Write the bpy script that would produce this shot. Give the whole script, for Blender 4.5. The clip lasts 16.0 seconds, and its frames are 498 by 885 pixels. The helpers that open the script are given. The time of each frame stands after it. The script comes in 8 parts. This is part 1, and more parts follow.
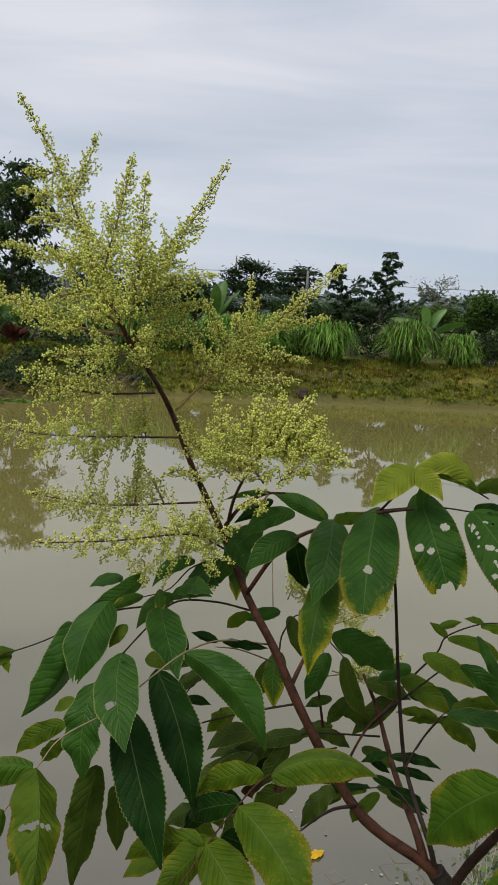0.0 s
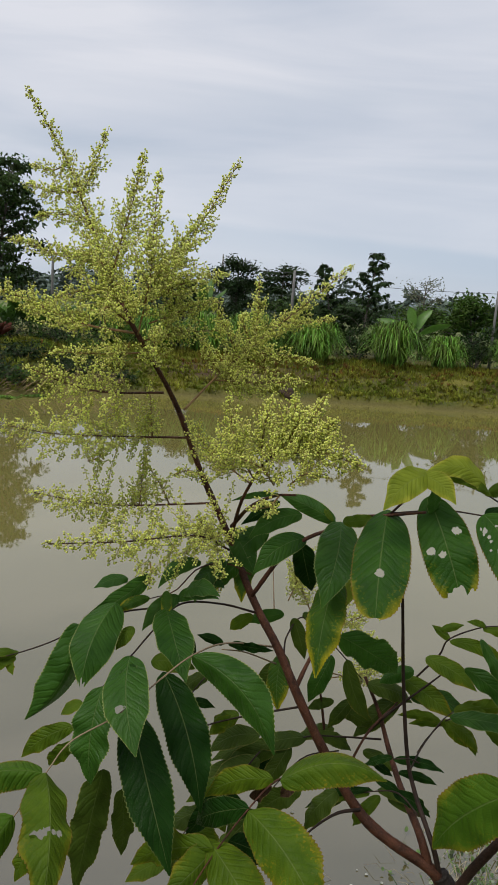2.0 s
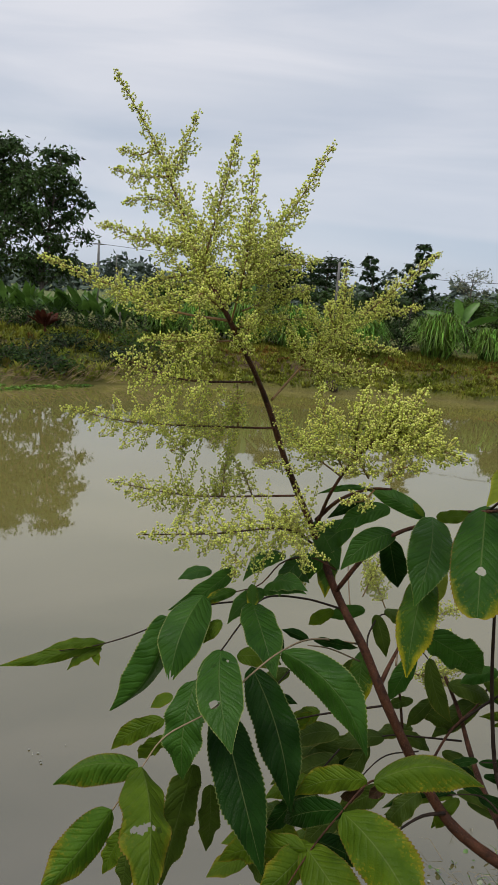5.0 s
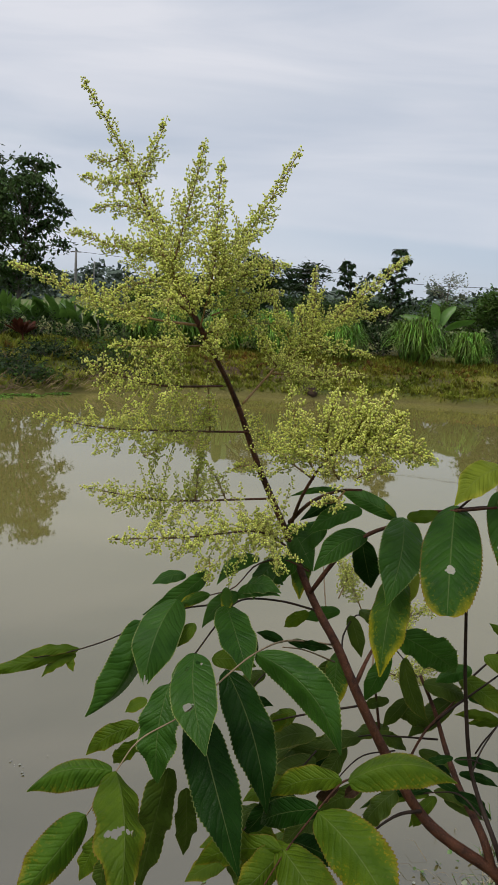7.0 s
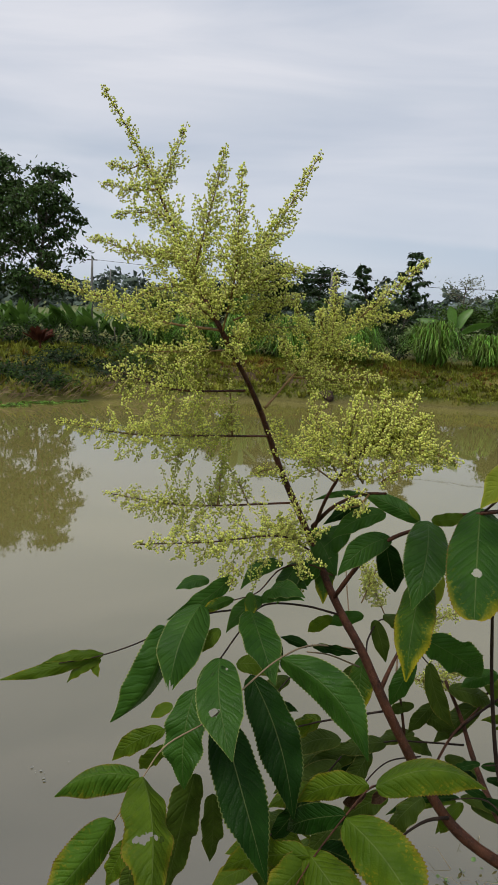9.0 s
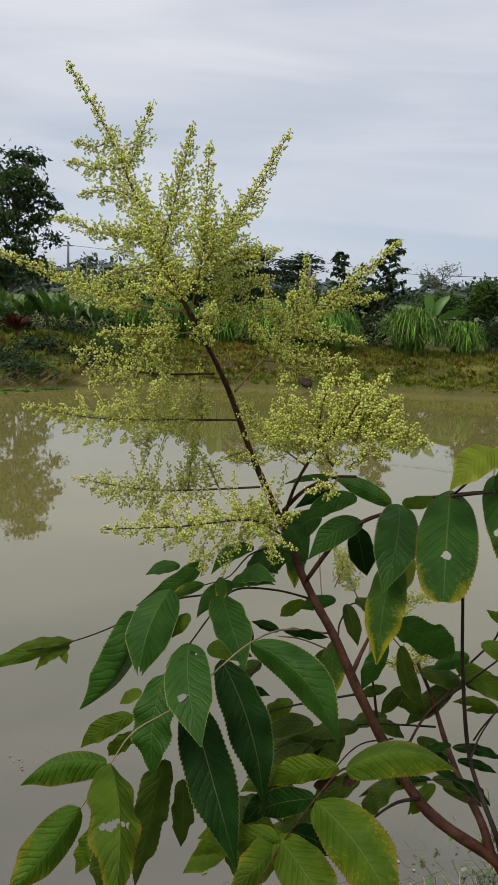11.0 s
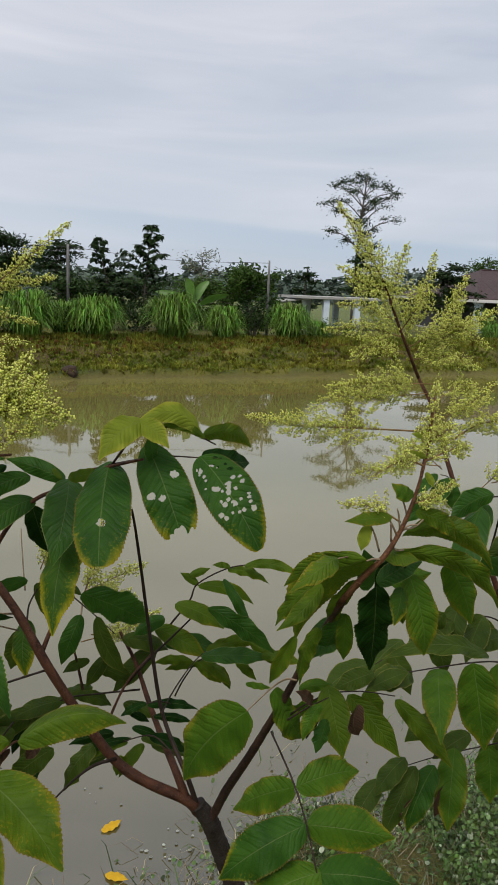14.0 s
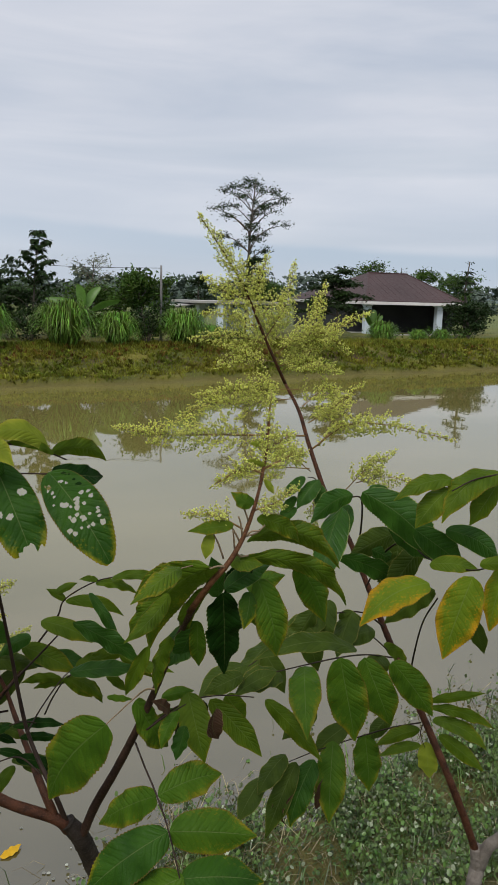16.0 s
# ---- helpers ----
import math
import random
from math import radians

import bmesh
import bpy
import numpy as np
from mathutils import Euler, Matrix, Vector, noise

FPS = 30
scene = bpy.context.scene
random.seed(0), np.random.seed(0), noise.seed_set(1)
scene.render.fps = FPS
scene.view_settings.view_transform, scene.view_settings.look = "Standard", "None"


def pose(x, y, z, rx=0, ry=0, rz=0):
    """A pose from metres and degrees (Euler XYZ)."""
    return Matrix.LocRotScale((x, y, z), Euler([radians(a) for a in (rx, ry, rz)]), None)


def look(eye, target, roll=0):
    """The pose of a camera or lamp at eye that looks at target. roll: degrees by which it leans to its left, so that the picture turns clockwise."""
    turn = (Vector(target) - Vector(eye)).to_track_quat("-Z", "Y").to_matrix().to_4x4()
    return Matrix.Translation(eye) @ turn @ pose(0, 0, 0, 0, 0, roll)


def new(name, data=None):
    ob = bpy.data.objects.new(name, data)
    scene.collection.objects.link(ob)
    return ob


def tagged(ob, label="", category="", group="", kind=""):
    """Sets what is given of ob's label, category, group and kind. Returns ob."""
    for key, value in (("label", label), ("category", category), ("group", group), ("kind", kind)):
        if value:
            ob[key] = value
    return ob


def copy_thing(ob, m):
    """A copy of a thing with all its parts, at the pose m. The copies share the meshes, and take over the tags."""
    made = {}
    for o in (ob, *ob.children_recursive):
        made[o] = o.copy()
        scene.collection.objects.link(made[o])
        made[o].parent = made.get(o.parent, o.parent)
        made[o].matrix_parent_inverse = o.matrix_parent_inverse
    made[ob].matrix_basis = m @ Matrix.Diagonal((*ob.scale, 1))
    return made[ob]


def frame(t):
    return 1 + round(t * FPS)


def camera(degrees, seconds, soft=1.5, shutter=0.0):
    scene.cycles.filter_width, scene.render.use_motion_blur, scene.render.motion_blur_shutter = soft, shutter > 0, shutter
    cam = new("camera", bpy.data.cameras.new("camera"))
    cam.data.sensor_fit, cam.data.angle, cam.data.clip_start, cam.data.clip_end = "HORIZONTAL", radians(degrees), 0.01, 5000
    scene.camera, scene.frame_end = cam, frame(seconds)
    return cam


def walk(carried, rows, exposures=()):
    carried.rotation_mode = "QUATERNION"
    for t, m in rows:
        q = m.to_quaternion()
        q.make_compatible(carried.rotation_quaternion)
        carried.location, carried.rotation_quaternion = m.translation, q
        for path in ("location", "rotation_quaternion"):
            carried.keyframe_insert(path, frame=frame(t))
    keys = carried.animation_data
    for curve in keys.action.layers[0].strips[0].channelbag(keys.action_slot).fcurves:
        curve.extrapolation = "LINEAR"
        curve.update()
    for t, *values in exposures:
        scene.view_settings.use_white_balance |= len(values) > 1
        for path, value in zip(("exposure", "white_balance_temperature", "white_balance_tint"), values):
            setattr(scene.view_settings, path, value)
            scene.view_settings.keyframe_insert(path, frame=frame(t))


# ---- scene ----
cam = camera(36.0, 16.0, soft=1.0)
PATH = [
    (0, (0.213, 0.203, 3.415), (0.016, 2.16, 3.053), 3.3),
    (0.5, (0.199, 0.226, 3.41), (-0.03, 2.178, 3.042), 2.5),
    (1, (0.18, 0.221, 3.413), (-0.046, 2.172, 3.039), 3.4),
    (1.5, (0.175, 0.219, 3.413), (-0.043, 2.174, 3.05), 3.6),
    (2, (0.179, 0.209, 3.414), (0.023, 2.169, 3.052), 4.1),
    (2.5, (0.161, 0.213, 3.415), (-0.037, 2.171, 3.056), 4.2),
    (3, (0.145, 0.221, 3.411), (-0.081, 2.173, 3.039), 4.1),
    (3.5, (0.148, 0.233, 3.403), (-0.058, 2.182, 3.009), 3.5),
    (4, (0.141, 0.233, 3.398), (-0.044, 2.181, 2.985), 3.9),
    (4.5, (0.123, 0.229, 3.402), (-0.116, 2.172, 2.996), 4.3),
    (4.7, (0.113, 0.226, 3.404), (-0.147, 2.169, 3.008), 4.3),
    (6.8, (0.124, 0.224, 3.401), (-0.094, 2.176, 3.024), 3.7),
    (7, (0.126, 0.22, 3.403), (-0.085, 2.173, 3.031), 3.7),
    (7.5, (0.114, 0.218, 3.411), (-0.13, 2.171, 3.054), 4.2),
    (8, (0.121, 0.219, 3.408), (-0.131, 2.172, 3.058), 3.7),
    (10.3, (0.114, 0.224, 3.397), (-0.139, 2.17, 3.014), 2.7),
    (10.5, (0.116, 0.228, 3.398), (-0.133, 2.175, 3.013), 3.0),
    (11, (0.129, 0.231, 3.395), (-0.069, 2.182, 3.004), 3.0),
    (11.5, (0.158, 0.229, 3.391), (0.067, 2.186, 2.989), 2.9),
    (12, (0.171, 0.22, 3.391), (0.173, 2.181, 2.998), 3.1),
    (12.5, (0.19, 0.213, 3.389), (0.278, 2.17, 2.986), 2.8),
    (13, (0.22, 0.206, 3.392), (0.447, 2.152, 2.991), 2.8),
    (13.5, (0.249, 0.197, 3.394), (0.57, 2.131, 3.0), 2.5),
    (14, (0.274, 0.189, 3.393), (0.655, 2.111, 2.995), 2.3),
    (14.5, (0.305, 0.179, 3.391), (0.759, 2.083, 2.984), 2.0),
    (15, (0.32, 0.177, 3.395), (0.831, 2.068, 2.992), 2.1),
    (15.5, (0.327, 0.174, 3.401), (0.901, 2.049, 3.009), 1.8),
    (16, (0.334, 0.159, 3.407), (0.966, 2.018, 3.028), 1.5),
]
walk(cam, [(t, look(eye, target, roll)) for t, eye, target, roll in PATH])

# ---- world, sun ----
world = bpy.data.worlds.new("overcast_sky")
scene.world = world
world.use_nodes = True
wn, wl = world.node_tree.nodes, world.node_tree.links
wn.clear()


def wnode(kind, **values):
    n = wn.new(kind)
    for k, v in values.items():
        n.inputs[k].default_value = v
    return n


sky = wnode("ShaderNodeTexSky")
sky.sky_type, sky.sun_disc = "NISHITA", False
sky.sun_elevation, sky.sun_rotation = radians(65), radians(232)
sky_dim = wnode("ShaderNodeVectorMath")
sky_dim.operation = "SCALE"
sky_dim.inputs["Scale"].default_value = 0.10
wl.new(sky.outputs["Color"], sky_dim.inputs[0])
coord = wnode("ShaderNodeTexCoord")
stretch = wnode("ShaderNodeMapping")
stretch.inputs["Scale"].default_value = (1.1, 1.1, 6.0)
stretch.inputs["Rotation"].default_value = (radians(7), radians(3), 0)
wl.new(coord.outputs["Generated"], stretch.inputs["Vector"])
cloud = wnode("ShaderNodeTexNoise", Scale=1.7, Detail=5.0, Roughness=0.5, Distortion=0.5)
wl.new(stretch.outputs["Vector"], cloud.inputs["Vector"])
ramp = wn.new("ShaderNodeValToRGB")
ramp.color_ramp.elements[0].position, ramp.color_ramp.elements[0].color = 0.34, (0.50, 0.55, 0.645, 1)
ramp.color_ramp.elements[1].position, ramp.color_ramp.elements[1].color = 0.66, (0.72, 0.73, 0.785, 1)
wl.new(cloud.outputs["Fac"], ramp.inputs["Fac"])
# a bluer, thinner layer of cloud low over the land
sep = wnode("ShaderNodeSeparateXYZ")
wl.new(coord.outputs["Generated"], sep.inputs[0])
low = wnode("ShaderNodeMapRange")
low.inputs["From Min"].default_value, low.inputs["From Max"].default_value = 0.03, 0.22
low.inputs["To Min"].default_value, low.inputs["To Max"].default_value = 0.55, 0.0
wl.new(sep.outputs["Z"], low.inputs["Value"])
lowmix = wn.new("ShaderNodeMixRGB")
lowmix.inputs["Color2"].default_value = (0.50, 0.57, 0.68, 1)
wl.new(low.outputs["Result"], lowmix.inputs["Fac"])
wl.new(ramp.outputs["Color"], lowmix.inputs["Color1"])
# long slate-blue streaks of cloud above the treetops
streak_map = wnode("ShaderNodeMapping")
streak_map.inputs["Scale"].default_value = (0.9, 0.9, 15.0)
streak_map.inputs["Rotation"].default_value = (radians(3), radians(5), 0)
wl.new(coord.outputs["Generated"], streak_map.inputs["Vector"])
streak = wnode("ShaderNodeTexNoise", Scale=1.3, Detail=3.0, Roughness=0.45)
wl.new(streak_map.outputs["Vector"], streak.inputs["Vector"])
thin = wnode("ShaderNodeMapRange")
thin.inputs["From Min"].default_value, thin.inputs["From Max"].default_value = 0.50, 0.66
thin.inputs["To Max"].default_value = 0.45
wl.new(streak.outputs["Fac"], thin.inputs["Value"])
height = wnode("ShaderNodeMapRange")
height.inputs["From Min"].default_value, height.inputs["From Max"].default_value = 0.30, 0.16
wl.new(sep.outputs["Z"], height.inputs["Value"])
both = wnode("ShaderNodeMath")
both.operation = "MULTIPLY"
wl.new(thin.outputs["Result"], both.inputs[0])
wl.new(height.outputs["Result"], both.inputs[1])
streaked = wn.new("ShaderNodeMixRGB")
streaked.inputs["Color2"].default_value = (0.44, 0.51, 0.60, 1)
wl.new(both.outputs["Value"], streaked.inputs["Fac"])
wl.new(lowmix.outputs["Color"], streaked.inputs["Color1"])
# a slanting shelf of blue-grey cloud low over the trees, deepest towards the house


def wmath(op, a, b):
    n = wn.new("ShaderNodeMath")
    n.operation = op
    for k, v in enumerate((a, b)):
        if isinstance(v, (int, float)):
            n.inputs[k].default_value = v
        else:
            wl.new(v, n.inputs[k])
    return n.outputs[0]


def wstep(v, lo, hi, a=0.0, b=1.0):
    n = wnode("ShaderNodeMapRange")
    n.interpolation_type = "SMOOTHSTEP"
    for k, x in (("From Min", lo), ("From Max", hi), ("To Min", a), ("To Max", b)):
        n.inputs[k].default_value = x
    wl.new(v, n.inputs["Value"])
    return n.outputs["Result"]


shelf = wmath("ADD", wmath("ADD", sep.outputs["Z"], wmath("MULTIPLY", sep.outputs["X"], 0.063)), wmath("MULTIPLY", wmath("SUBTRACT", cloud.outputs["Fac"], 0.5), 0.03))
shelf_fac = wmath("MULTIPLY", wmath("MULTIPLY", wstep(shelf, 0.094, 0.082), wstep(shelf, 0.040, 0.076)), wstep(sep.outputs["X"], -0.2, 0.5, 0.35, 0.85))
shelved = wn.new("ShaderNodeMixRGB")
shelved.inputs["Color2"].default_value = (0.43, 0.52, 0.635, 1)
wl.new(shelf_fac, shelved.inputs["Fac"])
wl.new(streaked.outputs["Color"], shelved.inputs["Color1"])
mix = wn.new("ShaderNodeMixRGB")
mix.inputs["Fac"].default_value = 0.93
wl.new(sky_dim.outputs["Vector"], mix.inputs["Color1"])
wl.new(shelved.outputs["Color"], mix.inputs["Color2"])
back = wnode("ShaderNodeBackground", Strength=1.06)
wl.new(mix.outputs["Color"], back.inputs["Color"])
wout = wn.new("ShaderNodeOutputWorld")
wl.new(back.outputs["Background"], wout.inputs["Surface"])

sun = new("sun", bpy.data.lights.new("sun", "SUN"))
sun.data.energy, sun.data.angle, sun.data.color = 2.3, radians(30), (1.0, 0.96, 0.9)
sun.matrix_world = look((-8, -11, 21), (0, 1, 2))


# ---- materials ----
def principled(name):
    m = bpy.data.materials.new(name)
    m.use_nodes = True
    nt = m.node_tree
    return m, nt, nt.nodes["Principled BSDF"]


def noise_node(nt, vec, scale, detail=4.0, rough=0.55):
    n = nt.nodes.new("ShaderNodeTexNoise")
    n.inputs["Scale"].default_value, n.inputs["Detail"].default_value, n.inputs["Roughness"].default_value = scale, detail, rough
    nt.links.new(vec, n.inputs["Vector"])
    return n.outputs["Fac"]


def maths(nt, op, a, b=None, clamp=False):
    n = nt.nodes.new("ShaderNodeMath")
    n.operation, n.use_clamp = op, clamp
    for i, v in enumerate((a, b)):
        if v is None:
            continue
        if isinstance(v, (int, float)):
            n.inputs[i].default_value = v
        else:
            nt.links.new(v, n.inputs[i])
    return n.outputs[0]


def blend(nt, fac, a, b):
    n = nt.nodes.new("ShaderNodeMixRGB")
    for key, v in (("Fac", fac), ("Color1", a), ("Color2", b)):
        if isinstance(v, (int, float)):
            n.inputs[key].default_value = v
        elif isinstance(v, tuple):
            n.inputs[key].default_value = (*v, 1)
        else:
            nt.links.new(v, n.inputs[key])
    return n.outputs["Color"]


def step(nt, v, lo, hi, a=0.0, b=1.0):
    n = nt.nodes.new("ShaderNodeMapRange")
    n.inputs["From Min"].default_value, n.inputs["From Max"].default_value = lo, hi
    n.inputs["To Min"].default_value, n.inputs["To Max"].default_value = a, b
    nt.links.new(v, n.inputs["Value"])
    return n.outputs["Result"]


def bump(nt, bsdf, height, strength, distance):
    n = nt.nodes.new("ShaderNodeBump")
    n.inputs["Strength"].default_value, n.inputs["Distance"].default_value = strength, distance
    nt.links.new(height, n.inputs["Height"])
    nt.links.new(n.outputs["Normal"], bsdf.inputs["Normal"])


def surface(name, c1, c2, coarse, fine, rough=0.8, relief=0.3, depth=0.01, metal=0.0, island=0.0, translucent=0.0, spec=0.5):
    """Two colours mingled at a coarse and a fine scale, with relief; island: how far loose pieces differ in tone."""
    m, nt, b = principled(name)
    vec = nt.nodes.new("ShaderNodeTexCoord").outputs["Object"]
    n1, n2 = noise_node(nt, vec, coarse), noise_node(nt, vec, fine, 6.0, 0.65)
    f = maths(nt, "ADD", maths(nt, "MULTIPLY", n1, 0.6), maths(nt, "MULTIPLY", n2, 0.4))
    f = step(nt, f, 0.36, 0.64)
    col = blend(nt, f, c1, c2)
    if island:
        g = nt.nodes.new("ShaderNodeNewGeometry")
        hsv = nt.nodes.new("ShaderNodeHueSaturation")
        nt.links.new(step(nt, g.outputs["Random Per Island"], 0, 1, 1 - island, 1 + island), hsv.inputs["Value"])
        nt.links.new(step(nt, g.outputs["Random Per Island"], 0, 1, 0.5 - 0.04 * island, 0.5 + 0.03 * island), hsv.inputs["Hue"])
        nt.links.new(col, hsv.inputs["Color"])
        col = hsv.outputs["Color"]
    nt.links.new(col, b.inputs["Base Color"])
    b.inputs["Metallic"].default_value = metal
    b.inputs["Specular IOR Level"].default_value = spec
    nt.links.new(step(nt, n2, 0.3, 0.7, max(0.02, rough - 0.1), min(1, rough + 0.1)), b.inputs["Roughness"])
    bump(nt, b, n2, relief, depth)
    if translucent:
        t = nt.nodes.new("ShaderNodeBsdfTranslucent")
        nt.links.new(col, t.inputs["Color"])
        s = nt.nodes.new("ShaderNodeMixShader")
        s.inputs[0].default_value = translucent
        out = nt.nodes["Material Output"]
        nt.links.new(b.outputs[0], s.inputs[1])
        nt.links.new(t.outputs[0], s.inputs[2])
        nt.links.new(s.outputs[0], out.inputs["Surface"])
    return m


def ground_material():
    m, nt, b = principled("grassy_earth")
    vec = nt.nodes.new("ShaderNodeTexCoord").outputs["Object"]
    n0, n1, n2 = noise_node(nt, vec, 0.10, 3), noise_node(nt, vec, 0.7, 5), noise_node(nt, vec, 9.0, 6, 0.7)
    n3 = noise_node(nt, vec, 0.33, 4)
    grass = blend(nt, step(nt, n1, 0.35, 0.65), (0.070, 0.095, 0.009), (0.200, 0.180, 0.022))
    earth = blend(nt, n2, (0.036, 0.018, 0.008), (0.115, 0.060, 0.022))
    f = step(nt, maths(nt, "ADD", maths(nt, "MULTIPLY", n3, 0.6), maths(nt, "MULTIPLY", n2, 0.4)), 0.44, 0.55)
    # the bare scarp half-way up the bank
    seph = nt.nodes.new("ShaderNodeSeparateXYZ")
    nt.links.new(vec, seph.inputs[0])
    hh = maths(nt, "ADD", seph.outputs["Z"], maths(nt, "MULTIPLY", n1, 0.5))
    scarp = maths(nt, "MULTIPLY", step(nt, hh, 0.62, 0.80), step(nt, hh, 1.20, 1.0))
    f = maths(nt, "MULTIPLY", f, step(nt, scarp, 0, 1, 0.25, 1.0))
    col = blend(nt, f, grass, earth)
    # wet mud near the water line, lighter meadow far beyond
    sepn = nt.nodes.new("ShaderNodeSeparateXYZ")
    nt.links.new(vec, sepn.inputs[0])
    zz = maths(nt, "ADD", sepn.outputs["Z"], maths(nt, "MULTIPLY", n1, 0.25))
    col = blend(nt, maths(nt, "MULTIPLY", step(nt, zz, 0.16, 0.34), maths(nt, "MAXIMUM", step(nt, sepn.outputs["Y"], 7, 9), step(nt, zz, 0.6, 0.8))), blend(nt, n2, (0.090, 0.078, 0.016), (0.170, 0.148, 0.034)), col)
    col = blend(nt, step(nt, sepn.outputs["Y"], 40, 60), col, blend(nt, n0, (0.10, 0.135, 0.035), (0.16, 0.18, 0.05)))
    nt.links.new(col, b.inputs["Base Color"])
    b.inputs["Roughness"].default_value = 0.9
    bump(nt, b, n2, 1.0, 0.14)
    return m


def water_material():
    m, nt, b = principled("muddy_water")
    vec = nt.nodes.new("ShaderNodeTexCoord").outputs["Object"]
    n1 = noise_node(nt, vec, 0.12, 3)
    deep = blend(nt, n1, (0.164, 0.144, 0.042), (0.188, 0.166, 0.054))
    # darker near shore: shallow mud, with the weaker sky reflection there painted in too
    shallow_dimmed = blend(nt, n1, (0.070, 0.059, 0.025), (0.088, 0.074, 0.032))
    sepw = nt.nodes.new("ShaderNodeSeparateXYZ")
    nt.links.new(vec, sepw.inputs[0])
    nt.links.new(blend(nt, step(nt, sepw.outputs["Y"], 3.8, 11.0), shallow_dimmed, deep), b.inputs["Base Color"])
    b.inputs["Roughness"].default_value = 0.025
    b.inputs["IOR"].default_value = 2.35
    mp = nt.nodes.new("ShaderNodeMapping")
    mp.inputs["Scale"].default_value = (1.0, 0.45, 1.0)
    nt.links.new(vec, mp.inputs["Vector"])
    w = noise_node(nt, mp.outputs["Vector"], 2.2, 3, 0.5)
    bump(nt, b, w, 0.08, 0.02)
    return m


GROUND, WATER = ground_material(), water_material()
CROWN_DARK = surface("dark_foliage", (0.011, 0.026, 0.007), (0.030, 0.056, 0.013), 0.8, 6, 0.6, 0.1, 0.01, island=0.5, translucent=0.25, spec=0.18)
CROWN_MID = surface("green_foliage", (0.032, 0.075, 0.010), (0.075, 0.13, 0.02), 0.8, 6, 0.6, 0.1, 0.01, island=0.5, translucent=0.3, spec=0.18)
CROWN_PALE = surface("pale_foliage", (0.10, 0.12, 0.06), (0.18, 0.19, 0.11), 0.8, 6, 0.7, 0.1, 0.01, island=0.4, translucent=0.3)
# distance haze is mixed into this paler, greyed leaf colour
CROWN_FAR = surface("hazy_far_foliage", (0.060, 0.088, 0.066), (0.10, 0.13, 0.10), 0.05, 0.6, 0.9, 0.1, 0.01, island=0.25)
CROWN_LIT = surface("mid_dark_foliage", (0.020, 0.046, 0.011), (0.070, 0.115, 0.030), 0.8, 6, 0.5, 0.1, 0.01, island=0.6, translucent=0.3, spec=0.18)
REED = surface("reed_green", (0.048, 0.125, 0.012), (0.185, 0.300, 0.045), 1.5, 9, 0.5, 0.1, 0.005, island=0.8, translucent=0.25, spec=0.2)
BANANA = surface("banana_green", (0.055, 0.12, 0.018), (0.11, 0.21, 0.035), 1.5, 9, 0.4, 0.2, 0.01, island=0.35, translucent=0.35)
BANANA_LIGHT = surface("bright_banana_green", (0.075, 0.17, 0.02), (0.13, 0.26, 0.045), 1.5, 9, 0.4, 0.2, 0.01, translucent=0.4)
RED_LEAF = surface("red_brown_leaf", (0.050, 0.015, 0.010), (0.11, 0.034, 0.018), 2, 9, 0.6, 0.2, 0.01, island=0.5, translucent=0.25, spec=0.2)
DRY = surface("dry_stalks", (0.14, 0.10, 0.05), (0.26, 0.19, 0.10), 2, 12, 0.9, 0.3, 0.01, island=0.5)
GRASS = surface("bank_grass", (0.085, 0.130, 0.012), (0.27, 0.25, 0.032), 0.6, 6, 0.7, 0.1, 0.005, island=0.6, translucent=0.3, spec=0.2)
GRASS_BROWN = surface("rusty_bank_grass", (0.100, 0.052, 0.014), (0.25, 0.145, 0.035), 0.6, 6, 0.8, 0.1, 0.005, island=0.6, translucent=0.25, spec=0.2)
BARK_FAR = surface("grey_brown_bark", (0.06, 0.05, 0.04), (0.13, 0.11, 0.09), 2, 14, 0.95, 0.5, 0.02)
CONCRETE = surface("weathered_concrete", (0.30, 0.29, 0.27), (0.42, 0.41, 0.39), 0.8, 14, 0.85, 0.2, 0.01)
POLE = surface("dark_weathered_pole", (0.10, 0.10, 0.10), (0.24, 0.23, 0.22), 0.8, 14, 0.85, 0.2, 0.01)
PAINT_BLUE = surface("pale_blue_paint", (0.50, 0.58, 0.66), (0.60, 0.67, 0.73), 0.9, 10, 0.6, 0.1, 0.005)
PAINT_WHITE = surface("off_white_paint", (0.60, 0.58, 0.56), (0.72, 0.70, 0.68), 0.9, 10, 0.6, 0.1, 0.005)
ROOF = surface("maroon_roof_sheet", (0.036, 0.015, 0.013), (0.056, 0.025, 0.022), 0.35, 6, 0.55, 0.15, 0.01)
# the veranda's deep shade is put into this near-black wall and soffit colour
WALL_SHADED = surface("shaded_plaster", (0.030, 0.032, 0.035), (0.055, 0.054, 0.052), 0.6, 8, 0.9, 0.2, 0.01)
WIRE = surface("black_cable", (0.02, 0.02, 0.02), (0.04, 0.04, 0.04), 2, 9, 0.6, 0.1, 0.002)


# ---- building helpers ----
def mesh_object(name, verts, faces, material, parent=None, label="", smooth=False, uvs=None):
    me = bpy.data.meshes.new(name)
    me.from_pydata([tuple(v) for v in verts], [], [tuple(f) for f in faces])
    if uvs is not None:
        layer = me.uv_layers.new(name="UVMap")
        idx = np.empty(len(me.loops), dtype=np.int32)
        me.loops.foreach_get("vertex_index", idx)
        layer.data.foreach_set("uv", np.asarray(uvs, dtype=np.float32)[idx].ravel())
    if smooth:
        me.polygons.foreach_set("use_smooth", [True] * len(me.polygons))
    me.materials.append(material)
    me.update()
    ob = new(name, me)
    if parent is not None:
        ob.parent = parent
    if label:
        tagged(ob, label)
    return ob


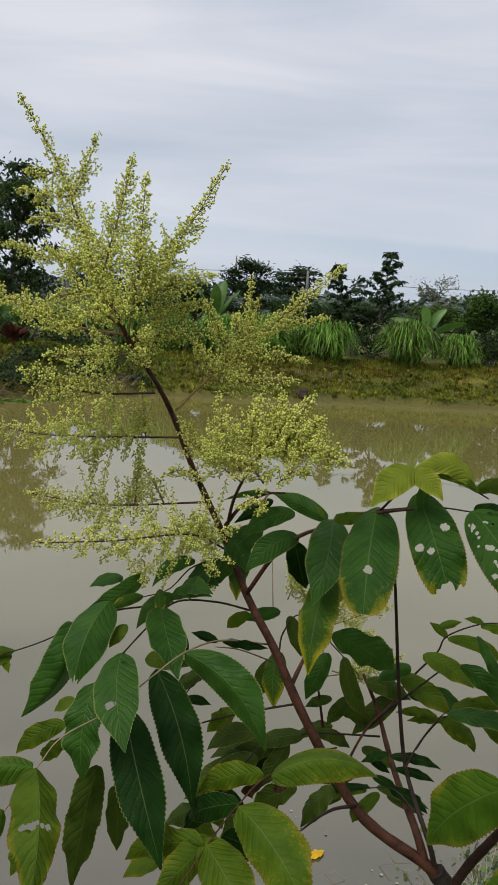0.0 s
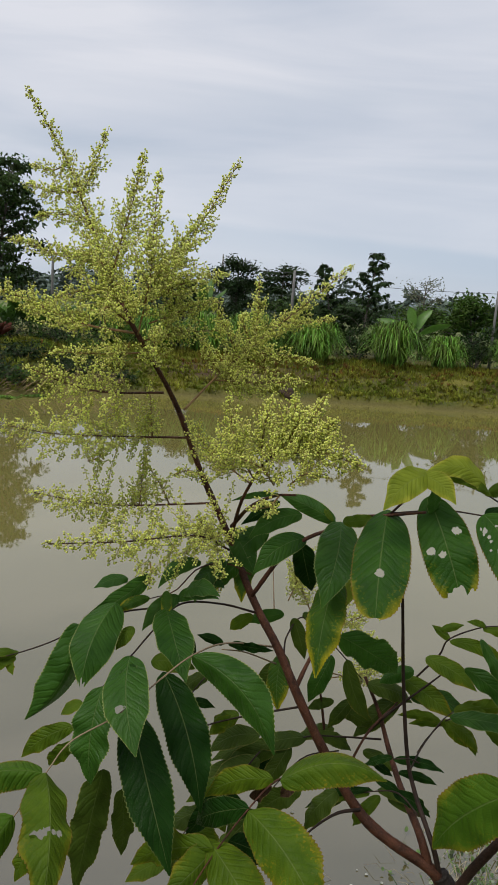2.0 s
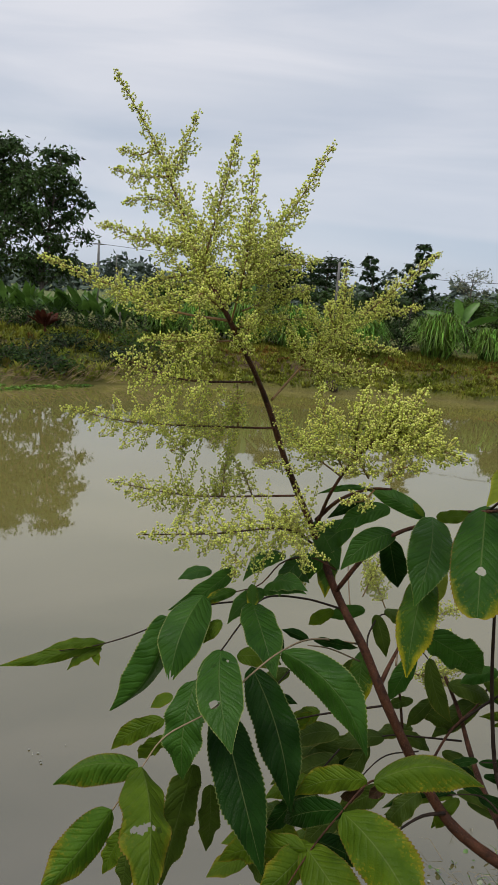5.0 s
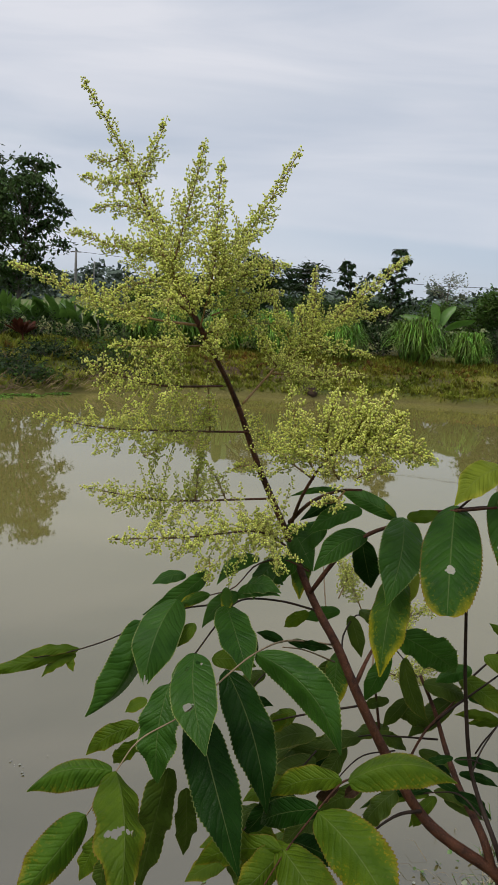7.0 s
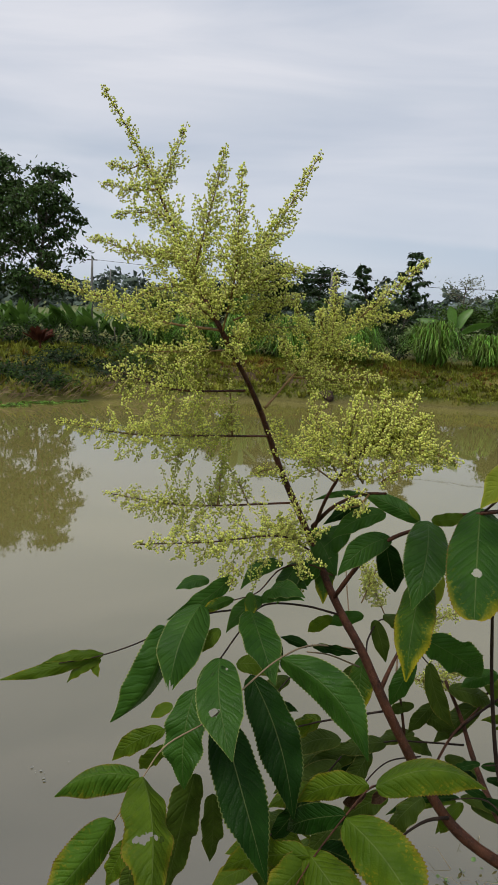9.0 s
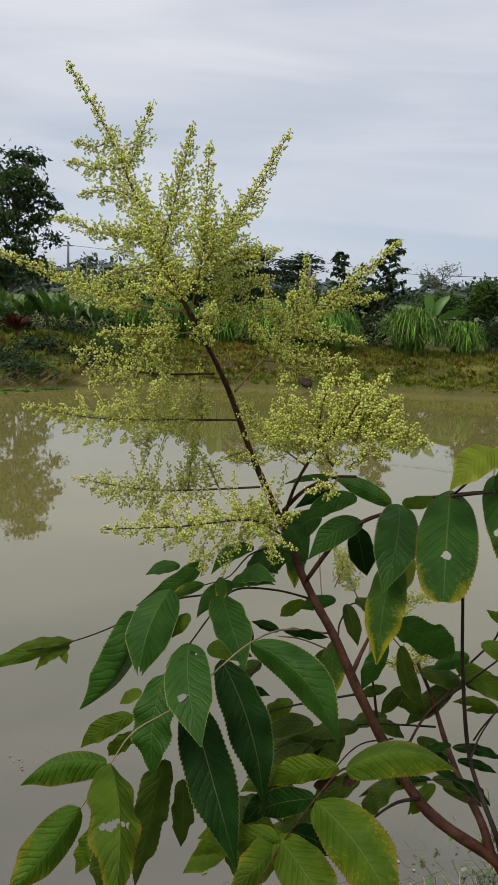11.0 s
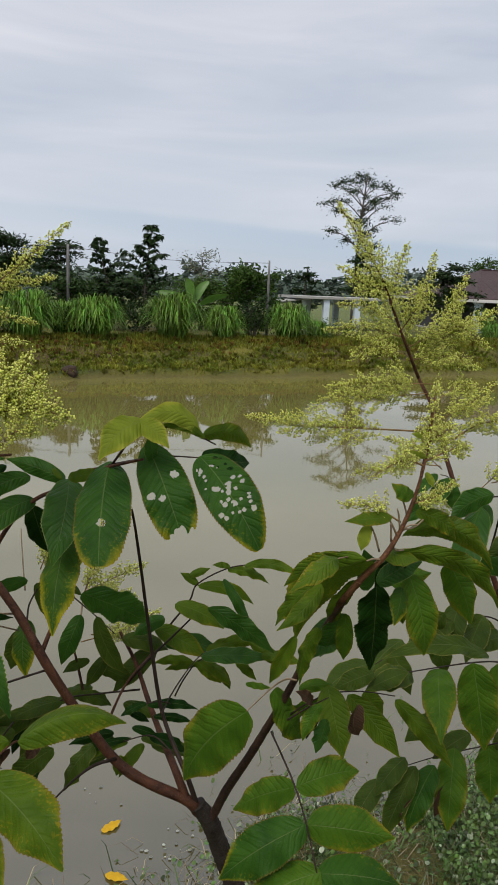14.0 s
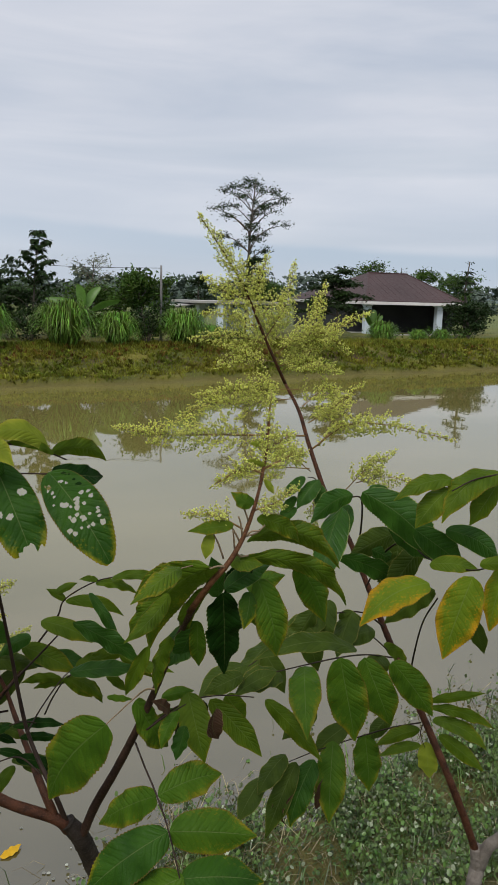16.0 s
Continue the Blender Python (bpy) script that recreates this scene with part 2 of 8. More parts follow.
def thing(name, place, label, category, group="", kind=""):
    ob = new(name)
    ob.matrix_basis = Matrix.Translation(place)
    ob.empty_display_size = 0.1
    return tagged(ob, label, category, group, kind)


def part(name, bm, material, parent, label="", smooth=False):
    """Links a bmesh as one mesh under a thing or a part."""
    me = bpy.data.meshes.new(name)
    bm.to_mesh(me)
    bm.free()
    if smooth:
        me.polygons.foreach_set("use_smooth", [True] * len(me.polygons))
    me.materials.append(material)
    ob = new(name, me)
    if parent is not None:
        ob.parent = parent
    if label:
        tagged(ob, label)
    return ob


def box(bm, lo, hi, bevel=0.0):
    """A bevelled block between two corners."""
    made = bmesh.ops.create_cube(bm, size=1.0)["verts"]
    lo, hi = Vector(lo), Vector(hi)
    for v in made:
        v.co = Vector([(l + h) / 2 + c * (h - l) for l, h, c in zip(lo, hi, v.co)])
    if bevel:
        edges = {e for v in made for e in v.link_edges}
        bmesh.ops.bevel(bm, geom=list(edges), offset=bevel, segments=2, affect="EDGES")


class Bag:
    """Collects vertices and faces of loose pieces."""

    def __init__(self):
        self.v, self.f, self.uv = [], [], []

    def add(self, verts, faces, uvs=None):
        n = len(self.v)
        self.v.extend(verts)
        self.f.extend(tuple(n + i for i in f) for f in faces)
        self.uv.extend(uvs if uvs is not None else [(0, 0)] * len(verts))


def smooth_line(points, n):
    """n + 1 places along a soft curve (Catmull-Rom) through the points."""
    p = [Vector(q) for q in points]
    p = [2 * p[0] - p[1]] + p + [2 * p[-1] - p[-2]]
    out, spans = [], len(p) - 3
    for k in range(n + 1):
        s = min(k / n * spans, spans - 1e-6)
        i = int(s)
        u = s - i
        a, b, c, d = p[i:i + 4]
        out.append(0.5 * ((2 * b) + (c - a) * u + (2 * a - 5 * b + 4 * c - d) * u * u + (3 * b - a - 3 * c + d) * u ** 3))
    return out


def tube(bag, line, radii, sides=6, knots=0.0, rng=None):
    """A tapered round stem along a line."""
    n = len(line)
    verts, faces = [], []
    side = None
    for i, c in enumerate(line):
        d = (line[min(i + 1, n - 1)] - line[max(i - 1, 0)]).normalized()
        if side is None:
            side = d.orthogonal().normalized()
        side = (side - d * side.dot(d)).normalized()
        up = d.cross(side)
        r = radii[0] + (radii[1] - radii[0]) * i / (n - 1)
        if knots and rng:
            r *= 1 + knots * (rng.random() - 0.4)
        for k in range(sides):
            a = 2 * math.pi * k / sides
            verts.append(c + (side * math.cos(a) + up * math.sin(a)) * r)
    for i in range(n - 1):
        for k in range(sides):
            a, b = i * sides + k, i * sides + (k + 1) % sides
            faces.append((a, b, b + sides, a + sides))
    faces.append(tuple(range(sides))[::-1])
    faces.append(tuple((n - 1) * sides + k for k in range(sides)))
    bag.add(verts, faces)


def leaf_cards(bag, places, size, rng, droop=0.3, slim=0.45, flat=0.0):
    """Small folded leaves at the places: two halves that meet at a midrib."""
    for c in places:
        d = Vector((rng.gauss(0, 1), rng.gauss(0, 1), rng.gauss(-droop, 0.5 * (1 - flat)))).normalized()
        s = d.cross(Vector((rng.gauss(0, 0.5), rng.gauss(0, 0.5), 1))).normalized()
        up = s.cross(d)
        l = size * rng.uniform(0.6, 1.3)
        w = l * slim
        bag.add([c, c + d * l * 0.5 + s * w * 0.5 - up * w * 0.2, c + d * l, c + d * l * 0.5 - s * w * 0.5 - up * w * 0.2, c + d * l * 0.5 + up * w * 0.06],
                [(0, 1, 4), (1, 2, 4), (2, 3, 4), (3, 0, 4)])


# ---- ground and water ----
def far_shore(x):
    base = 27.6 + 0.215 * x
    if x < -3:
        base -= 0.060 * (x + 3) ** 2 if x > -10 else 0.060 * 49 + 0.55 * (-10 - x)
    return base + 0.22 * math.sin(x * 0.9) + 0.12 * math.sin(x * 2.3 + 1)


def near_shore(x):
    return 4.25 + 0.05 * (x - 0.6) ** 2 * (0.5 if x < 0.6 else 0.9) - 0.85 * max(0, min(1, (1.5 - x) * 0.8)) + 0.10 * math.sin(x * 2.1) + 0.06 * math.sin(5.3 * x)


def land(x, y):
    """Height of the ground."""
    n = 0.13 * noise.noise((x * 0.5, y * 0.5, 0)) + 0.08 * noise.noise((x * 1.9, y * 1.9, 3)) + 0.05 * noise.noise((x * 4.3, y * 4.3, 5))
    d = y - far_shore(x)
    if d > -4:
        if d < 0:
            return max(-0.9, 0.25 * d) + n * 0.2
        crest = 31.9 + 0.17 * x if x > -3 else 31.4 - 0.02 * (x + 3)
        w = max(2.2, crest - far_shore(x))
        u = d / w
        z = 0.10 + 0.16 * min(1, d / 0.25) * (d < 999) + (1.06 - 0.26) * max(0, min(1, (u - 0.16) / 0.84)) ** 0.9
        if d < 0.25:
            z = 0.26 * d / 0.25
        return z + n * min(1, d * 2)
    g = near_shore(x) - y
    if g < 0:
        return max(-0.9, 0.30 * g) + n * 0.2
    return min(1.95, 0.04 + 0.06 * g + 0.62 * max(0, g - 0.75)) + n * 0.5 * min(1, g * 2)


def spread(lo, hi, near, fine, growth):
    """Grid lines, fine between near[0] and near[1] and wider apart further off."""
    out = [near[0] + fine * i for i in range(int((near[1] - near[0]) / fine) + 1)]
    s = fine
    while out[-1] < hi:
        s *= growth
        out.append(out[-1] + s)
    s = fine
    while out[0] > lo:
        s *= growth
        out.insert(0, out[0] - s)
    return out


def build_ground():
    xs = spread(-900, 900, (-18, 32), 0.30, 1.18)
    ys = []
    y = -40.0
    while y < 1500:
        ys.append(y)
        y += 2.5 if y < -1 else 0.14 if y < 6.5 else 1.2 if y < 20 else 0.22 if y < 40 else min(80, 0.6 + (y - 40) * 0.12)
    verts = [(x, y, land(x, y)) for y in ys for x in xs]
    w = len(xs)
    faces = [(j * w + i, j * w + i + 1, (j + 1) * w + i + 1, (j + 1) * w + i) for j in range(len(ys) - 1) for i in range(w - 1)]
    tagged(mesh_object("ground", verts, faces, GROUND, smooth=True), "grassy pond bank of reddish earth and meadow beyond", "ground", kind="structure")


build_ground()
wx = [-70 + 140 * i / 40 for i in range(41)]
wv, wf = [], []
for x in wx:
    wv += [(x, 2.6, 0.0), (x, 34.0 + max(0, x * 0.22), 0.0)]
for i in range(40):
    wf.append((2 * i, 2 * i + 2, 2 * i + 3, 2 * i + 1))
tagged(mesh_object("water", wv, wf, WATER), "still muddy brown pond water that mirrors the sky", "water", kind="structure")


# ---- trees ----
def tree(name, place, height, spread_r, crown_from, limbs, leaves, leaf, material, label, seed, lean=0.0, flat=0.0, clump=0.35, trunk_r=0.12, round_top=True, slim=0.45, droop=0.3, ends=False):
    """Trunk with limbs and twigs, and a crown of loose leaves in clumps round the twigs' ends."""
    rng = random.Random(seed)
    x, y, _ = place
    z0 = land(x, y) - 0.1
    top = thing(name, (x, y, z0), label, "tree")
    h = height - z0
    trunk, crown = Bag(), Bag()
    line = smooth_line([(0, 0, 0), (0.15 * lean, 0.05, h * 0.35), (-0.1 + 0.6 * lean, 0.1, h * 0.65), (lean, 0, h * 0.97)], 14)
    tube(trunk, line, (trunk_r, trunk_r * 0.2), 8, 0.15, rng)
    spots = []
    for i in range(limbs):
        u = crown_from + (0.97 - crown_from) * (i + rng.random() * 0.8) / limbs
        start = line[min(13, int(u * 14))]
        k = (u - crown_from) / (1 - crown_from)
        reach = spread_r * (math.sin(math.pi * (0.18 + 0.74 * k)) if round_top else 1 - 0.75 * k) * rng.uniform(0.7, 1.1)
        a = i * 2.4 + rng.uniform(-0.5, 0.5)
        rise = reach * (rng.uniform(0.25, 0.7) * (1 - flat) + 0.08)
        end = start + Vector((math.cos(a) * reach, math.sin(a) * reach, rise))
        if end.z > h:
            end.z = h - rng.random() * 0.3
        limb = smooth_line([start, start.lerp(end, 0.5) + Vector((0, 0, 0.12 * reach)), end], 7)
        tube(trunk, limb, (trunk_r * 0.38 * (1 - 0.5 * k), trunk_r * 0.08), 5)
        for j in range(5):
            b = limb[2 + j]
            tip = b + Vector((rng.gauss(0, 0.3), rng.gauss(0, 0.3), rng.uniform(0.0, 0.35) * (1 - flat))) * (0.35 * reach + 0.2)
            tube(trunk, [b, b.lerp(tip, 0.5) + Vector((0, 0, 0.03)), tip], (trunk_r * 0.10, trunk_r * 0.04), 4)
            if not ends or j > 2:
                spots.append(tip)
        spots.append(end)
    spots.append(line[-1])
    places = []
    for _ in range(leaves):
        s = rng.choice(spots)
        r = clump * abs(rng.gauss(0.6, 0.35))
        d = Vector((rng.gauss(0, 1), rng.gauss(0, 1), rng.gauss(0, 0.55 * (1 - 0.6 * flat)))).normalized()
        places.append(s + d * r)
    leaf_cards(crown, places, leaf, rng, droop, slim, flat)
    mesh_object("trunk", trunk.v, trunk.f, BARK_FAR, top, "rough grey-brown bark", smooth=True)
    mesh_object("crown", crown.v, crown.f, material, top)
    return top


tree("broadleaf_tree", (-17.2, 35.0, 0), 9.6, 3.0, 0.22, 30, 9500, 0.25, CROWN_LIT, "tall dark-green broadleaf tree with a ragged crown behind the pond bank", 3, clump=0.55, trunk_r=0.17, slim=0.5, droop=0.7)
tree("broadleaf_tree", (-14.65, 34.4, 0), 9.0, 1.95, 0.24, 26, 5600, 0.25, CROWN_LIT, "dark-green broadleaf tree with hanging leaves behind the pond bank", 4, clump=0.42, trunk_r=0.12, slim=0.5, droop=0.8, lean=0.9)
tree("pinnate_tree", (-4.0, 39.0, 0), 5.4, 1.5, 0.2, 16, 4200, 0.26, CROWN_DARK, "dark-green young tree with feathery foliage behind the reeds", 5, clump=0.45, slim=0.35)
tree("flat_topped_tree", (-1.9, 42.5, 0), 5.55, 1.7, 0.62, 12, 1700, 0.26, CROWN_DARK, "flat-topped dark tree with open branches", 8, flat=0.75, clump=0.4)
tree("undergrowth_tree", (-6.6, 36.6, 0), 3.9, 1.7, 0.1, 12, 3000, 0.26, CROWN_DARK, "low dark shrubby tree behind the reeds", 13, clump=0.5)
tree("undergrowth_tree", (-1.0, 38.6, 0), 3.3, 1.9, 0.1, 12, 3000, 0.26, CROWN_LIT, "low dark shrubby tree behind the reeds", 14, clump=0.5)
tree("undergrowth_tree", (1.4, 39.0, 0), 3.4, 1.9, 0.1, 12, 3000, 0.24, CROWN_LIT, "low dark shrubby tree behind the reeds", 15, clump=0.5)
tree("undergrowth_tree", (-9.4, 37.5, 0), 3.3, 1.8, 0.1, 10, 2200, 0.24, CROWN_MID, "low green shrubby tree behind the reeds", 16, clump=0.5)
tree("bare_pale_tree", (8.0, 60.0, 0), 6.0, 1.9, 0.35, 14, 650, 0.20, CROWN_PALE, "pale airy tree with few greyish leaves", 17, clump=0.5, trunk_r=0.10)
tree("round_shrub_tree", (7.2, 36.6, 0), 4.1, 1.6, 0.08, 18, 5200, 0.22, CROWN_MID, "broad bushy green tree beside the reeds", 18, clump=0.48)
tree("round_shrub_tree", (5.3, 39.5, 0), 3.7, 1.4, 0.08, 12, 2500, 0.22, CROWN_MID, "bushy green tree beside the reeds", 19, clump=0.45)
tree("layered_tree", (13.6, 50.0, 0), 4.9, 0.9, 0.3, 9, 1300, 0.24, CROWN_DARK, "small dark tree in layered tufts", 20, flat=0.5, clump=0.34)
tree("umbrella_tree", (18.5, 55.0, 0), 11.9, 2.8, 0.48, 26, 4200, 0.19, CROWN_DARK, "tall open-crowned tree towering behind the carport", 21, flat=0.08, clump=0.46, trunk_r=0.17, lean=0.5, ends=True)
tree("undergrowth_tree", (18.0, 52.0, 0), 6.6, 1.7, 0.3, 12, 2200, 0.26, CROWN_DARK, "narrow dark tree in tiers under the tall open-crowned tree", 22, flat=0.6, clump=0.36, round_top=False)
tree("tiered_tree", (19.7, 41.6, 0), 5.2, 2.7, 0.28, 16, 5200, 0.24, CROWN_DARK, "tiered dark tree with level branches before the house", 23, flat=0.85, clump=0.36, round_top=False)
tree("tiered_tree", (27.6, 40.4, 0), 5.8, 0.9, 0.4, 9, 520, 0.22, CROWN_DARK, "thin tiered dark tree beside the house", 24, flat=0.8, clump=0.3, round_top=False)
tree("round_shrub_tree", (27.6, 40.0, 0), 3.1, 1.6, 0.06, 14, 3600, 0.2, CROWN_DARK, "dense dark shrub beside the house column", 25, clump=0.42)
tree("round_shrub_tree", (31.6, 46.0, 0), 3.0, 1.7, 0.15, 14, 3000, 0.24, CROWN_DARK, "dark bushy tree beyond the house", 26, clump=0.5)
for i, (tx, ty, th) in enumerate([(38.8, 75, 6.9), (46.0, 76, 6.3), (52.0, 78, 5.9), (30.0, 82, 4.6)]):
    tree("backyard_tree", (tx, ty, 0), th, 2.8, 0.3, 14, 2200, 0.34, CROWN_MID, "leafy tree behind the house", 30 + i, clump=0.8)


def spray_tree(place, height, reach, lean, branches, seed, label):
    """A thin tree whose few steep branches carry drooping pairs of leaves in separate sprays."""
    rng = random.Random(seed)
    x, y = place
    z0 = land(x, y) - 0.1
    top = thing("slender_tree", (x, y, z0), label, "tree")
    h = height - z0
    wood, crown = Bag(), Bag()
    line = smooth_line([(0, 0, 0), (0.25 * lean, 0.05, h * 0.4), (0.55 * lean, 0, h * 0.7), (lean, 0.05, h)], 20)
    tube(wood, line, (0.055, 0.012), 7, 0.15, rng)
    for i in range(branches):
        k = i / (branches - 1)
        start = line[int(20 * (0.18 + 0.80 * k))]
        a = i * 2.4 + rng.uniform(-0.3, 0.3)
        l = reach * (1.0 - 0.78 * k ** 1.5) * rng.uniform(0.4, 1.25)
        out = Vector((math.cos(a), 0.7 * math.sin(a), 0))
        end = start + out * l + Vector((0, 0, l * rng.uniform(0.35, 0.8)))
        limb = smooth_line([start, start.lerp(end, 0.5) + Vector((0, 0, 0.16 * l)), end], 9)
        tube(wood, limb, (0.018, 0.005), 4)
        for n in range(2, 10):
            d = (limb[n] - limb[n - 1]).normalized()
            for turn in (-1, 1):
                for _ in range(3):
                    side = d.cross(Vector((0, 0, 1))).normalized() * turn
                    way = (d * rng.uniform(0.1, 0.8) + side * rng.uniform(0.4, 1.0) - Vector((0, 0, rng.uniform(0.15, 0.8)))).normalized()
                    f = limb[n] + Vector((rng.gauss(0, 0.03), rng.gauss(0, 0.03), rng.gauss(0, 0.03)))
                    m = rng.uniform(0.18, 0.34)
                    w = way.cross(Vector((rng.gauss(0, 0.3), rng.gauss(0, 0.3), 1))).normalized() * m * 0.24
                    sag = Vector((0, 0, 0.14 * m))
                    crown.add([f, f + way * m * 0.45 + w, f + way * m - sag, f + way * m * 0.45 - w, f + way * m * 0.5 + sag * 0.3], [(0, 1, 4), (1, 2, 4), (2, 3, 4), (3, 0, 4)])
    mesh_object("trunk", wood.v, wood.f, BARK_FAR, top, "thin dark bark", smooth=True)
    mesh_object("crown", crown.v, crown.f, CROWN_DARK, top)


spray_tree((0.85, 37.2), 5.45, 0.95, -0.8, 24, 11, "slender dark sapling with drooping leaves in loose sprays")
spray_tree((2.15, 36.2), 5.9, 1.3, 0.45, 34, 12, "dark upright tree with open sprays of bunched leaves among the reeds")


def far_woods():
    """The line of woods that closes the meadow."""
    rng = random.Random(40)
    bag = Bag()
    for i in range(150):
        a = radians(-62 + 124 * (i + rng.random()) / 150)
        d = rng.uniform(120, 230)
        x, y, h = d * math.sin(a), d * math.cos(a), rng.uniform(3.0, 7.0) * d / 150
        w = rng.uniform(4, 9)
        pts = []
        for _ in range(260):
            u = rng.random()
            r = w * math.sqrt(max(0, 1 - (u * 1.05 - 0.1) ** 2)) * rng.random() ** 0.5
            b = rng.uniform(0, 6.28)
            pts.append(Vector((x + r * math.cos(b), y + r * math.sin(b) * 0.6, 0.6 + h * u)))
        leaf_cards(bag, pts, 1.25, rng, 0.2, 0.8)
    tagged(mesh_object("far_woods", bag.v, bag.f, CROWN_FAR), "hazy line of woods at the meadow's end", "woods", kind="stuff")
    hv, hf = [], []
    for i in range(121):
        a = radians(-70 + 140 * i / 120)
        hgt = 9 + 7 * noise.noise((i * 0.11, 2, 0)) + 3 * noise.noise((i * 0.5, 5, 0))
        hv += [(620 * math.sin(a), 620 * math.cos(a), -2), (640 * math.sin(a), 640 * math.cos(a), max(3, hgt)), (700 * math.sin(a), 700 * math.cos(a), -2)]
    for i in range(120):
        hf += [(3 * i, 3 * i + 3, 3 * i + 4, 3 * i + 1), (3 * i + 1, 3 * i + 4, 3 * i + 5, 3 * i + 2)]
    # the air's haze over these wooded hills is painted as their blue-grey
    tagged(mesh_object("backdrop", hv, hf, surface("haze_blue_hills", (0.12, 0.16, 0.18), (0.16, 0.20, 0.22), 0.01, 0.2, 1.0, 0.1, 0.1)), "low hazy wooded hills on the horizon", "hills", kind="structure")


far_woods()


# ---- reeds, banana plants, bank growth ----
def reed_clump(variant, height, blades, spread_r, place):
    rng = random.Random(50 + variant)
    bag = Bag()
    for _ in range(blades):
        a = rng.uniform(0, 2 * math.pi)
        r0 = 0.38 * spread_r * rng.random() ** 0.5
        b = a + rng.gauss(0, 0.35)
        out = rng.uniform(0.22, 1.0) * spread_r
        top_z = height * (1.02 - 0.30 * (out / spread_r) ** 2) * (rng.uniform(0.80, 1.06) if rng.random() < 0.6 else rng.uniform(0.45, 0.8))
        base = Vector((r0 * math.cos(a), r0 * math.sin(a), 0))
        # most blades arch over and hang; a few stand
        droop = rng.uniform(0.25, 0.95) if rng.random() < 0.93 else rng.uniform(0.95, 1.12)
        way = Vector((math.cos(b), math.sin(b), 0))
        tip = base + way * out + Vector((0, 0, top_z * droop))
        knee = base + way * out * rng.uniform(0.5, 0.7) + Vector((-way.y, way.x, 0)) * rng.gauss(0, 0.10) + Vector((0, 0, top_z * (0.99 if droop < 0.9 else 0.7)))
        line = smooth_line([base, base + way * out * 0.20 + Vector((0, 0, top_z * 0.62)), knee, tip], 6)
        w = rng.uniform(0.018, 0.042)
        side = Vector((-math.sin(b), math.cos(b), 0))
        verts = []
        for i, c in enumerate(line):
            k = w * (1 - (i / 6) ** 2.2) + 0.002
            verts += [c - side * k, c + side * k]
        bag.add(verts, [(2 * i, 2 * i + 1, 2 * i + 3, 2 * i + 2) for i in range(6)])
    top = thing("reed_clump", place, "arching clump of tall green cane grass on the bank", "grass clump", "reed clumps along the bank")
    mesh_object("foliage", bag.v, bag.f, REED, top, smooth=True)
    return top


def bank(x, back=0.0):
    crest = 31.9 + 0.17 * x if x > -3 else 31.4 - 0.02 * (x + 3)
    y = crest + 0.6 + back
    return (x, y, land(x, y) - 0.05)


clumps = [reed_clump(0, 1.95, 900, 1.30, bank(-2.6)), reed_clump(1, 1.85, 950, 1.32, bank(0.05)), reed_clump(2, 1.95, 950, 1.38, bank(3.3))]
for i, (x, s, back) in enumerate([(5.55, 0.80, 0.1), (8.55, 0.92, 0.0), (20.1, 0.62, 0.9), (-4.6, 0.95, 0.5), (-6.6, 0.95, 0.4), (-8.4, 0.85, 0.6), (-1.2, 0.8, 1.2), (10.2, 0.55, 0.9), (22.6, 0.4, 1.0), (24.2, 0.42, 1.0)]):
    c = copy_thing(clumps[i % 3], Matrix.Translation(bank(x, back)) @ Matrix.Rotation(i * 1.3, 4, "Z"))
    c.scale = (s, s, s)


def banana_plant(name, place, count, length, width, material, label, category, seed, group="", upright=0.8, frontal=False, leans=()):
    rng = random.Random(seed)
    top = thing(name, (place[0], place[1], land(place[0], place[1]) - 0.05 + place[2]), label, category, group)
    stem = Bag()
    tube(stem, smooth_line([(0, 0, 0), (0.02, 0, length * 0.25), (0, 0.02, length * 0.5)], 5), (0.07 * length, 0.03 * length), 8)
    mesh_object("stem", stem.v, stem.f, material, top, smooth=True)
    for i in range(count):
        a = i * 2.4 + rng.uniform(-0.4, 0.4)
        l = length * rng.uniform(0.7, 1.1)
        lean = rng.uniform(0.1, 1.0 - upright + 0.35)
        d = Vector((math.cos(a) * lean, math.sin(a) * lean, 1)).normalized()
        if leans:
            d, l = Vector(leans[i]).normalized(), length * 0.92
        base = Vector((0, 0, length * 0.35)) + Vector((d.x, d.y, 0)) * 0.1
        line = smooth_line([base, base + d * l * 0.55, base + d * l * 0.9 + Vector((d.x, d.y, -0.15)) * l * 0.35], 8)
        s = d.cross(Vector((math.cos(a + 0.3), math.sin(a + 0.3), 0.2))).normalized()
        if frontal:
            s = (Vector((1, 0.6 * math.sin(a * 1.7), 0.2 * math.cos(a))) - d * d.x).normalized()
        n = s.cross(d)
        verts, faces = [], []
        for k, c in enumerate(line):
            u = k / 8
            w = width * (0.06 if u < 0.15 else math.sin(math.pi * min(1, 0.10 + 0.9 * (u - 0.12) / 0.88)) ** 0.6) * 0.5 * rng.uniform(0.9, 1.05)
            verts += [c - s * w + n * w * 0.45, c, c + s * w + n * w * 0.45]
        for k in range(8):
            faces += [(3 * k, 3 * k + 1, 3 * k + 4, 3 * k + 3), (3 * k + 1, 3 * k + 2, 3 * k + 5, 3 * k + 4)]
        mesh_object("leaf", verts, faces, material, top, smooth=True)
    return top


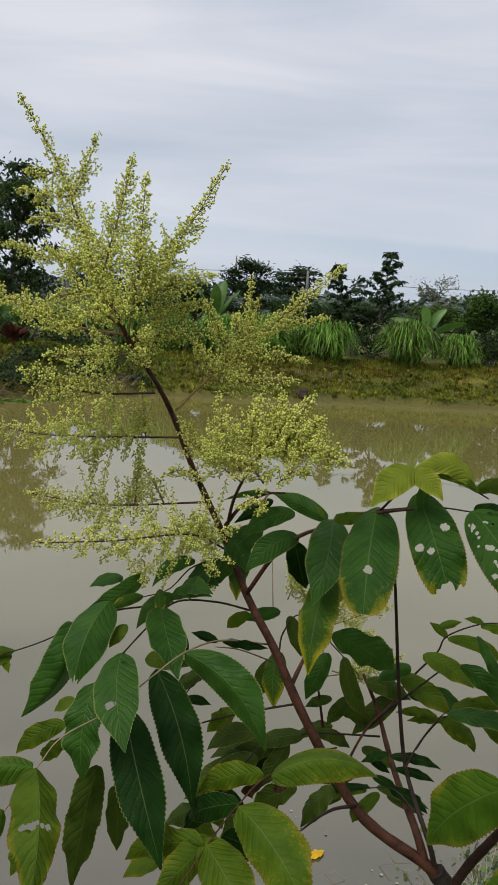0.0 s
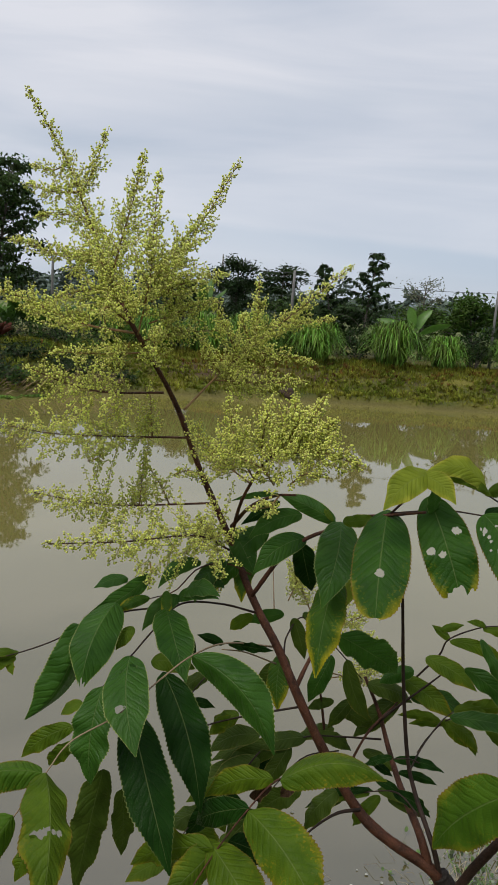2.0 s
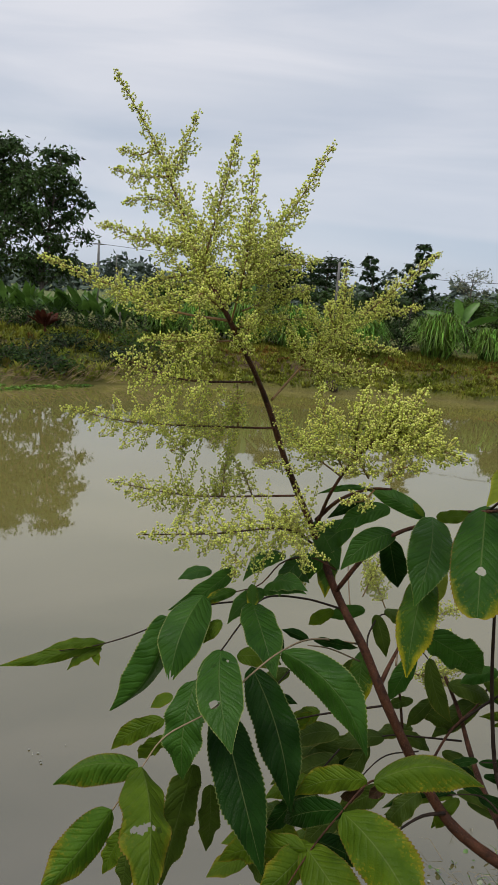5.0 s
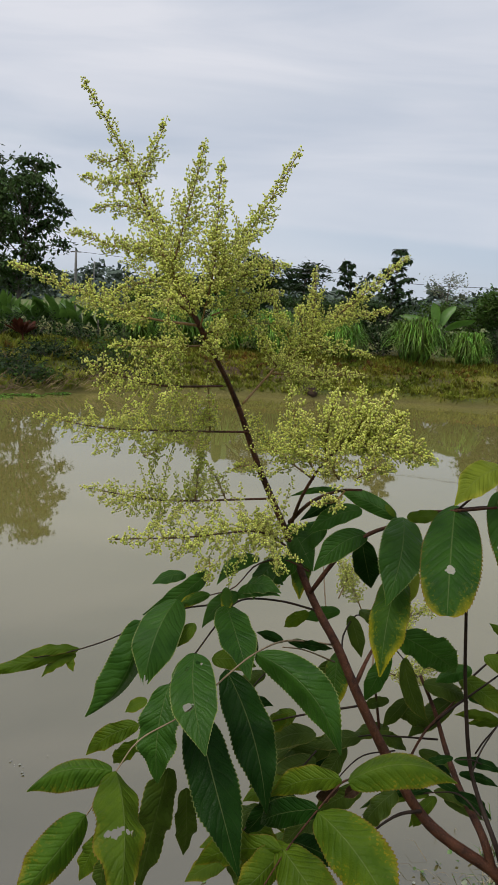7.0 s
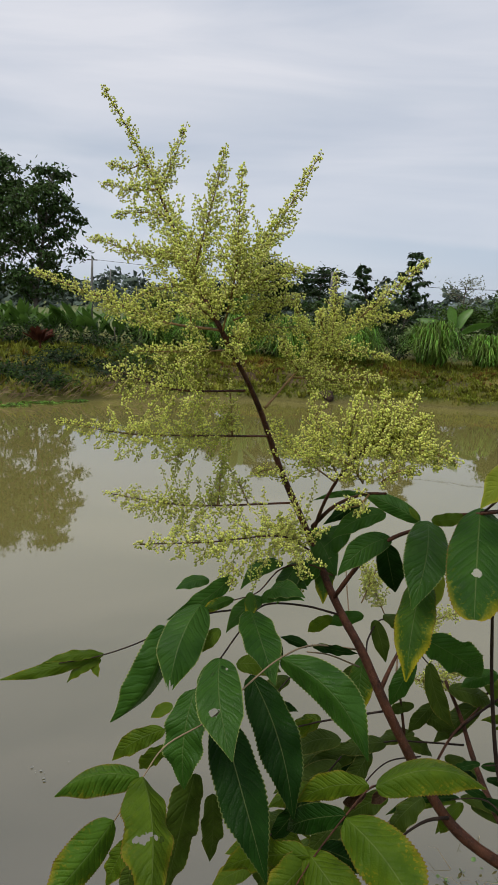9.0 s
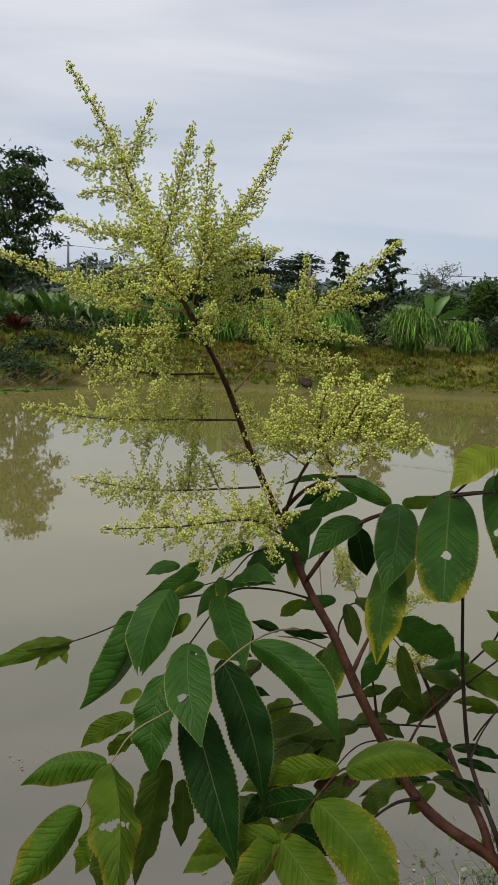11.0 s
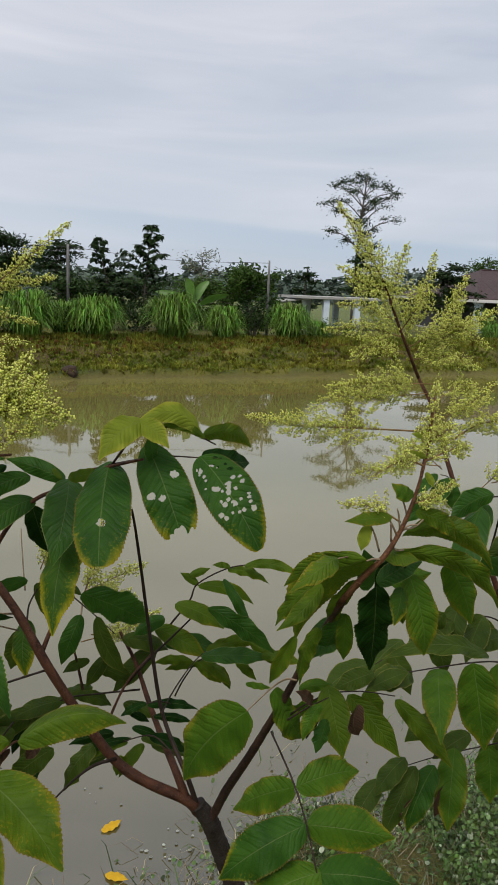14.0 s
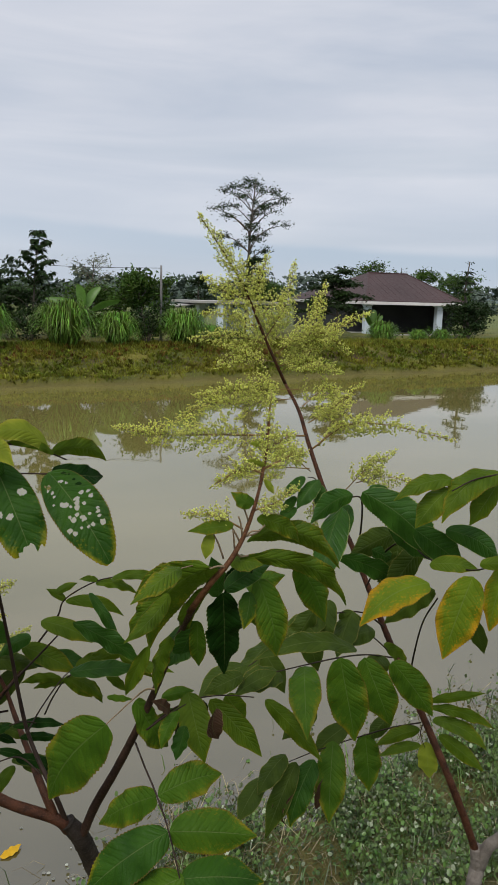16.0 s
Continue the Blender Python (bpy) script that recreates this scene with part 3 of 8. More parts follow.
banana_plant("banana_plant", (4.30, 34.6, 0.85), 4, 1.65, 0.40, BANANA_LIGHT, "banana plant with two broad upright leaves behind the reeds", "banana plant", 60, frontal=True, leans=((-0.14, 0, 1), (0.40, 0.1, 1), (0.9, 0.2, 0.55), (-0.8, 0.2, 0.5)))
banana_plant("banana_plant", (-5.2, 34.8, 0.5), 6, 2.3, 0.6, BANANA, "banana plant with broad upright leaves behind the reeds", "banana plant", 61)
banana_plant("banana_plant", (22.0, 41.5, 0.0), 5, 1.5, 0.4, BANANA, "small banana plant before the house", "banana plant", 62)
for i, x in enumerate([-15.6, -14.9, -14.1, -13.2, -12.5, -11.8, -11.1, -10.3, -9.4]):
    banana_plant("ginger_plant", (x, 33.0 + 0.4 * math.sin(i * 2.0), -0.1), 9, 1.70 + 0.2 * math.sin(i * 1.7), 0.38, BANANA, "leafy green ginger-like plant in a row along the bank", "garden plant", 70 + i, "row of leafy garden plants", 0.55)
banana_plant("red_leaf_shrub", (-12.9, 30.9, 0.1), 26, 0.85, 0.24, RED_LEAF, "low shrub with dark red-brown leaves", "shrub", 90, upright=0.3)


def low_bush(place, r, h, n, seed, material=CROWN_MID):
    rng = random.Random(seed)
    top = thing("low_bush", (place[0], place[1], land(place[0], place[1]) - 0.05), "low leafy bush at the top of the bank", "bush", "bushes along the bank")
    twigs, bag, pts = Bag(), Bag(), []
    for i in range(9):
        a = i * 2.4
        end = Vector((r * 0.8 * math.cos(a), r * 0.8 * math.sin(a), h * rng.uniform(0.5, 1)))
        tube(twigs, smooth_line([(0, 0, 0), end * 0.5 + Vector((0, 0, 0.1)), end], 4), (0.02, 0.006), 4)
        for _ in range(n // 9):
            pts.append(end * rng.uniform(0.45, 1.05) + Vector((rng.gauss(0, 1), rng.gauss(0, 1), rng.gauss(0, 0.8))) * r * 0.26)
    leaf_cards(bag, [q for q in pts if q.z > 0], 0.16, rng)
    mesh_object("stem", twigs.v, twigs.f, BARK_FAR, top)
    mesh_object("crown", bag.v, bag.f, material, top)


for i, (x, back, r, h) in enumerate([(10.4, 1.0, 0.9, 0.9), (11.8, 1.2, 0.8, 0.7), (23.4, 1.2, 1.0, 0.8), (25.2, 1.4, 1.0, 0.7), (20.6, 1.5, 0.9, 0.7), (1.9, 0.5, 0.7, 1.5), (6.9, 0.2, 0.85, 2.0), (-0.9, 0.7, 0.7, 1.4), (-15.0, -0.8, 1.0, 0.9), (-11.6, 0.6, 0.8, 0.7), (-16.0, -0.4, 1.0, 1.3), (-14.2, -0.6, 0.9, 1.25), (-12.7, -0.3, 0.9, 1.3), (-10.6, -0.5, 0.9, 1.25), (-9.0, 0.0, 0.8, 1.3), (-7.4, 0.3, 0.7, 1.3), (-3.4, 0.6, 0.7, 1.0)]):
    b = bank(x, back)
    low_bush(b, r, h, int(420 * max(1, h)), 100 + i, CROWN_DARK if h > 1.2 else CROWN_MID)


for i, (x, out) in enumerate([(-16.2, 1.2), (-15.0, 2.4), (-13.9, 1.6), (-12.8, 2.8), (-11.8, 1.4), (-10.6, 2.4), (-9.4, 1.3), (-8.2, 2.1), (-14.4, 3.6), (-12.0, 4.0), (-6.8, 1.2)]):
    low_bush((x, far_shore(x) + out, 0), 0.7, 0.45, 420, 140 + i, CROWN_DARK if i % 3 else CROWN_MID)


bush_rng = random.Random(160)
for i in range(16):
    x = bush_rng.uniform(-14.5, -7.5)
    low_bush((x, far_shore(x) + bush_rng.uniform(0.8, 6.5), 0), 0.75, bush_rng.uniform(0.4, 0.85), 420, 170 + i, CROWN_DARK if i % 3 else CROWN_MID)


def bank_grass():
    """Short tufts over the far bank."""
    rng = random.Random(120)
    bag = Bag()
    for _ in range(46000):
        x = rng.uniform(-17, 31)
        s = far_shore(x)
        crest = 31.9 + 0.17 * x if x > -3 else 31.4
        y = s + 0.08 + (crest - s + 1.9) * rng.random() ** 0.8
        if noise.noise((x * 0.55, y * 0.8, 7)) > 0.22 + 0.5 * rng.random():
            continue
        z = land(x, y)
        if 0.42 < z + 0.3 * noise.noise((x * 0.8, y, 9)) < 0.80 and rng.random() < 0.65:
            continue
        h = rng.uniform(0.05, 0.20) * (1.5 if y > crest - 0.4 else 1)
        for _ in range(2):
            a = rng.uniform(0, 6.28)
            d = Vector((math.cos(a), math.sin(a), 0))
            c = Vector((x, y, z))
            bag.add([c - d * 0.022, c + d * 0.022, c + Vector((rng.gauss(0, 0.06), rng.gauss(0, 0.06), h))], [(0, 1, 2)])
    rusty = Bag()
    for _ in range(9000):
        # whole tufts of blades, lush low down and rusty on the scarp
        x = rng.uniform(-17.5, 31)
        s = far_shore(x)
        crest = 31.9 + 0.17 * x if x > -3 else 31.4
        u = rng.random()
        y = s + 0.12 + (crest - s + 0.9) * u
        if noise.noise((x * 0.9, y * 1.2, 11)) < -0.12 + 0.3 * (rng.random() - 0.5):
            continue
        c = Vector((x, y, land(x, y) - 0.01))
        brown = rng.random() < 0.55 * max(0.0, 1 - abs(u - 0.66) / 0.30) * (0.3 if x < -5 or x > 13 else 1)
        h = rng.uniform(0.10, 0.26) * (1.7 if x < -7 and rng.random() < 0.5 else 1) * (1.2 if u > 0.75 else 1)
        verts, faces = [c], []
        for k in range(12):
            a = rng.uniform(0, 6.283)
            d = Vector((math.cos(a), math.sin(a), 0))
            e = c + d * h * rng.uniform(0.2, 0.9) + Vector((0, 0, h * rng.uniform(0.35, 1.0)))
            q = Vector((-d.y, d.x, 0)) * rng.uniform(0.012, 0.03)
            mid = c.lerp(e, 0.55) + Vector((0, 0, h * 0.16))
            n = len(verts)
            verts += [mid - q, mid + q, e]
            faces += [(0, n, n + 1), (n, n + 2, n + 1)]
        (rusty if brown else bag).add(verts, faces)
    tagged(mesh_object("bank_grass", bag.v, bag.f, GRASS), "patchy tufted green grass on the pond bank", "grass", kind="stuff")
    tagged(mesh_object("rusty_grass", rusty.v, rusty.f, GRASS_BROWN), "rusty brown withered tufts on the bank's scarp", "grass", kind="stuff")
    float_bag = Bag()
    for _ in range(2600):
        x = rng.uniform(-13.5, -8.2)
        y = far_shore(x) - rng.random() ** 1.6 * 1.5 * (0.35 + 0.65 * min(1, (-8.2 - x) / 2)) + 0.1
        if noise.noise((x * 1.1, y * 2.4, 21)) < -0.1:
            continue
        a, l = rng.uniform(0, 6.283), rng.uniform(0.05, 0.16)
        c, d, q = Vector((x, y, 0.012)), Vector((math.cos(a), math.sin(a), 0)), Vector((-math.sin(a), math.cos(a), 0))
        float_bag.add([c, c + d * l * 0.5 + q * l * 0.3 + Vector((0, 0, rng.uniform(0, 0.05))), c + d * l, c + d * l * 0.5 - q * l * 0.3 + Vector((0, 0, rng.uniform(0, 0.05)))], [(0, 1, 2, 3)])
    tagged(mesh_object("water_weeds", float_bag.v, float_bag.f, REED), "green weeds afloat along the far waterline", "weeds", kind="stuff")
    dry = Bag()
    for _ in range(900):
        x = rng.uniform(-17, -6.5)
        y = far_shore(x) + rng.uniform(0.15, 2.6) * rng.random()
        c = Vector((x, y, land(x, y) + 0.02))
        a = rng.gauss(0.2, 0.7)
        d = Vector((math.cos(a), math.sin(a) * 0.6, rng.uniform(-0.1, 1.1))) * rng.uniform(0.2, 0.6)
        side = Vector((0, 0, 0.012))
        dry.add([c - side, c + side, c + d * 0.5 + side + Vector((0, 0, 0.06)), c + d * 0.5 - side + Vector((0, 0, 0.06)), c + d], [(0, 1, 2, 3), (3, 2, 4)])
    tagged(mesh_object("dry_stalks", dry.v, dry.f, DRY), "heap of dry bent stalks at the water's edge", "dry grass", kind="stuff")


bank_grass()

bm = bmesh.new()
bmesh.ops.create_icosphere(bm, subdivisions=3, radius=0.3)
for v in bm.verts:
    v.co *= 1 + 0.35 * noise.noise(v.co * 5) 
    v.co.z *= 0.75
mound = part("mud_mound", bm, surface("dark_mud", (0.022, 0.013, 0.008), (0.055, 0.030, 0.015), 2, 16, 0.95, 0.8, 0.05), None)
mound.location = (-0.75, far_shore(-0.75) + 0.35, 0.24)
tagged(mound, "dark crumbly mound of mud at the waterline", "mud mound")


# ---- house, carport, poles ----
def house():
    top = thing("house", (23.2, 45.0, 1.0), "low house with a maroon hipped roof and dark open veranda", "house")
    w, d, e = 7.4, 13.8, 2.22
    r0, r1, rz, ry = 2.45, 5.5, 4.12, 4.7
    verts = [(0, 0, e), (w, 0, e), (w, d, e), (0, d, e), (r0, ry, rz), (r1, ry, rz)]
    verts += [(x, y, z - 0.09) for x, y, z in verts]
    faces = [(0, 1, 5, 4), (1, 2, 5), (2, 3, 4, 5), (3, 0, 4), (6, 10, 11, 7), (7, 11, 8), (8, 11, 10, 9), (9, 10, 6), (0, 6, 7, 1), (1, 7, 8, 2), (2, 8, 9, 3), (3, 9, 6, 0)]
    roof = mesh_object("roof", verts, faces, ROOF, top, "maroon metal sheet roof")
    for a, b, c in (((0, 0, e), (r0, ry, rz), 0.05), ((w, 0, e), (r1, ry, rz), 0.05), ((r0, ry, rz), (r1, ry, rz), 0.06)):
        # rounded caps over the hips and the ridge
        bag = Bag()
        tube(bag, [Vector(a), (Vector(a) + Vector(b)) / 2, Vector(b)], (c, c), 6)
        mesh_object("ridge_cap", bag.v, bag.f, ROOF, roof)
    bag = Bag()
    tube(bag, [Vector((5.2, ry + 0.2, rz - 0.1)), Vector((5.2, ry + 0.2, rz + 0.45))], (0.03, 0.02), 5)
    mesh_object("vent_pipe", bag.v, bag.f, POLE, top)
    for i in range(15):
        # standing ribs on the front slope
        x = 0.25 + i * 0.49
        t = min(1, x / r0, (w - x) / (w - r1)) * 0.985
        bm = bmesh.new()
        box(bm, (x - 0.015, 0, 0), (x + 0.015, math.hypot(ry, rz - e) * t, 0.006))
        for v in bm.verts:
            k = v.co.y / math.hypot(ry, rz - e)
            v.co = Vector((v.co.x, k * ry, e + k * (rz - e) + v.co.z + 0.002))
        part("rib", bm, ROOF, roof)
    bm = bmesh.new()
    box(bm, (-0.07, 0.0, e - 0.24), (-0.005, d, e - 0.04), 0.01)
    part("fascia", bm, PAINT_WHITE, top, "off-white fascia board")
    bm = bmesh.new()
    box(bm, (-0.02, -0.07, e - 0.24), (w + 0.02, -0.005, e - 0.04), 0.01)
    part("fascia", bm, PAINT_WHITE, top, "off-white fascia board")
    for x, y in ((0.42, 0.55), (5.75, 0.55)):
        bm = bmesh.new()
        box(bm, (x - 0.22, y - 0.2, -0.3), (x + 0.22, y + 0.2, e - 0.1), 0.02)
        box(bm, (x - 0.29, y - 0.27, e - 0.32), (x + 0.29, y + 0.27, e - 0.1), 0.02)
        part("column", bm, PAINT_BLUE, top, "pale blue painted column")
    bm = bmesh.new()
    box(bm, (0.71, 3.6, -0.3), (w - 0.51, 3.8, e - 0.15))
    part("wall", bm, WALL_SHADED, top)
    bm = bmesh.new()
    box(bm, (w - 0.5, 0.9, -0.3), (w - 0.3, d - 0.3, e - 0.15))
    part("wall", bm, WALL_SHADED, top)
    bm = bmesh.new()
    box(bm, (0.5, 3.6, -0.3), (0.7, d - 0.3, e - 0.15))
    part("wall", bm, WALL_SHADED, top)
    bm = bmesh.new()
    box(bm, (0.1, 0.1, e - 0.14), (w - 0.1, d - 0.1, e - 0.10))
    part("soffit", bm, WALL_SHADED, top)
    bm = bmesh.new()
    box(bm, (0.1, 0.2, -0.3), (w - 0.1, d - 0.2, 0.08), 0.02)
    part("plinth", bm, CONCRETE, top)


house()


def fence_post(x, y, h, r, label):
    z0 = land(x, y) - 0.15
    top = thing("fence_post", (x, y, z0), label, "post", "posts along the bank")
    bag = Bag()
    tube(bag, smooth_line([(0, 0, 0), (0.015, 0, h * 0.5), (-0.01, 0.01, h + 0.15)], 6), (r, r * 0.8), 8, 0.15, random.Random(int(h * 100)))
    mesh_object("post", bag.v, bag.f, BARK_FAR, top, smooth=True)


fence_post(-8.9, 31.9, 1.75, 0.07, "weathered grey wooden post before the garden plants")
fence_post(-10.0, 31.9, 1.0, 0.035, "thin dark stake before the garden plants")


def carport():
    top = thing("carport", (11.0, 43.0, 1.0), "flat-roofed carport on pale blue posts beside the house", "carport")
    bm = bmesh.new()
    box(bm, (0.1, -0.2, 1.86), (6.2, 4.6, 2.0), 0.015)
    part("roof", bm, CONCRETE, top, "pale grey flat roof slab")
    bm = bmesh.new()
    box(bm, (-0.7, 0.1, 1.62), (1.2, 2.6, 1.68), 0.01)
    for v in bm.verts:
        v.co.z += 0.12 * (v.co.x + 0.7)
    part("awning", bm, CONCRETE, top, "tilted grey awning sheet")
    for x, y in ((1.95, 0.1), (3.8, 0.1), (1.95, 4.2), (3.8, 4.2), (0.75, 0.6)):
        s = 0.17 if x != 0.75 else 0.1
        bm = bmesh.new()
        box(bm, (x - s, y - s, -0.2), (x + s, y + s, 1.87), 0.01)
        part("post", bm, PAINT_BLUE, top, "pale blue post")


carport()


def utility_pole(x, y, top_z, r, label):
    z0 = land(x, y) - 0.2
    top = thing("utility_pole", (x, y, z0), label, "utility pole", "poles along the road")
    bag = Bag()
    tube(bag, [Vector((0, 0, 0)), Vector((0, 0, (top_z - z0) * 0.8)), Vector((0, 0, top_z - z0))], (r, r * 0.6), 8)
    mesh_object("pole", bag.v, bag.f, POLE, top, smooth=True)
    if r < 0.1:
        return Vector((x, y, top_z - 0.12))
    bm = bmesh.new()
    box(bm, (-0.35, -0.03, top_z - z0 - 0.28), (0.35, 0.03, top_z - z0 - 0.22), 0.005)
    part("crossarm", bm, BARK_FAR, top)
    return Vector((x, y, top_z - 0.22))


ends = [utility_pole(-16.7, 48.0, 5.75, 0.10, "grey utility pole with a short crossarm beyond the bank"),
        utility_pole(-5.3, 42.5, 5.8, 0.06, "thin grey utility pole behind the trees"),
        utility_pole(-1.2, 37.6, 5.0, 0.09, "grey concrete utility pole behind the reeds"),
        utility_pole(7.85, 35.3, 4.6, 0.07, "thin grey utility pole beside the bushy tree")]
utility_pole(-15.7, 48.6, 5.0, 0.05, "thin distant utility pole")
ends = [ends[0] + Vector((-30, 6, 0.5))] + [ends[0], ends[2], ends[3]]
wire = thing("overhead_wire", ends[1], "thin black overhead wires strung between the poles", "wire")
for a, b in zip(ends, ends[1:]):
    bag = Bag()
    o = ends[1]
    tube(bag, smooth_line([a - o, (a + b) / 2 - o - Vector((0, 0, 0.22)), b - o], 12), (0.014, 0.014), 4)
    mesh_object("cable", bag.v, bag.f, WIRE, wire)


# ---- shrubs in the foreground ----
def leaf_material(name, green, deep, edge, edge_from, spots=0.0, rough=0.42, clear=0.25, spec=0.09, rim=0.6, tip=0.55, teeth=(0.30, 0.26, 0.07)):
    """Leaf blade: sunken side veins from the midrib, mottled green, and a margin that yellows."""
    m, nt, b = principled(name)
    tc = nt.nodes.new("ShaderNodeTexCoord")
    uv = nt.nodes.new("ShaderNodeSeparateXYZ")
    nt.links.new(tc.outputs["UV"], uv.inputs[0])
    u, v = uv.outputs["X"], maths(nt, "ABSOLUTE", maths(nt, "SUBTRACT", uv.outputs["Y"], 0.5))
    obj = tc.outputs["Object"]
    n1, n2 = noise_node(nt, obj, 26, 4), noise_node(nt, obj, 210, 5, 0.6)
    # side veins slant towards the tip
    ph = maths(nt, "MULTIPLY", maths(nt, "SUBTRACT", u, maths(nt, "MULTIPLY", v, 0.34)), 12.0)
    ph = maths(nt, "ADD", ph, maths(nt, "MULTIPLY", noise_node(nt, obj, 38, 2), 1.1))
    wave = maths(nt, "ABSOLUTE", maths(nt, "SUBTRACT", maths(nt, "FRACT", ph), 0.5))
    vein = step(nt, wave, 0.44, 0.5)
    rib = step(nt, v, 0.017, 0.007)
    col = blend(nt, step(nt, n1, 0.35, 0.65), deep, green)
    col = blend(nt, maths(nt, "MULTIPLY", n2, 0.35), col, tuple(c * 1.5 for c in green))
    margin = maths(nt, "ADD", maths(nt, "MULTIPLY", v, 2.0), maths(nt, "MULTIPLY", maths(nt, "SUBTRACT", n1, 0.5), 1.1))
    margin = maths(nt, "ADD", margin, maths(nt, "MULTIPLY", maths(nt, "SUBTRACT", u, 0.5), tip))
    f = step(nt, margin, edge_from, edge_from + 0.55)
    col = blend(nt, f, col, edge)
    if spots:
        sp = step(nt, noise_node(nt, obj, 420, 2, 0.4), 0.60, 0.66)
        near = step(nt, margin, edge_from - 0.5, edge_from + 0.1)
        fleck = step(nt, noise_node(nt, obj, 300, 3, 0.5), 0.56, 0.62)
        col = blend(nt, maths(nt, "MULTIPLY", maths(nt, "MULTIPLY", fleck, near), spots), col, edge)
        col = blend(nt, maths(nt, "MULTIPLY", maths(nt, "MULTIPLY", sp, f), spots), col, (0.035, 0.022, 0.01))
    lighter = blend(nt, 0.5, col, (0.20, 0.24, 0.09))
    col = blend(nt, maths(nt, "MULTIPLY", rib, 0.60), col, lighter)
    col = blend(nt, maths(nt, "MULTIPLY", vein, 0.10), col, lighter)
    # each field between two side veins has a tone of its own
    field = nt.nodes.new("ShaderNodeTexWhiteNoise")
    field.noise_dimensions = "1D"
    nt.links.new(maths(nt, "ADD", maths(nt, "FLOOR", ph), maths(nt, "MULTIPLY", maths(nt, "GREATER_THAN", uv.outputs["Y"], 0.5), 57.0)), field.inputs["W"])
    col = blend(nt, maths(nt, "MULTIPLY", field.outputs["Value"], 0.15), col, deep)
    col = blend(nt, step(nt, wave, 0.36, 0.48, 0.0, 0.16), col, deep)
    col = blend(nt, maths(nt, "MULTIPLY", step(nt, v, 0.472, 0.493), rim), col, teeth)
    nt.links.new(col, b.inputs["Base Color"])
    nt.links.new(step(nt, n2, 0.3, 0.7, rough - 0.07, rough + 0.12), b.inputs["Roughness"])
    b.inputs["Specular IOR Level"].default_value = spec
    net = nt.nodes.new("ShaderNodeTexVoronoi")
    net.feature = "DISTANCE_TO_EDGE"
    net.inputs["Scale"].default_value = 330
    nt.links.new(obj, net.inputs["Vector"])
    h = maths(nt, "ADD", maths(nt, "MULTIPLY", step(nt, wave, 0.24, 0.5, 1.0, 0.0), 0.9), maths(nt, "MULTIPLY", n2, 0.30))
    h = maths(nt, "ADD", h, maths(nt, "MULTIPLY", net.outputs["Distance"], 0.9))
    h = maths(nt, "SUBTRACT", h, maths(nt, "MULTIPLY", rib, 1.2))
    bump(nt, b, h, 0.42, 0.0022)
    t = nt.nodes.new("ShaderNodeBsdfTranslucent")
    nt.links.new(blend(nt, 0.5, col, tuple(min(1, c * 2.2) for c in green)), t.inputs["Color"])
    s = nt.nodes.new("ShaderNodeMixShader")
    s.inputs[0].default_value = clear
    nt.links.new(b.outputs[0], s.inputs[1])
    nt.links.new(t.outputs[0], s.inputs[2])
    nt.links.new(s.outputs[0], nt.nodes["Material Output"].inputs["Surface"])
    return m


def stem_material(name, dark, light):
    """Bark mottled along the stem, with pale corky dots."""
    m, nt, b = principled(name)
    vec = nt.nodes.new("ShaderNodeTexCoord").outputs["Object"]
    n1, n2 = noise_node(nt, vec, 45, 4), noise_node(nt, vec, 330, 6, 0.7)
    col = blend(nt, step(nt, maths(nt, "ADD", maths(nt, "MULTIPLY", n1, 0.5), maths(nt, "MULTIPLY", n2, 0.5)), 0.38, 0.62), dark, light)
    dots = nt.nodes.new("ShaderNodeTexVoronoi")
    dots.inputs["Scale"].default_value = 260
    nt.links.new(vec, dots.inputs["Vector"])
    spot = step(nt, dots.outputs["Distance"], 0.30, 0.16)
    col = blend(nt, maths(nt, "MULTIPLY", spot, 0.16), col, tuple(min(1, c * 2.2 + 0.08) for c in light))
    nt.links.new(col, b.inputs["Base Color"])
    b.inputs["Roughness"].default_value = 0.6
    b.inputs["Specular IOR Level"].default_value = 0.2
    bump(nt, b, maths(nt, "ADD", n2, maths(nt, "MULTIPLY", spot, 0.5)), 0.8, 0.002)
    return m


LEAF_G = leaf_material("glossy_green_leaf", (0.038, 0.098, 0.012), (0.014, 0.048, 0.006), (0.13, 0.19, 0.010), 1.05, rough=0.33, spec=0.13, rim=0.7, teeth=(0.30, 0.32, 0.11))
# the green leaf once more, with its shadow put into the colour
LEAF_D = leaf_material("shaded_green_leaf", (0.010, 0.034, 0.004), (0.0035, 0.015, 0.002), (0.05, 0.075, 0.008), 1.20, rough=0.36, clear=0.05, spec=0.05, rim=0.5, teeth=(0.20, 0.22, 0.07))
LEAF_O = leaf_material("olive_leaf", (0.074, 0.120, 0.007), (0.035, 0.068, 0.004), (0.23, 0.19, 0.010), 0.84, 0.3, rough=0.46, clear=0.22, spec=0.09, teeth=(0.17, 0.085, 0.022))
LEAF_Y = leaf_material("yellow_tipped_leaf", (0.030, 0.082, 0.008), (0.011, 0.040, 0.005), (0.27, 0.23, 0.008), 1.16, 0.4, clear=0.2, tip=1.5, teeth=(0.17, 0.085, 0.022))
LEAF_S = leaf_material("spotted_leaf", (0.076, 0.124, 0.008), (0.036, 0.074, 0.005), (0.23, 0.185, 0.010), 0.84, 0.85, clear=0.2, spec=0.08, teeth=(0.17, 0.085, 0.022))
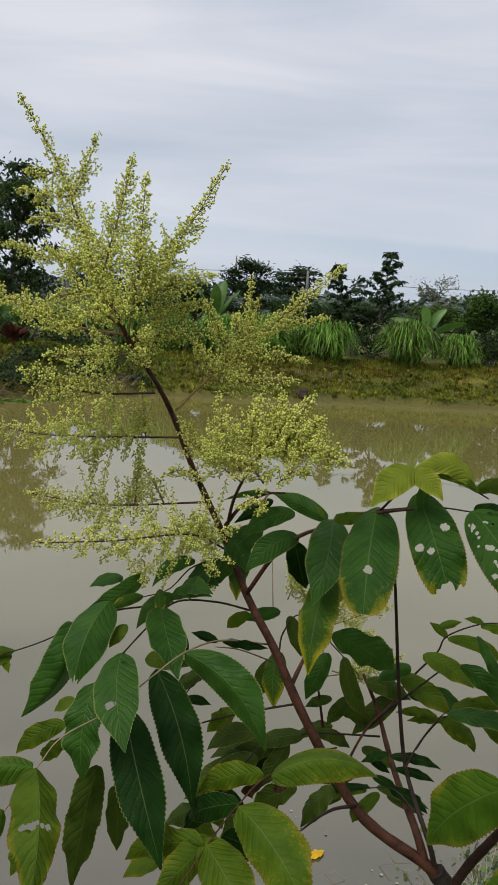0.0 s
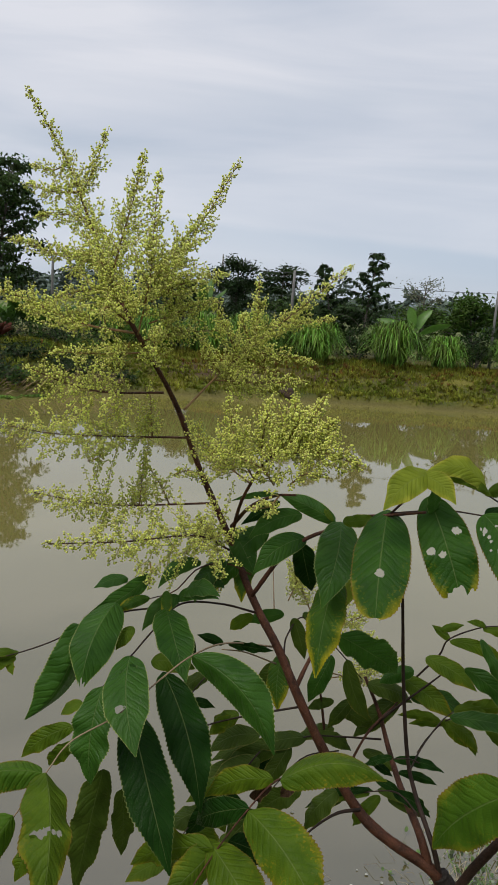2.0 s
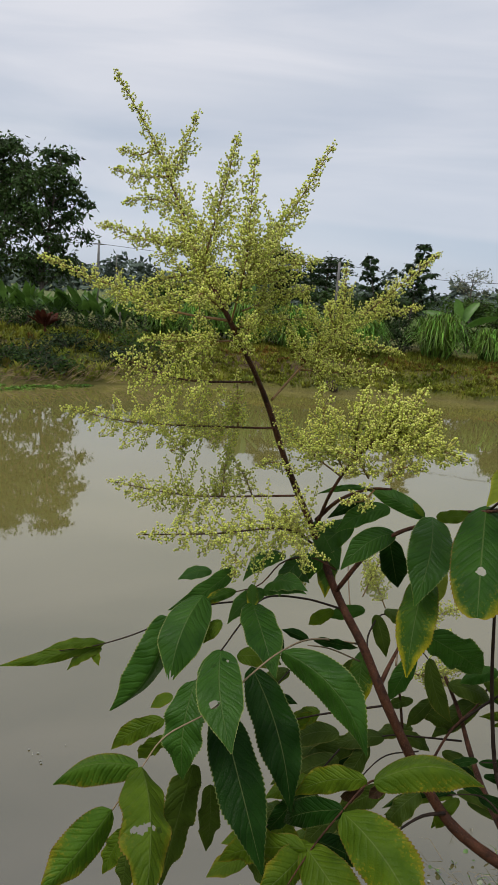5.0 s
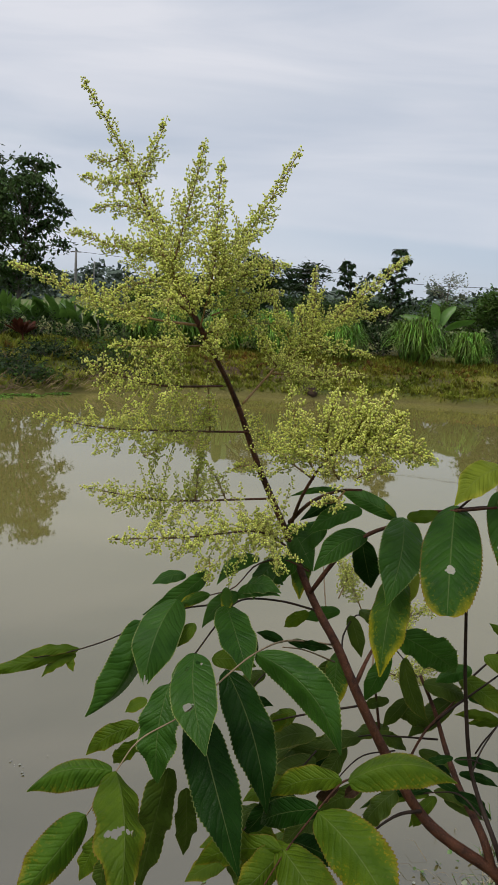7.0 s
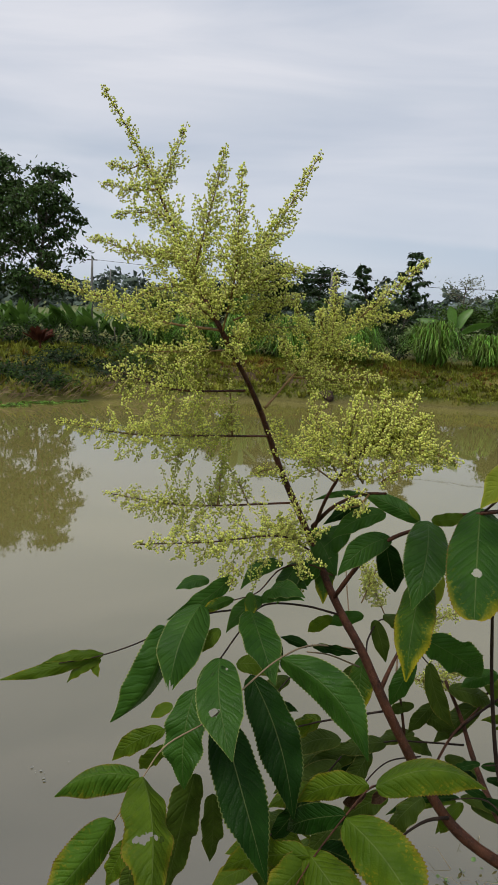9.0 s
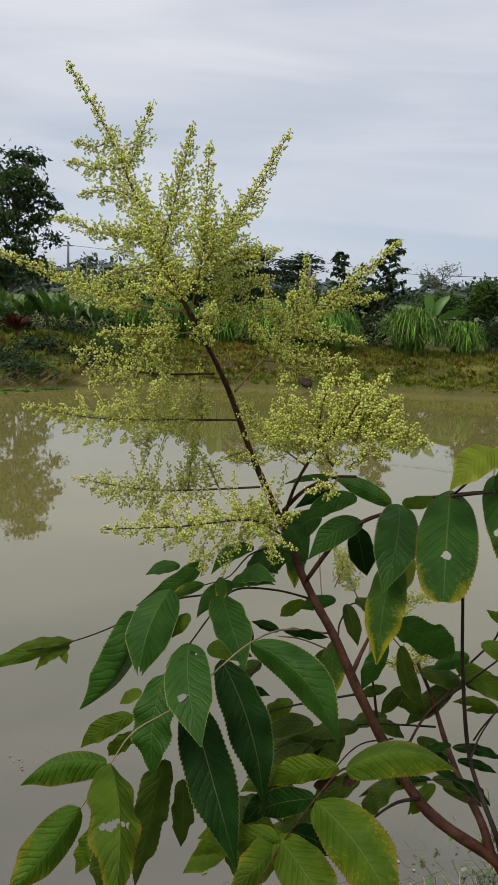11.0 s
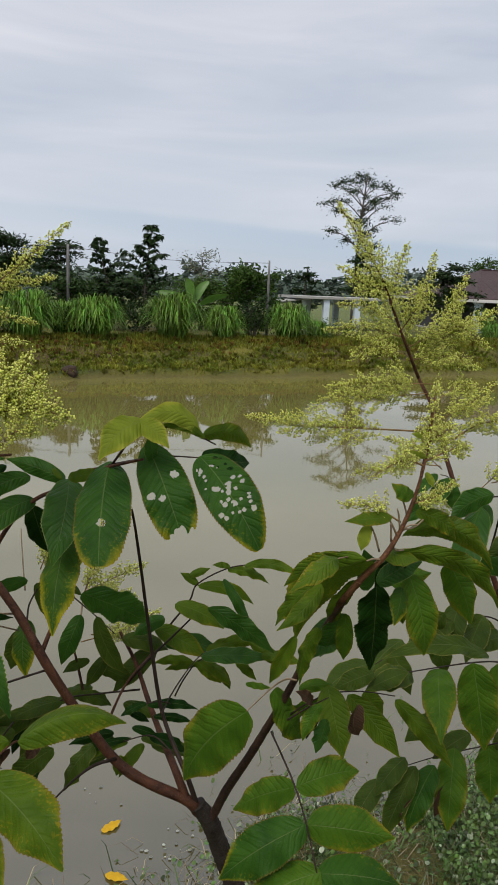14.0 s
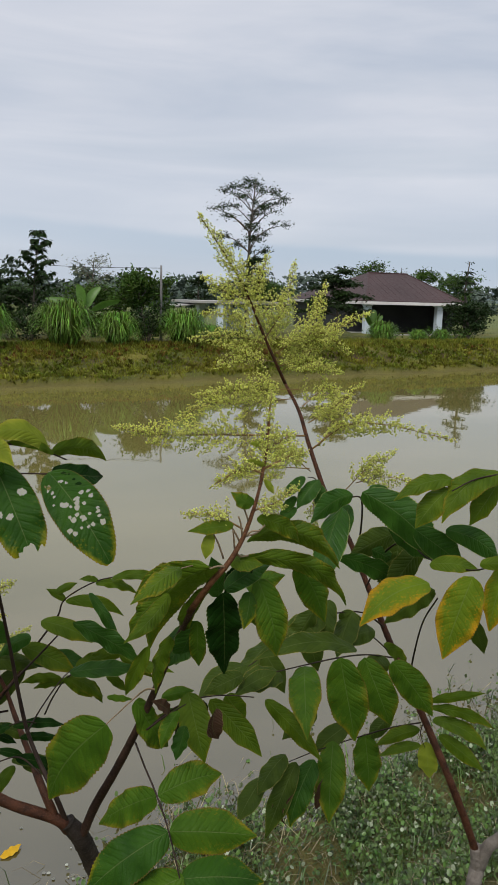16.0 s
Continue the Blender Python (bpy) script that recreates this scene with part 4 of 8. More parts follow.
LEAF_M = leaf_material("mid_green_leaf", (0.060, 0.122, 0.009), (0.027, 0.070, 0.005), (0.23, 0.185, 0.010), 0.80, 0.5, rough=0.46, clear=0.2, spec=0.09, rim=0.75, teeth=(0.17, 0.085, 0.022))
LEAF_Z = leaf_material("yellowing_leaf", (0.042, 0.095, 0.009), (0.019, 0.052, 0.006), (0.33, 0.285, 0.010), 0.72, 0.4, clear=0.26, tip=1.2, teeth=(0.17, 0.085, 0.022))
# olive leaves further in: their shade, lifted slightly for sheen, is in the colour
LEAF_H = leaf_material("shaded_olive_leaf", (0.052, 0.082, 0.010), (0.024, 0.045, 0.005), (0.14, 0.125, 0.014), 0.95, rough=0.42, clear=0.2, spec=0.10)
LEAF_B = leaf_material("withered_brown_leaf", (0.055, 0.030, 0.016), (0.030, 0.016, 0.010), (0.09, 0.05, 0.02), 0.9, 0.3, clear=0.1)
LEAF_L = leaf_material("light_yellow_green_leaf", (0.20, 0.245, 0.024), (0.12, 0.16, 0.015), (0.38, 0.36, 0.04), 0.70, clear=0.35, spec=0.08)
LEAF_R = leaf_material("orange_edged_leaf", (0.13, 0.19, 0.010), (0.075, 0.125, 0.008), (0.50, 0.24, 0.008), 0.58, 0.7, clear=0.3, spec=0.08, teeth=(0.17, 0.085, 0.022))
STEM = stem_material("red_brown_stem", (0.018, 0.0075, 0.0045), (0.105, 0.040, 0.020))
STEM_DARK = stem_material("dark_brown_stem", (0.013, 0.0075, 0.0055), (0.070, 0.036, 0.023))
STEM_ORANGE = stem_material("orange_brown_stem", (0.045, 0.018, 0.008), (0.190, 0.082, 0.034))
BARK = surface("grey_brown_shrub_bark", (0.10, 0.085, 0.07), (0.22, 0.19, 0.16), 40, 220, 0.85, 0.9, 0.003)
BARK_DARK = stem_material("dark_shrub_bark", (0.012, 0.009, 0.007), (0.050, 0.037, 0.029))
BLACK_STEM = surface("dark_petiole", (0.014, 0.009, 0.007), (0.042, 0.026, 0.019), 60, 300, 0.55, 0.4, 0.001, spec=0.15)
PALE_STEM = surface("pinkish_petiole", (0.16, 0.11, 0.06), (0.24, 0.17, 0.10), 60, 300, 0.55, 0.4, 0.001)
TWIG = surface("olive_flower_stalk", (0.30, 0.27, 0.055), (0.44, 0.40, 0.11), 60, 300, 0.6, 0.3, 0.0005)
STALK = surface("tan_brown_stalk", (0.095, 0.052, 0.018), (0.25, 0.15, 0.052), 60, 300, 0.55, 0.4, 0.001, spec=0.2)
BUD = surface("yellow_green_buds", (0.70, 0.73, 0.125), (0.93, 0.93, 0.29), 60, 500, 0.5, 0.3, 0.0005, island=0.22, translucent=0.42)
BUD_GREEN = surface("green_bud_cups", (0.33, 0.40, 0.065), (0.58, 0.62, 0.14), 60, 500, 0.55, 0.3, 0.0005, island=0.35, translucent=0.35)


def stem(name, parent, points, r0, r1, material=STEM, label="", knots=0.10, sides=9):
    rng = random.Random(len(points) * 7 + int(abs(points[0][0]) * 1000))
    pts = [Vector(p) for p in points]
    length = sum((b - a).length for a, b in zip(pts, pts[1:]))
    n = max(6, int(length / 0.012))
    line = smooth_line(pts, n)
    bag = Bag()
    tube(bag, line, (r0, r1), sides, knots, rng)
    return mesh_object(name, bag.v, bag.f, material, parent, label, smooth=True)


def leaflet(parent, base, tip, width, face, material, bend=0.0, bow=0.06, fold=-0.18, seed=0, teeth=32, holes=(), cut=1.0, blunt=0.0, tuck=0.0, label=""):
    """One toothed leaflet from base to tip. face: the way its upper side looks; bend: curve within the blade; bow: arch out of it; tuck: degrees by which one half folds back."""
    rng = random.Random(seed)
    b, t, n = Vector(base), Vector(tip), Vector(face)
    axis = t - b
    length = axis.length
    axis.normalize()
    n = (n - axis * n.dot(axis)).normalized()
    s = axis.cross(n)
    fine = bool(holes) or cut < 1
    rows, cols = (teeth * 6, 30) if fine else (teeth * 2, 3)
    per = rows // teeth
    wob, ph = rng.uniform(0.014, 0.045), rng.uniform(0, 6)
    rise = Vector((0, 0, 1)) - axis * axis.z
    rise *= rng.uniform(0.02, 0.075)
    verts, uvs, keep = [], [], []
    for i in range(rows + 1):
        u = i / rows
        f = u ** 0.44 * (1 - u) ** 0.58 / 0.496 * (1 - 0.70 * max(0, (u - 0.62) / 0.38) ** 1.1)
        f = f * (1 - blunt) + blunt * u ** 0.46 * (1 - u) ** 0.42 / 0.543
        tooth = ((i % per) / per) if per > 2 else (i % 2)
        c = b + axis * length * u + (s * bend + n * bow + rise) * length * 4 * u * (1 - u)
        for j in range(2 * cols + 1):
            v = (j - cols) / cols
            hw = 0.5 * width * f * (1 + (0.060 * (tooth - 0.5) * (1 if abs(v) > 0.99 else 0)))
            z = fold * abs(v) * hw + wob * length * abs(v) ** 2 * math.sin(u * 21 + ph + (1.5 if v > 0 else 0)) * f
            k = radians(abs(tuck)) if v * tuck > 0 else 0.0
            p = c + s * v * hw * math.cos(k) + n * (z - abs(v) * hw * math.sin(k)) + axis * (0.22 * width * abs(v) * f * 0.25 + (0.008 * length * tooth if abs(v) > 0.99 else 0))
            verts.append(p)
            uvs.append((u, 0.5 + 0.5 * v))
    w = 2 * cols + 1
    faces = []
    for i in range(rows):
        for j in range(2 * cols):
            u, v = (i + 0.5) / rows, (j + 0.5 - cols) / cols
            if cut < 1 and u > cut + 0.07 * noise.noise((v * 3, seed, 1)) + 0.05 * abs(v):
                continue
            gone = False
            for hu, hv, hr in holes:
                d = math.hypot((u - hu) * length, (v - hv) * width * 0.45)
                if d < hr * (1 + 0.45 * noise.noise((u * 40, v * 12, seed))):
                    gone = True
                    break
            if not gone:
                a = i * w + j
                faces.append((a, a + 1, a + w + 1, a + w))
    return mesh_object("leaflet", verts, faces, material, parent, label, smooth=True, uvs=uvs)


def compound_leaf(parent, points, r0=0.0016, r1=0.0009, material=BLACK_STEM):
    return stem("compound_leaf", parent, points, r0, r1, material, knots=0.12, sides=6)


BUD_SHAPE = ((0, 0, -1.15), (1, 0, 0), (0, 1, 0), (-1, 0, 0), (0, -1, 0), (0, 0, 1.2))
BUD_CUP = [(0, 2, 1), (0, 3, 2), (0, 4, 3), (0, 1, 4)]
BUD_TIP = [(5, 1, 2), (5, 2, 3), (5, 3, 4), (5, 4, 1)]


def flower_branch(parent, points, reach, seed, bare=0.12, bud=0.0017, r=0.0011, gap=0.0033, up=0.25, lean=0.75, stalk=None):
    """A spray of a panicle: a stalk, side spikes that shorten towards its tip, and on each spike short stalks in turn that end in a few plump buds."""
    rng = random.Random(seed)
    axis, twigs, buds = Bag(), Bag(), Bag()
    pts = [Vector(p) for p in points]
    length = sum((b - a).length for a, b in zip(pts, pts[1:]))
    n = max(8, int(length / 0.006))
    line = smooth_line(pts, n)
    tube(axis, line, (r * 1.15, r * 0.45), 5)

    def one_bud(c, d, k):
        side = d.orthogonal().normalized()
        other = d.cross(side)
        first = len(buds.v)
        buds.v.extend(c + side * (x * k) + other * (y * k) + d * (z * k) for x, y, z in BUD_SHAPE)
        buds.f.extend(tuple(first + i for i in f) for f in BUD_CUP + BUD_TIP)

    def cluster(c, d, count):
        """Buds that stand apart from one another round the end of a short stalk."""
        a = rng.uniform(0, 6.28)
        for i in range(count):
            w = (d * rng.uniform(0.5, 1.1) + ring(d, a + 6.283 * i / count) * 0.95 + Vector((0, 0, 0.25))).normalized()
            k = bud * rng.uniform(0.72, 1.12)
            one_bud(c + w * k * rng.uniform(1.1, 1.7), w, k)

    def ring(d, a):
        side = d.orthogonal().normalized()
        return side * math.cos(a) + d.cross(side) * math.sin(a)

    def spike(start, d, l):
        bow = Vector((0, 0, 0.10 * l)) + ring(d, rng.uniform(0, 6)) * 0.07 * l
        end = start + d * l
        path = [start, start.lerp(end, 0.5) - bow, end]
        tube(twigs, path, (0.0008, 0.00045), 3)
        m = max(3, int(l / (1.75 * bud)))
        for k in range(1, m + 1):
            u = k / m
            c = path[0].lerp(path[1], u * 2) if u < 0.5 else path[1].lerp(path[2], u * 2 - 1)
            sl = min(0.30 * l, 4.4 * bud) * (1 - u) ** 0.6 * rng.uniform(0.35, 1.25) + 0.0003
            q = (ring(d, k * 2.4 + rng.uniform(-0.4, 0.4)) + d * 0.55).normalized()
            if k == m:
                cluster(end, d, 1)
            elif sl > 1.9 * bud:
                tip = c + q * sl
                tube(twigs, [c, tip], (0.00045, 0.00035), 3)
                cluster(tip, q, 3)
                if sl > 3.0 * bud:
                    cluster(c.lerp(tip, 0.45), (q - d * 0.6).normalized(), 3)
            else:
                cluster(c + q * sl, q, 3 if u < 0.6 else 2)

    steps = max(4, int(length * (1 - bare) / gap))
    for k in range(steps):
        u = bare + (1 - bare) * (k + 0.4 * rng.random()) / steps
        i = min(n - 1, int(u * n))
        d = (line[i + 1] - line[i]).normalized()
        out = ring(d, k * 2.4 + rng.uniform(-0.4, 0.4))
        w = (u - bare) / (1 - bare)
        l = 1.15 * reach * (1 - w) ** 0.95 * (rng.uniform(0.9, 1.35) if rng.random() < 0.5 else rng.uniform(0.3, 0.7)) + 0.004
        out.y *= 0.6
        spike(line[i], (out + d * lean + Vector((0, 0, up))).normalized(), l)
    spike(line[-1] - d * 0.012, d, 0.018)
    verts, faces = axis.v + twigs.v + buds.v, list(axis.f)
    for bag, first in ((twigs, len(axis.v)), (buds, len(axis.v) + len(twigs.v))):
        faces += [tuple(first + i for i in f) for f in bag.f]
    ob = mesh_object("flower_branch", verts, faces, stalk or STALK, parent)
    for m in (TWIG, BUD_GREEN, BUD):
        ob.data.materials.append(m)
    ob.data.polygons.foreach_set("material_index", [0] * len(axis.f) + [1] * len(twigs.f) + [2, 2, 2, 2, 3, 3, 3, 3] * (len(buds.f) // 8))
    ob.data.polygons.foreach_set("use_smooth", [True] * len(faces))
    return ob


hole_rng = random.Random(77)
HOLES = tuple((hole_rng.uniform(0.10, 0.70), hole_rng.uniform(-0.75, 0.75), hole_rng.uniform(0.0016, 0.0036)) for _ in range(44))
shrub = thing("flowering_shrub", (0.60, 1.28, 1.55), "tall shrub with toothed compound leaves and yellow-green flower panicles", "shrub", "shrubs on the near bank")
shrub.matrix_basis = Matrix.Identity(4)
trunk = stem("trunk", shrub, [(0.680, 1.320, 1.500), (0.620, 1.280, 2.000), (0.502, 1.235, 2.396), (0.480, 1.220, 2.471), (0.457, 1.210, 2.539), (0.436, 1.200, 2.600), (0.417, 1.200, 2.629)], 0.0195, 0.0125, BARK_DARK, "dark brown woody trunk")
main_stem = stem("stem", shrub, [(0.420, 1.200, 2.616), (0.401, 1.200, 2.638), (0.336, 1.210, 2.670), (0.295, 1.225, 2.698), (0.248, 1.230, 2.766), (0.200, 1.235, 2.849), (0.162, 1.250, 2.919), (0.130, 1.265, 2.965), (0.106, 1.275, 3.006), (0.078, 1.290, 3.062), (0.048, 1.285, 3.124), (0.026, 1.270, 3.175), (-0.000, 1.250, 3.248), (-0.018, 1.220, 3.296), (-0.033, 1.180, 3.335)], 0.009, 0.0029, STEM)
stem("stem", shrub, [(0.401, 1.200, 2.638), (0.384, 1.220, 2.679), (0.370, 1.320, 2.676), (0.353, 1.380, 2.704), (0.335, 1.420, 2.748), (0.308, 1.440, 2.799)], 0.0068, 0.0025, STEM)
stem("stem", shrub, [(0.420, 1.200, 2.616), (0.403, 1.200, 2.671), (0.377, 1.240, 2.724), (0.362, 1.260, 2.774), (0.346, 1.270, 2.884), (0.333, 1.250, 2.980), (0.323, 1.230, 3.050), (0.317, 1.220, 3.085)], 0.004, 0.0016, BLACK_STEM, "bare dark upright stem")
stem("stem", shrub, [(0.436, 1.200, 2.597), (0.443, 1.190, 2.621), (0.457, 1.175, 2.668), (0.483, 1.160, 2.726), (0.503, 1.145, 2.778), (0.517, 1.120, 2.831), (0.527, 1.100, 2.874), (0.539, 1.050, 2.955), (0.549, 0.980, 3.044)], 0.0074, 0.0040, STEM_DARK)
stem("stem", shrub, [(0.546, 0.985, 3.037), (0.562, 0.955, 3.082), (0.579, 0.945, 3.107), (0.598, 0.950, 3.134), (0.611, 0.950, 3.170), (0.622, 0.955, 3.208), (0.629, 0.960, 3.252), (0.632, 0.965, 3.289)], 0.0041, 0.0007, STEM_ORANGE)
stem("twig", shrub, [(0.297, 1.220, 2.702), (0.267, 1.200, 2.708), (0.243, 1.180, 2.705), (0.221, 1.160, 2.697), (0.191, 1.140, 2.678)], 0.0028, 0.0008, BLACK_STEM)
stem("twig", shrub, [(0.319, 1.400, 2.723), (0.353, 1.400, 2.763), (0.399, 1.400, 2.809), (0.445, 1.400, 2.856)], 0.003, 0.001, BLACK_STEM)
stem("twig", shrub, [(0.284, 1.350, 2.677), (0.317, 1.380, 2.734), (0.363, 1.420, 2.768), (0.367, 1.430, 2.782)], 0.0024, 0.001, STEM)
stem("twig", shrub, [(0.188, 1.260, 2.851), (0.202, 1.280, 2.883), (0.217, 1.300, 2.911)], 0.004, 0.002, STEM)
stem("twig", shrub, [(0.145, 1.500, 2.857), (0.137, 1.550, 2.895), (0.130, 1.600, 2.937)], 0.0014, 0.0009, PALE_STEM)
stem("twig", shrub, [(0.247, 1.400, 2.707), (0.238, 1.400, 2.757), (0.231, 1.400, 2.792)], 0.0026, 0.0016, STEM)
leaf = compound_leaf(shrub, [(0.127, 1.265, 2.967), (0.073, 1.250, 2.982), (0.020, 1.220, 2.989), (0.001, 1.140, 2.987), (-0.012, 1.050, 2.986), (-0.030, 1.000, 2.972)], 0.00176, 0.00088, BLACK_STEM)
leaflet(leaf, (-0.010, 1.040, 2.992), (0.024, 0.940, 2.929), 0.052, (0.00, -0.54, 0.84), LEAF_G, seed=1, bend=0.06, holes=((0.58, 0.30, 0.0048), (0.12, -0.25, 0.003), (0.18, 0.3, 0.003), (0.14, -0.45, 0.002)), bow=0.05, fold=-0.02)
leaflet(leaf, (-0.030, 1.000, 2.973), (-0.032, 0.970, 2.868), 0.048, (-0.25, -0.93, 0.27), LEAF_G, seed=2, bend=0.02, bow=0.1, fold=0.05)
leaflet(leaf, (0.007, 1.170, 3.001), (0.053, 1.080, 2.945), 0.051, (0.28, -0.40, 0.87), LEAF_G, seed=3, bend=0.05, bow=0.08, fold=0.07)
leaflet(leaf, (-0.050, 1.123, 3.022), (-0.070, 1.047, 2.936), 0.055, (0.09, -0.76, 0.64), LEAF_G, seed=4, bend=0.05, cut=0.9, bow=0.12, fold=-0.43)
leaflet(leaf, (0.014, 1.200, 3.002), (0.077, 1.180, 3.017), 0.020, (-0.36, -0.87, 0.34), LEAF_G, seed=5, bend=-0.08, bow=0.05, fold=-0.17)
leaflet(leaf, (-0.011, 1.064, 2.981), (-0.031, 1.026, 2.943), 0.027, (0.17, -0.74, 0.65), LEAF_G, seed=6, bow=0.03, fold=-0.37)
leaflet(leaf, (-0.004, 1.139, 2.938), (0.054, 1.151, 2.928), 0.028, (0.27, -0.75, 0.61), LEAF_O, seed=7, bow=0.12, fold=-0.04)
leaf = compound_leaf(shrub, [(0.016, 1.220, 2.988), (-0.018, 1.180, 2.994), (-0.048, 1.140, 3.001), (-0.092, 1.110, 2.987), (-0.139, 1.110, 2.960), (-0.184, 1.100, 2.944), (-0.229, 1.100, 2.931)], 0.00144, 0.00072, BLACK_STEM)
leaflet(leaf, (-0.088, 1.100, 2.998), (-0.159, 1.100, 2.857), 0.059, (0.01, -1.00, -0.00), LEAF_G, seed=8, bend=-0.12, tuck=-65, bow=0.11, fold=-0.42)
leaflet(leaf, (-0.172, 1.110, 2.946), (-0.313, 1.100, 2.897), 0.018, (-0.09, -0.89, 0.44), LEAF_O, seed=9, bend=-0.04, bow=0.04, fold=-0.5)
leaflet(leaf, (-0.172, 1.110, 2.945), (-0.243, 1.080, 2.939), 0.014, (0.22, -0.65, 0.73), LEAF_O, seed=10, bow=0.05, fold=-0.37)
leaflet(leaf, (-0.176, 1.110, 2.938), (-0.218, 1.100, 2.905), 0.015, (-0.26, -0.78, 0.57), LEAF_O, seed=11, bow=0.12, fold=-0.33)
leaflet(leaf, (-0.187, 1.110, 2.937), (-0.176, 1.100, 2.918), 0.012, (-0.16, -0.91, 0.39), LEAF_O, seed=12, bow=0.08, fold=-0.09)
leaflet(leaf, (-0.026, 1.220, 3.027), (-0.101, 1.150, 2.983), 0.026, (0.56, -0.78, 0.28), LEAF_G, seed=13, bend=-0.06, bow=0.12, fold=-0.09)
leaflet(leaf, (-0.058, 1.220, 3.018), (-0.101, 1.200, 3.007), 0.020, (0.11, -0.66, 0.74), LEAF_G, seed=14, bow=0.12, fold=-0.32)
leaflet(leaf, (-0.075, 1.100, 2.992), (-0.085, 1.100, 2.960), 0.014, (0.21, -0.98, -0.06), LEAF_L, seed=15, bow=0.05, fold=-0.41)
leaflet(leaf, (-0.046, 1.121, 3.006), (-0.045, 1.099, 2.993), 0.012, (0.58, -0.40, 0.71), LEAF_L, seed=16, bow=0.06, fold=-0.14)
leaf = compound_leaf(shrub, [(0.154, 1.260, 2.920), (0.092, 1.180, 2.956), (0.056, 1.100, 2.972), (0.026, 1.060, 2.958), (-0.006, 0.980, 2.952), (-0.047, 0.940, 2.938), (-0.064, 0.910, 2.917), (-0.082, 0.860, 2.894)], 0.00144, 0.00072, PALE_STEM)
leaflet(leaf, (0.056, 1.100, 2.972), (0.169, 1.050, 2.879), 0.056, (0.02, -0.87, 0.49), LEAF_G, seed=17, bend=-0.08, tuck=45, bow=0.1, fold=-0.3)
leaflet(leaf, (-0.010, 1.060, 2.911), (0.067, 0.950, 2.782), 0.056, (0.22, -0.68, 0.70), LEAF_D, seed=18, bend=0.03, bow=0.11, fold=-0.21)
leaflet(leaf, (0.020, 1.100, 2.946), (0.088, 1.020, 2.812), 0.053, (0.23, -0.78, 0.58), LEAF_D, seed=19, bend=-0.03, bow=0.08, fold=-0.08)
leaflet(leaf, (-0.064, 0.910, 2.919), (-0.027, 0.800, 2.849), 0.051, (0.51, -0.34, 0.79), LEAF_O, seed=20, holes=((0.50, -0.42, 0.0032), (0.50, -0.16, 0.0025), (0.51, 0.30, 0.0045), (0.49, 0.08, 0.0025), (0.505, 0.52, 0.003)), bow=0.13, fold=-0.49)
leaflet(leaf, (-0.067, 0.910, 2.918), (-0.154, 0.900, 2.889), 0.042, (-0.07, -0.87, 0.49), LEAF_M, seed=21, bend=0.08, tuck=65, bow=0.11, fold=-0.49)
leaflet(leaf, (-0.079, 0.863, 2.901), (-0.129, 0.807, 2.844), 0.044, (0.22, -0.79, 0.57), LEAF_M, seed=22, bend=-0.04, tuck=-45, bow=0.07, fold=-0.15)
leaflet(leaf, (-0.026, 1.000, 2.869), (-0.064, 1.030, 2.672), 0.042, (0.30, -0.90, 0.25), LEAF_H, seed=23, bow=0.03, fold=-0.39)
leaflet(leaf, (-0.093, 0.970, 2.795), (-0.122, 0.980, 2.722), 0.025, (-0.47, -0.88, 0.07), LEAF_O, seed=24, bow=0.05, fold=-0.05)
leaflet(leaf, (-0.098, 1.020, 2.747), (-0.105, 1.020, 2.667), 0.030, (-0.21, -0.90, 0.25), LEAF_H, seed=25, bow=0.12, fold=-0.29)
leaflet(leaf, (-0.063, 1.000, 2.919), (-0.124, 1.000, 2.871), 0.024, (-0.11, -0.98, 0.15), LEAF_O, seed=26, bend=0.06, bow=0.08, fold=-0.03)
leaflet(leaf, (-0.057, 0.980, 2.912), (-0.091, 1.000, 2.865), 0.020, (-0.07, -0.94, -0.35), LEAF_O, seed=27, bow=0.1, fold=-0.02)
leaflet(leaf, (-0.059, 1.020, 2.938), (-0.085, 1.020, 2.919), 0.015, (-0.37, -0.78, 0.50), LEAF_O, seed=28, bow=0.03, fold=0.07)
leaflet(leaf, (-0.010, 1.030, 2.825), (-0.014, 1.060, 2.709), 0.028, (0.45, -0.85, 0.15), LEAF_H, seed=29, bow=0.06, fold=-0.13)
leaflet(leaf, (0.091, 1.200, 2.946), (0.154, 1.240, 2.923), 0.014, (0.52, -0.85, -0.07), LEAF_D, seed=30, bow=0.06, fold=0.05)
leaflet(leaf, (0.056, 1.120, 2.964), (0.045, 1.140, 2.984), 0.008, (-0.01, -0.71, 0.70), LEAF_D, seed=31, bow=0.06, fold=-0.31)
leaflet(leaf, (0.085, 1.200, 2.944), (0.047, 1.200, 2.954), 0.014, (0.03, -0.99, 0.11), LEAF_D, seed=32, bow=0.04, fold=-0.41)
leaf = compound_leaf(shrub, [(0.158, 1.260, 2.894), (0.115, 1.220, 2.926), (0.085, 1.180, 2.946)], 0.00144, 0.00080, PALE_STEM)
leaf = compound_leaf(shrub, [(0.111, 1.270, 3.023), (0.076, 1.260, 3.040), (0.038, 1.240, 3.036), (0.013, 1.200, 3.015), (-0.015, 1.160, 3.016)], 0.00128, 0.00072, STEM)
leaflet(leaf, (0.041, 1.240, 3.047), (-0.011, 1.200, 3.016), 0.023, (0.21, -0.75, 0.62), LEAF_G, seed=33, bend=0.08, bow=0.13, fold=-0.4)
leaflet(leaf, (0.023, 1.200, 3.012), (0.078, 1.180, 3.021), 0.026, (-0.34, -0.63, 0.70), LEAF_G, seed=34, bend=-0.08, bow=0.13, fold=-0.18)
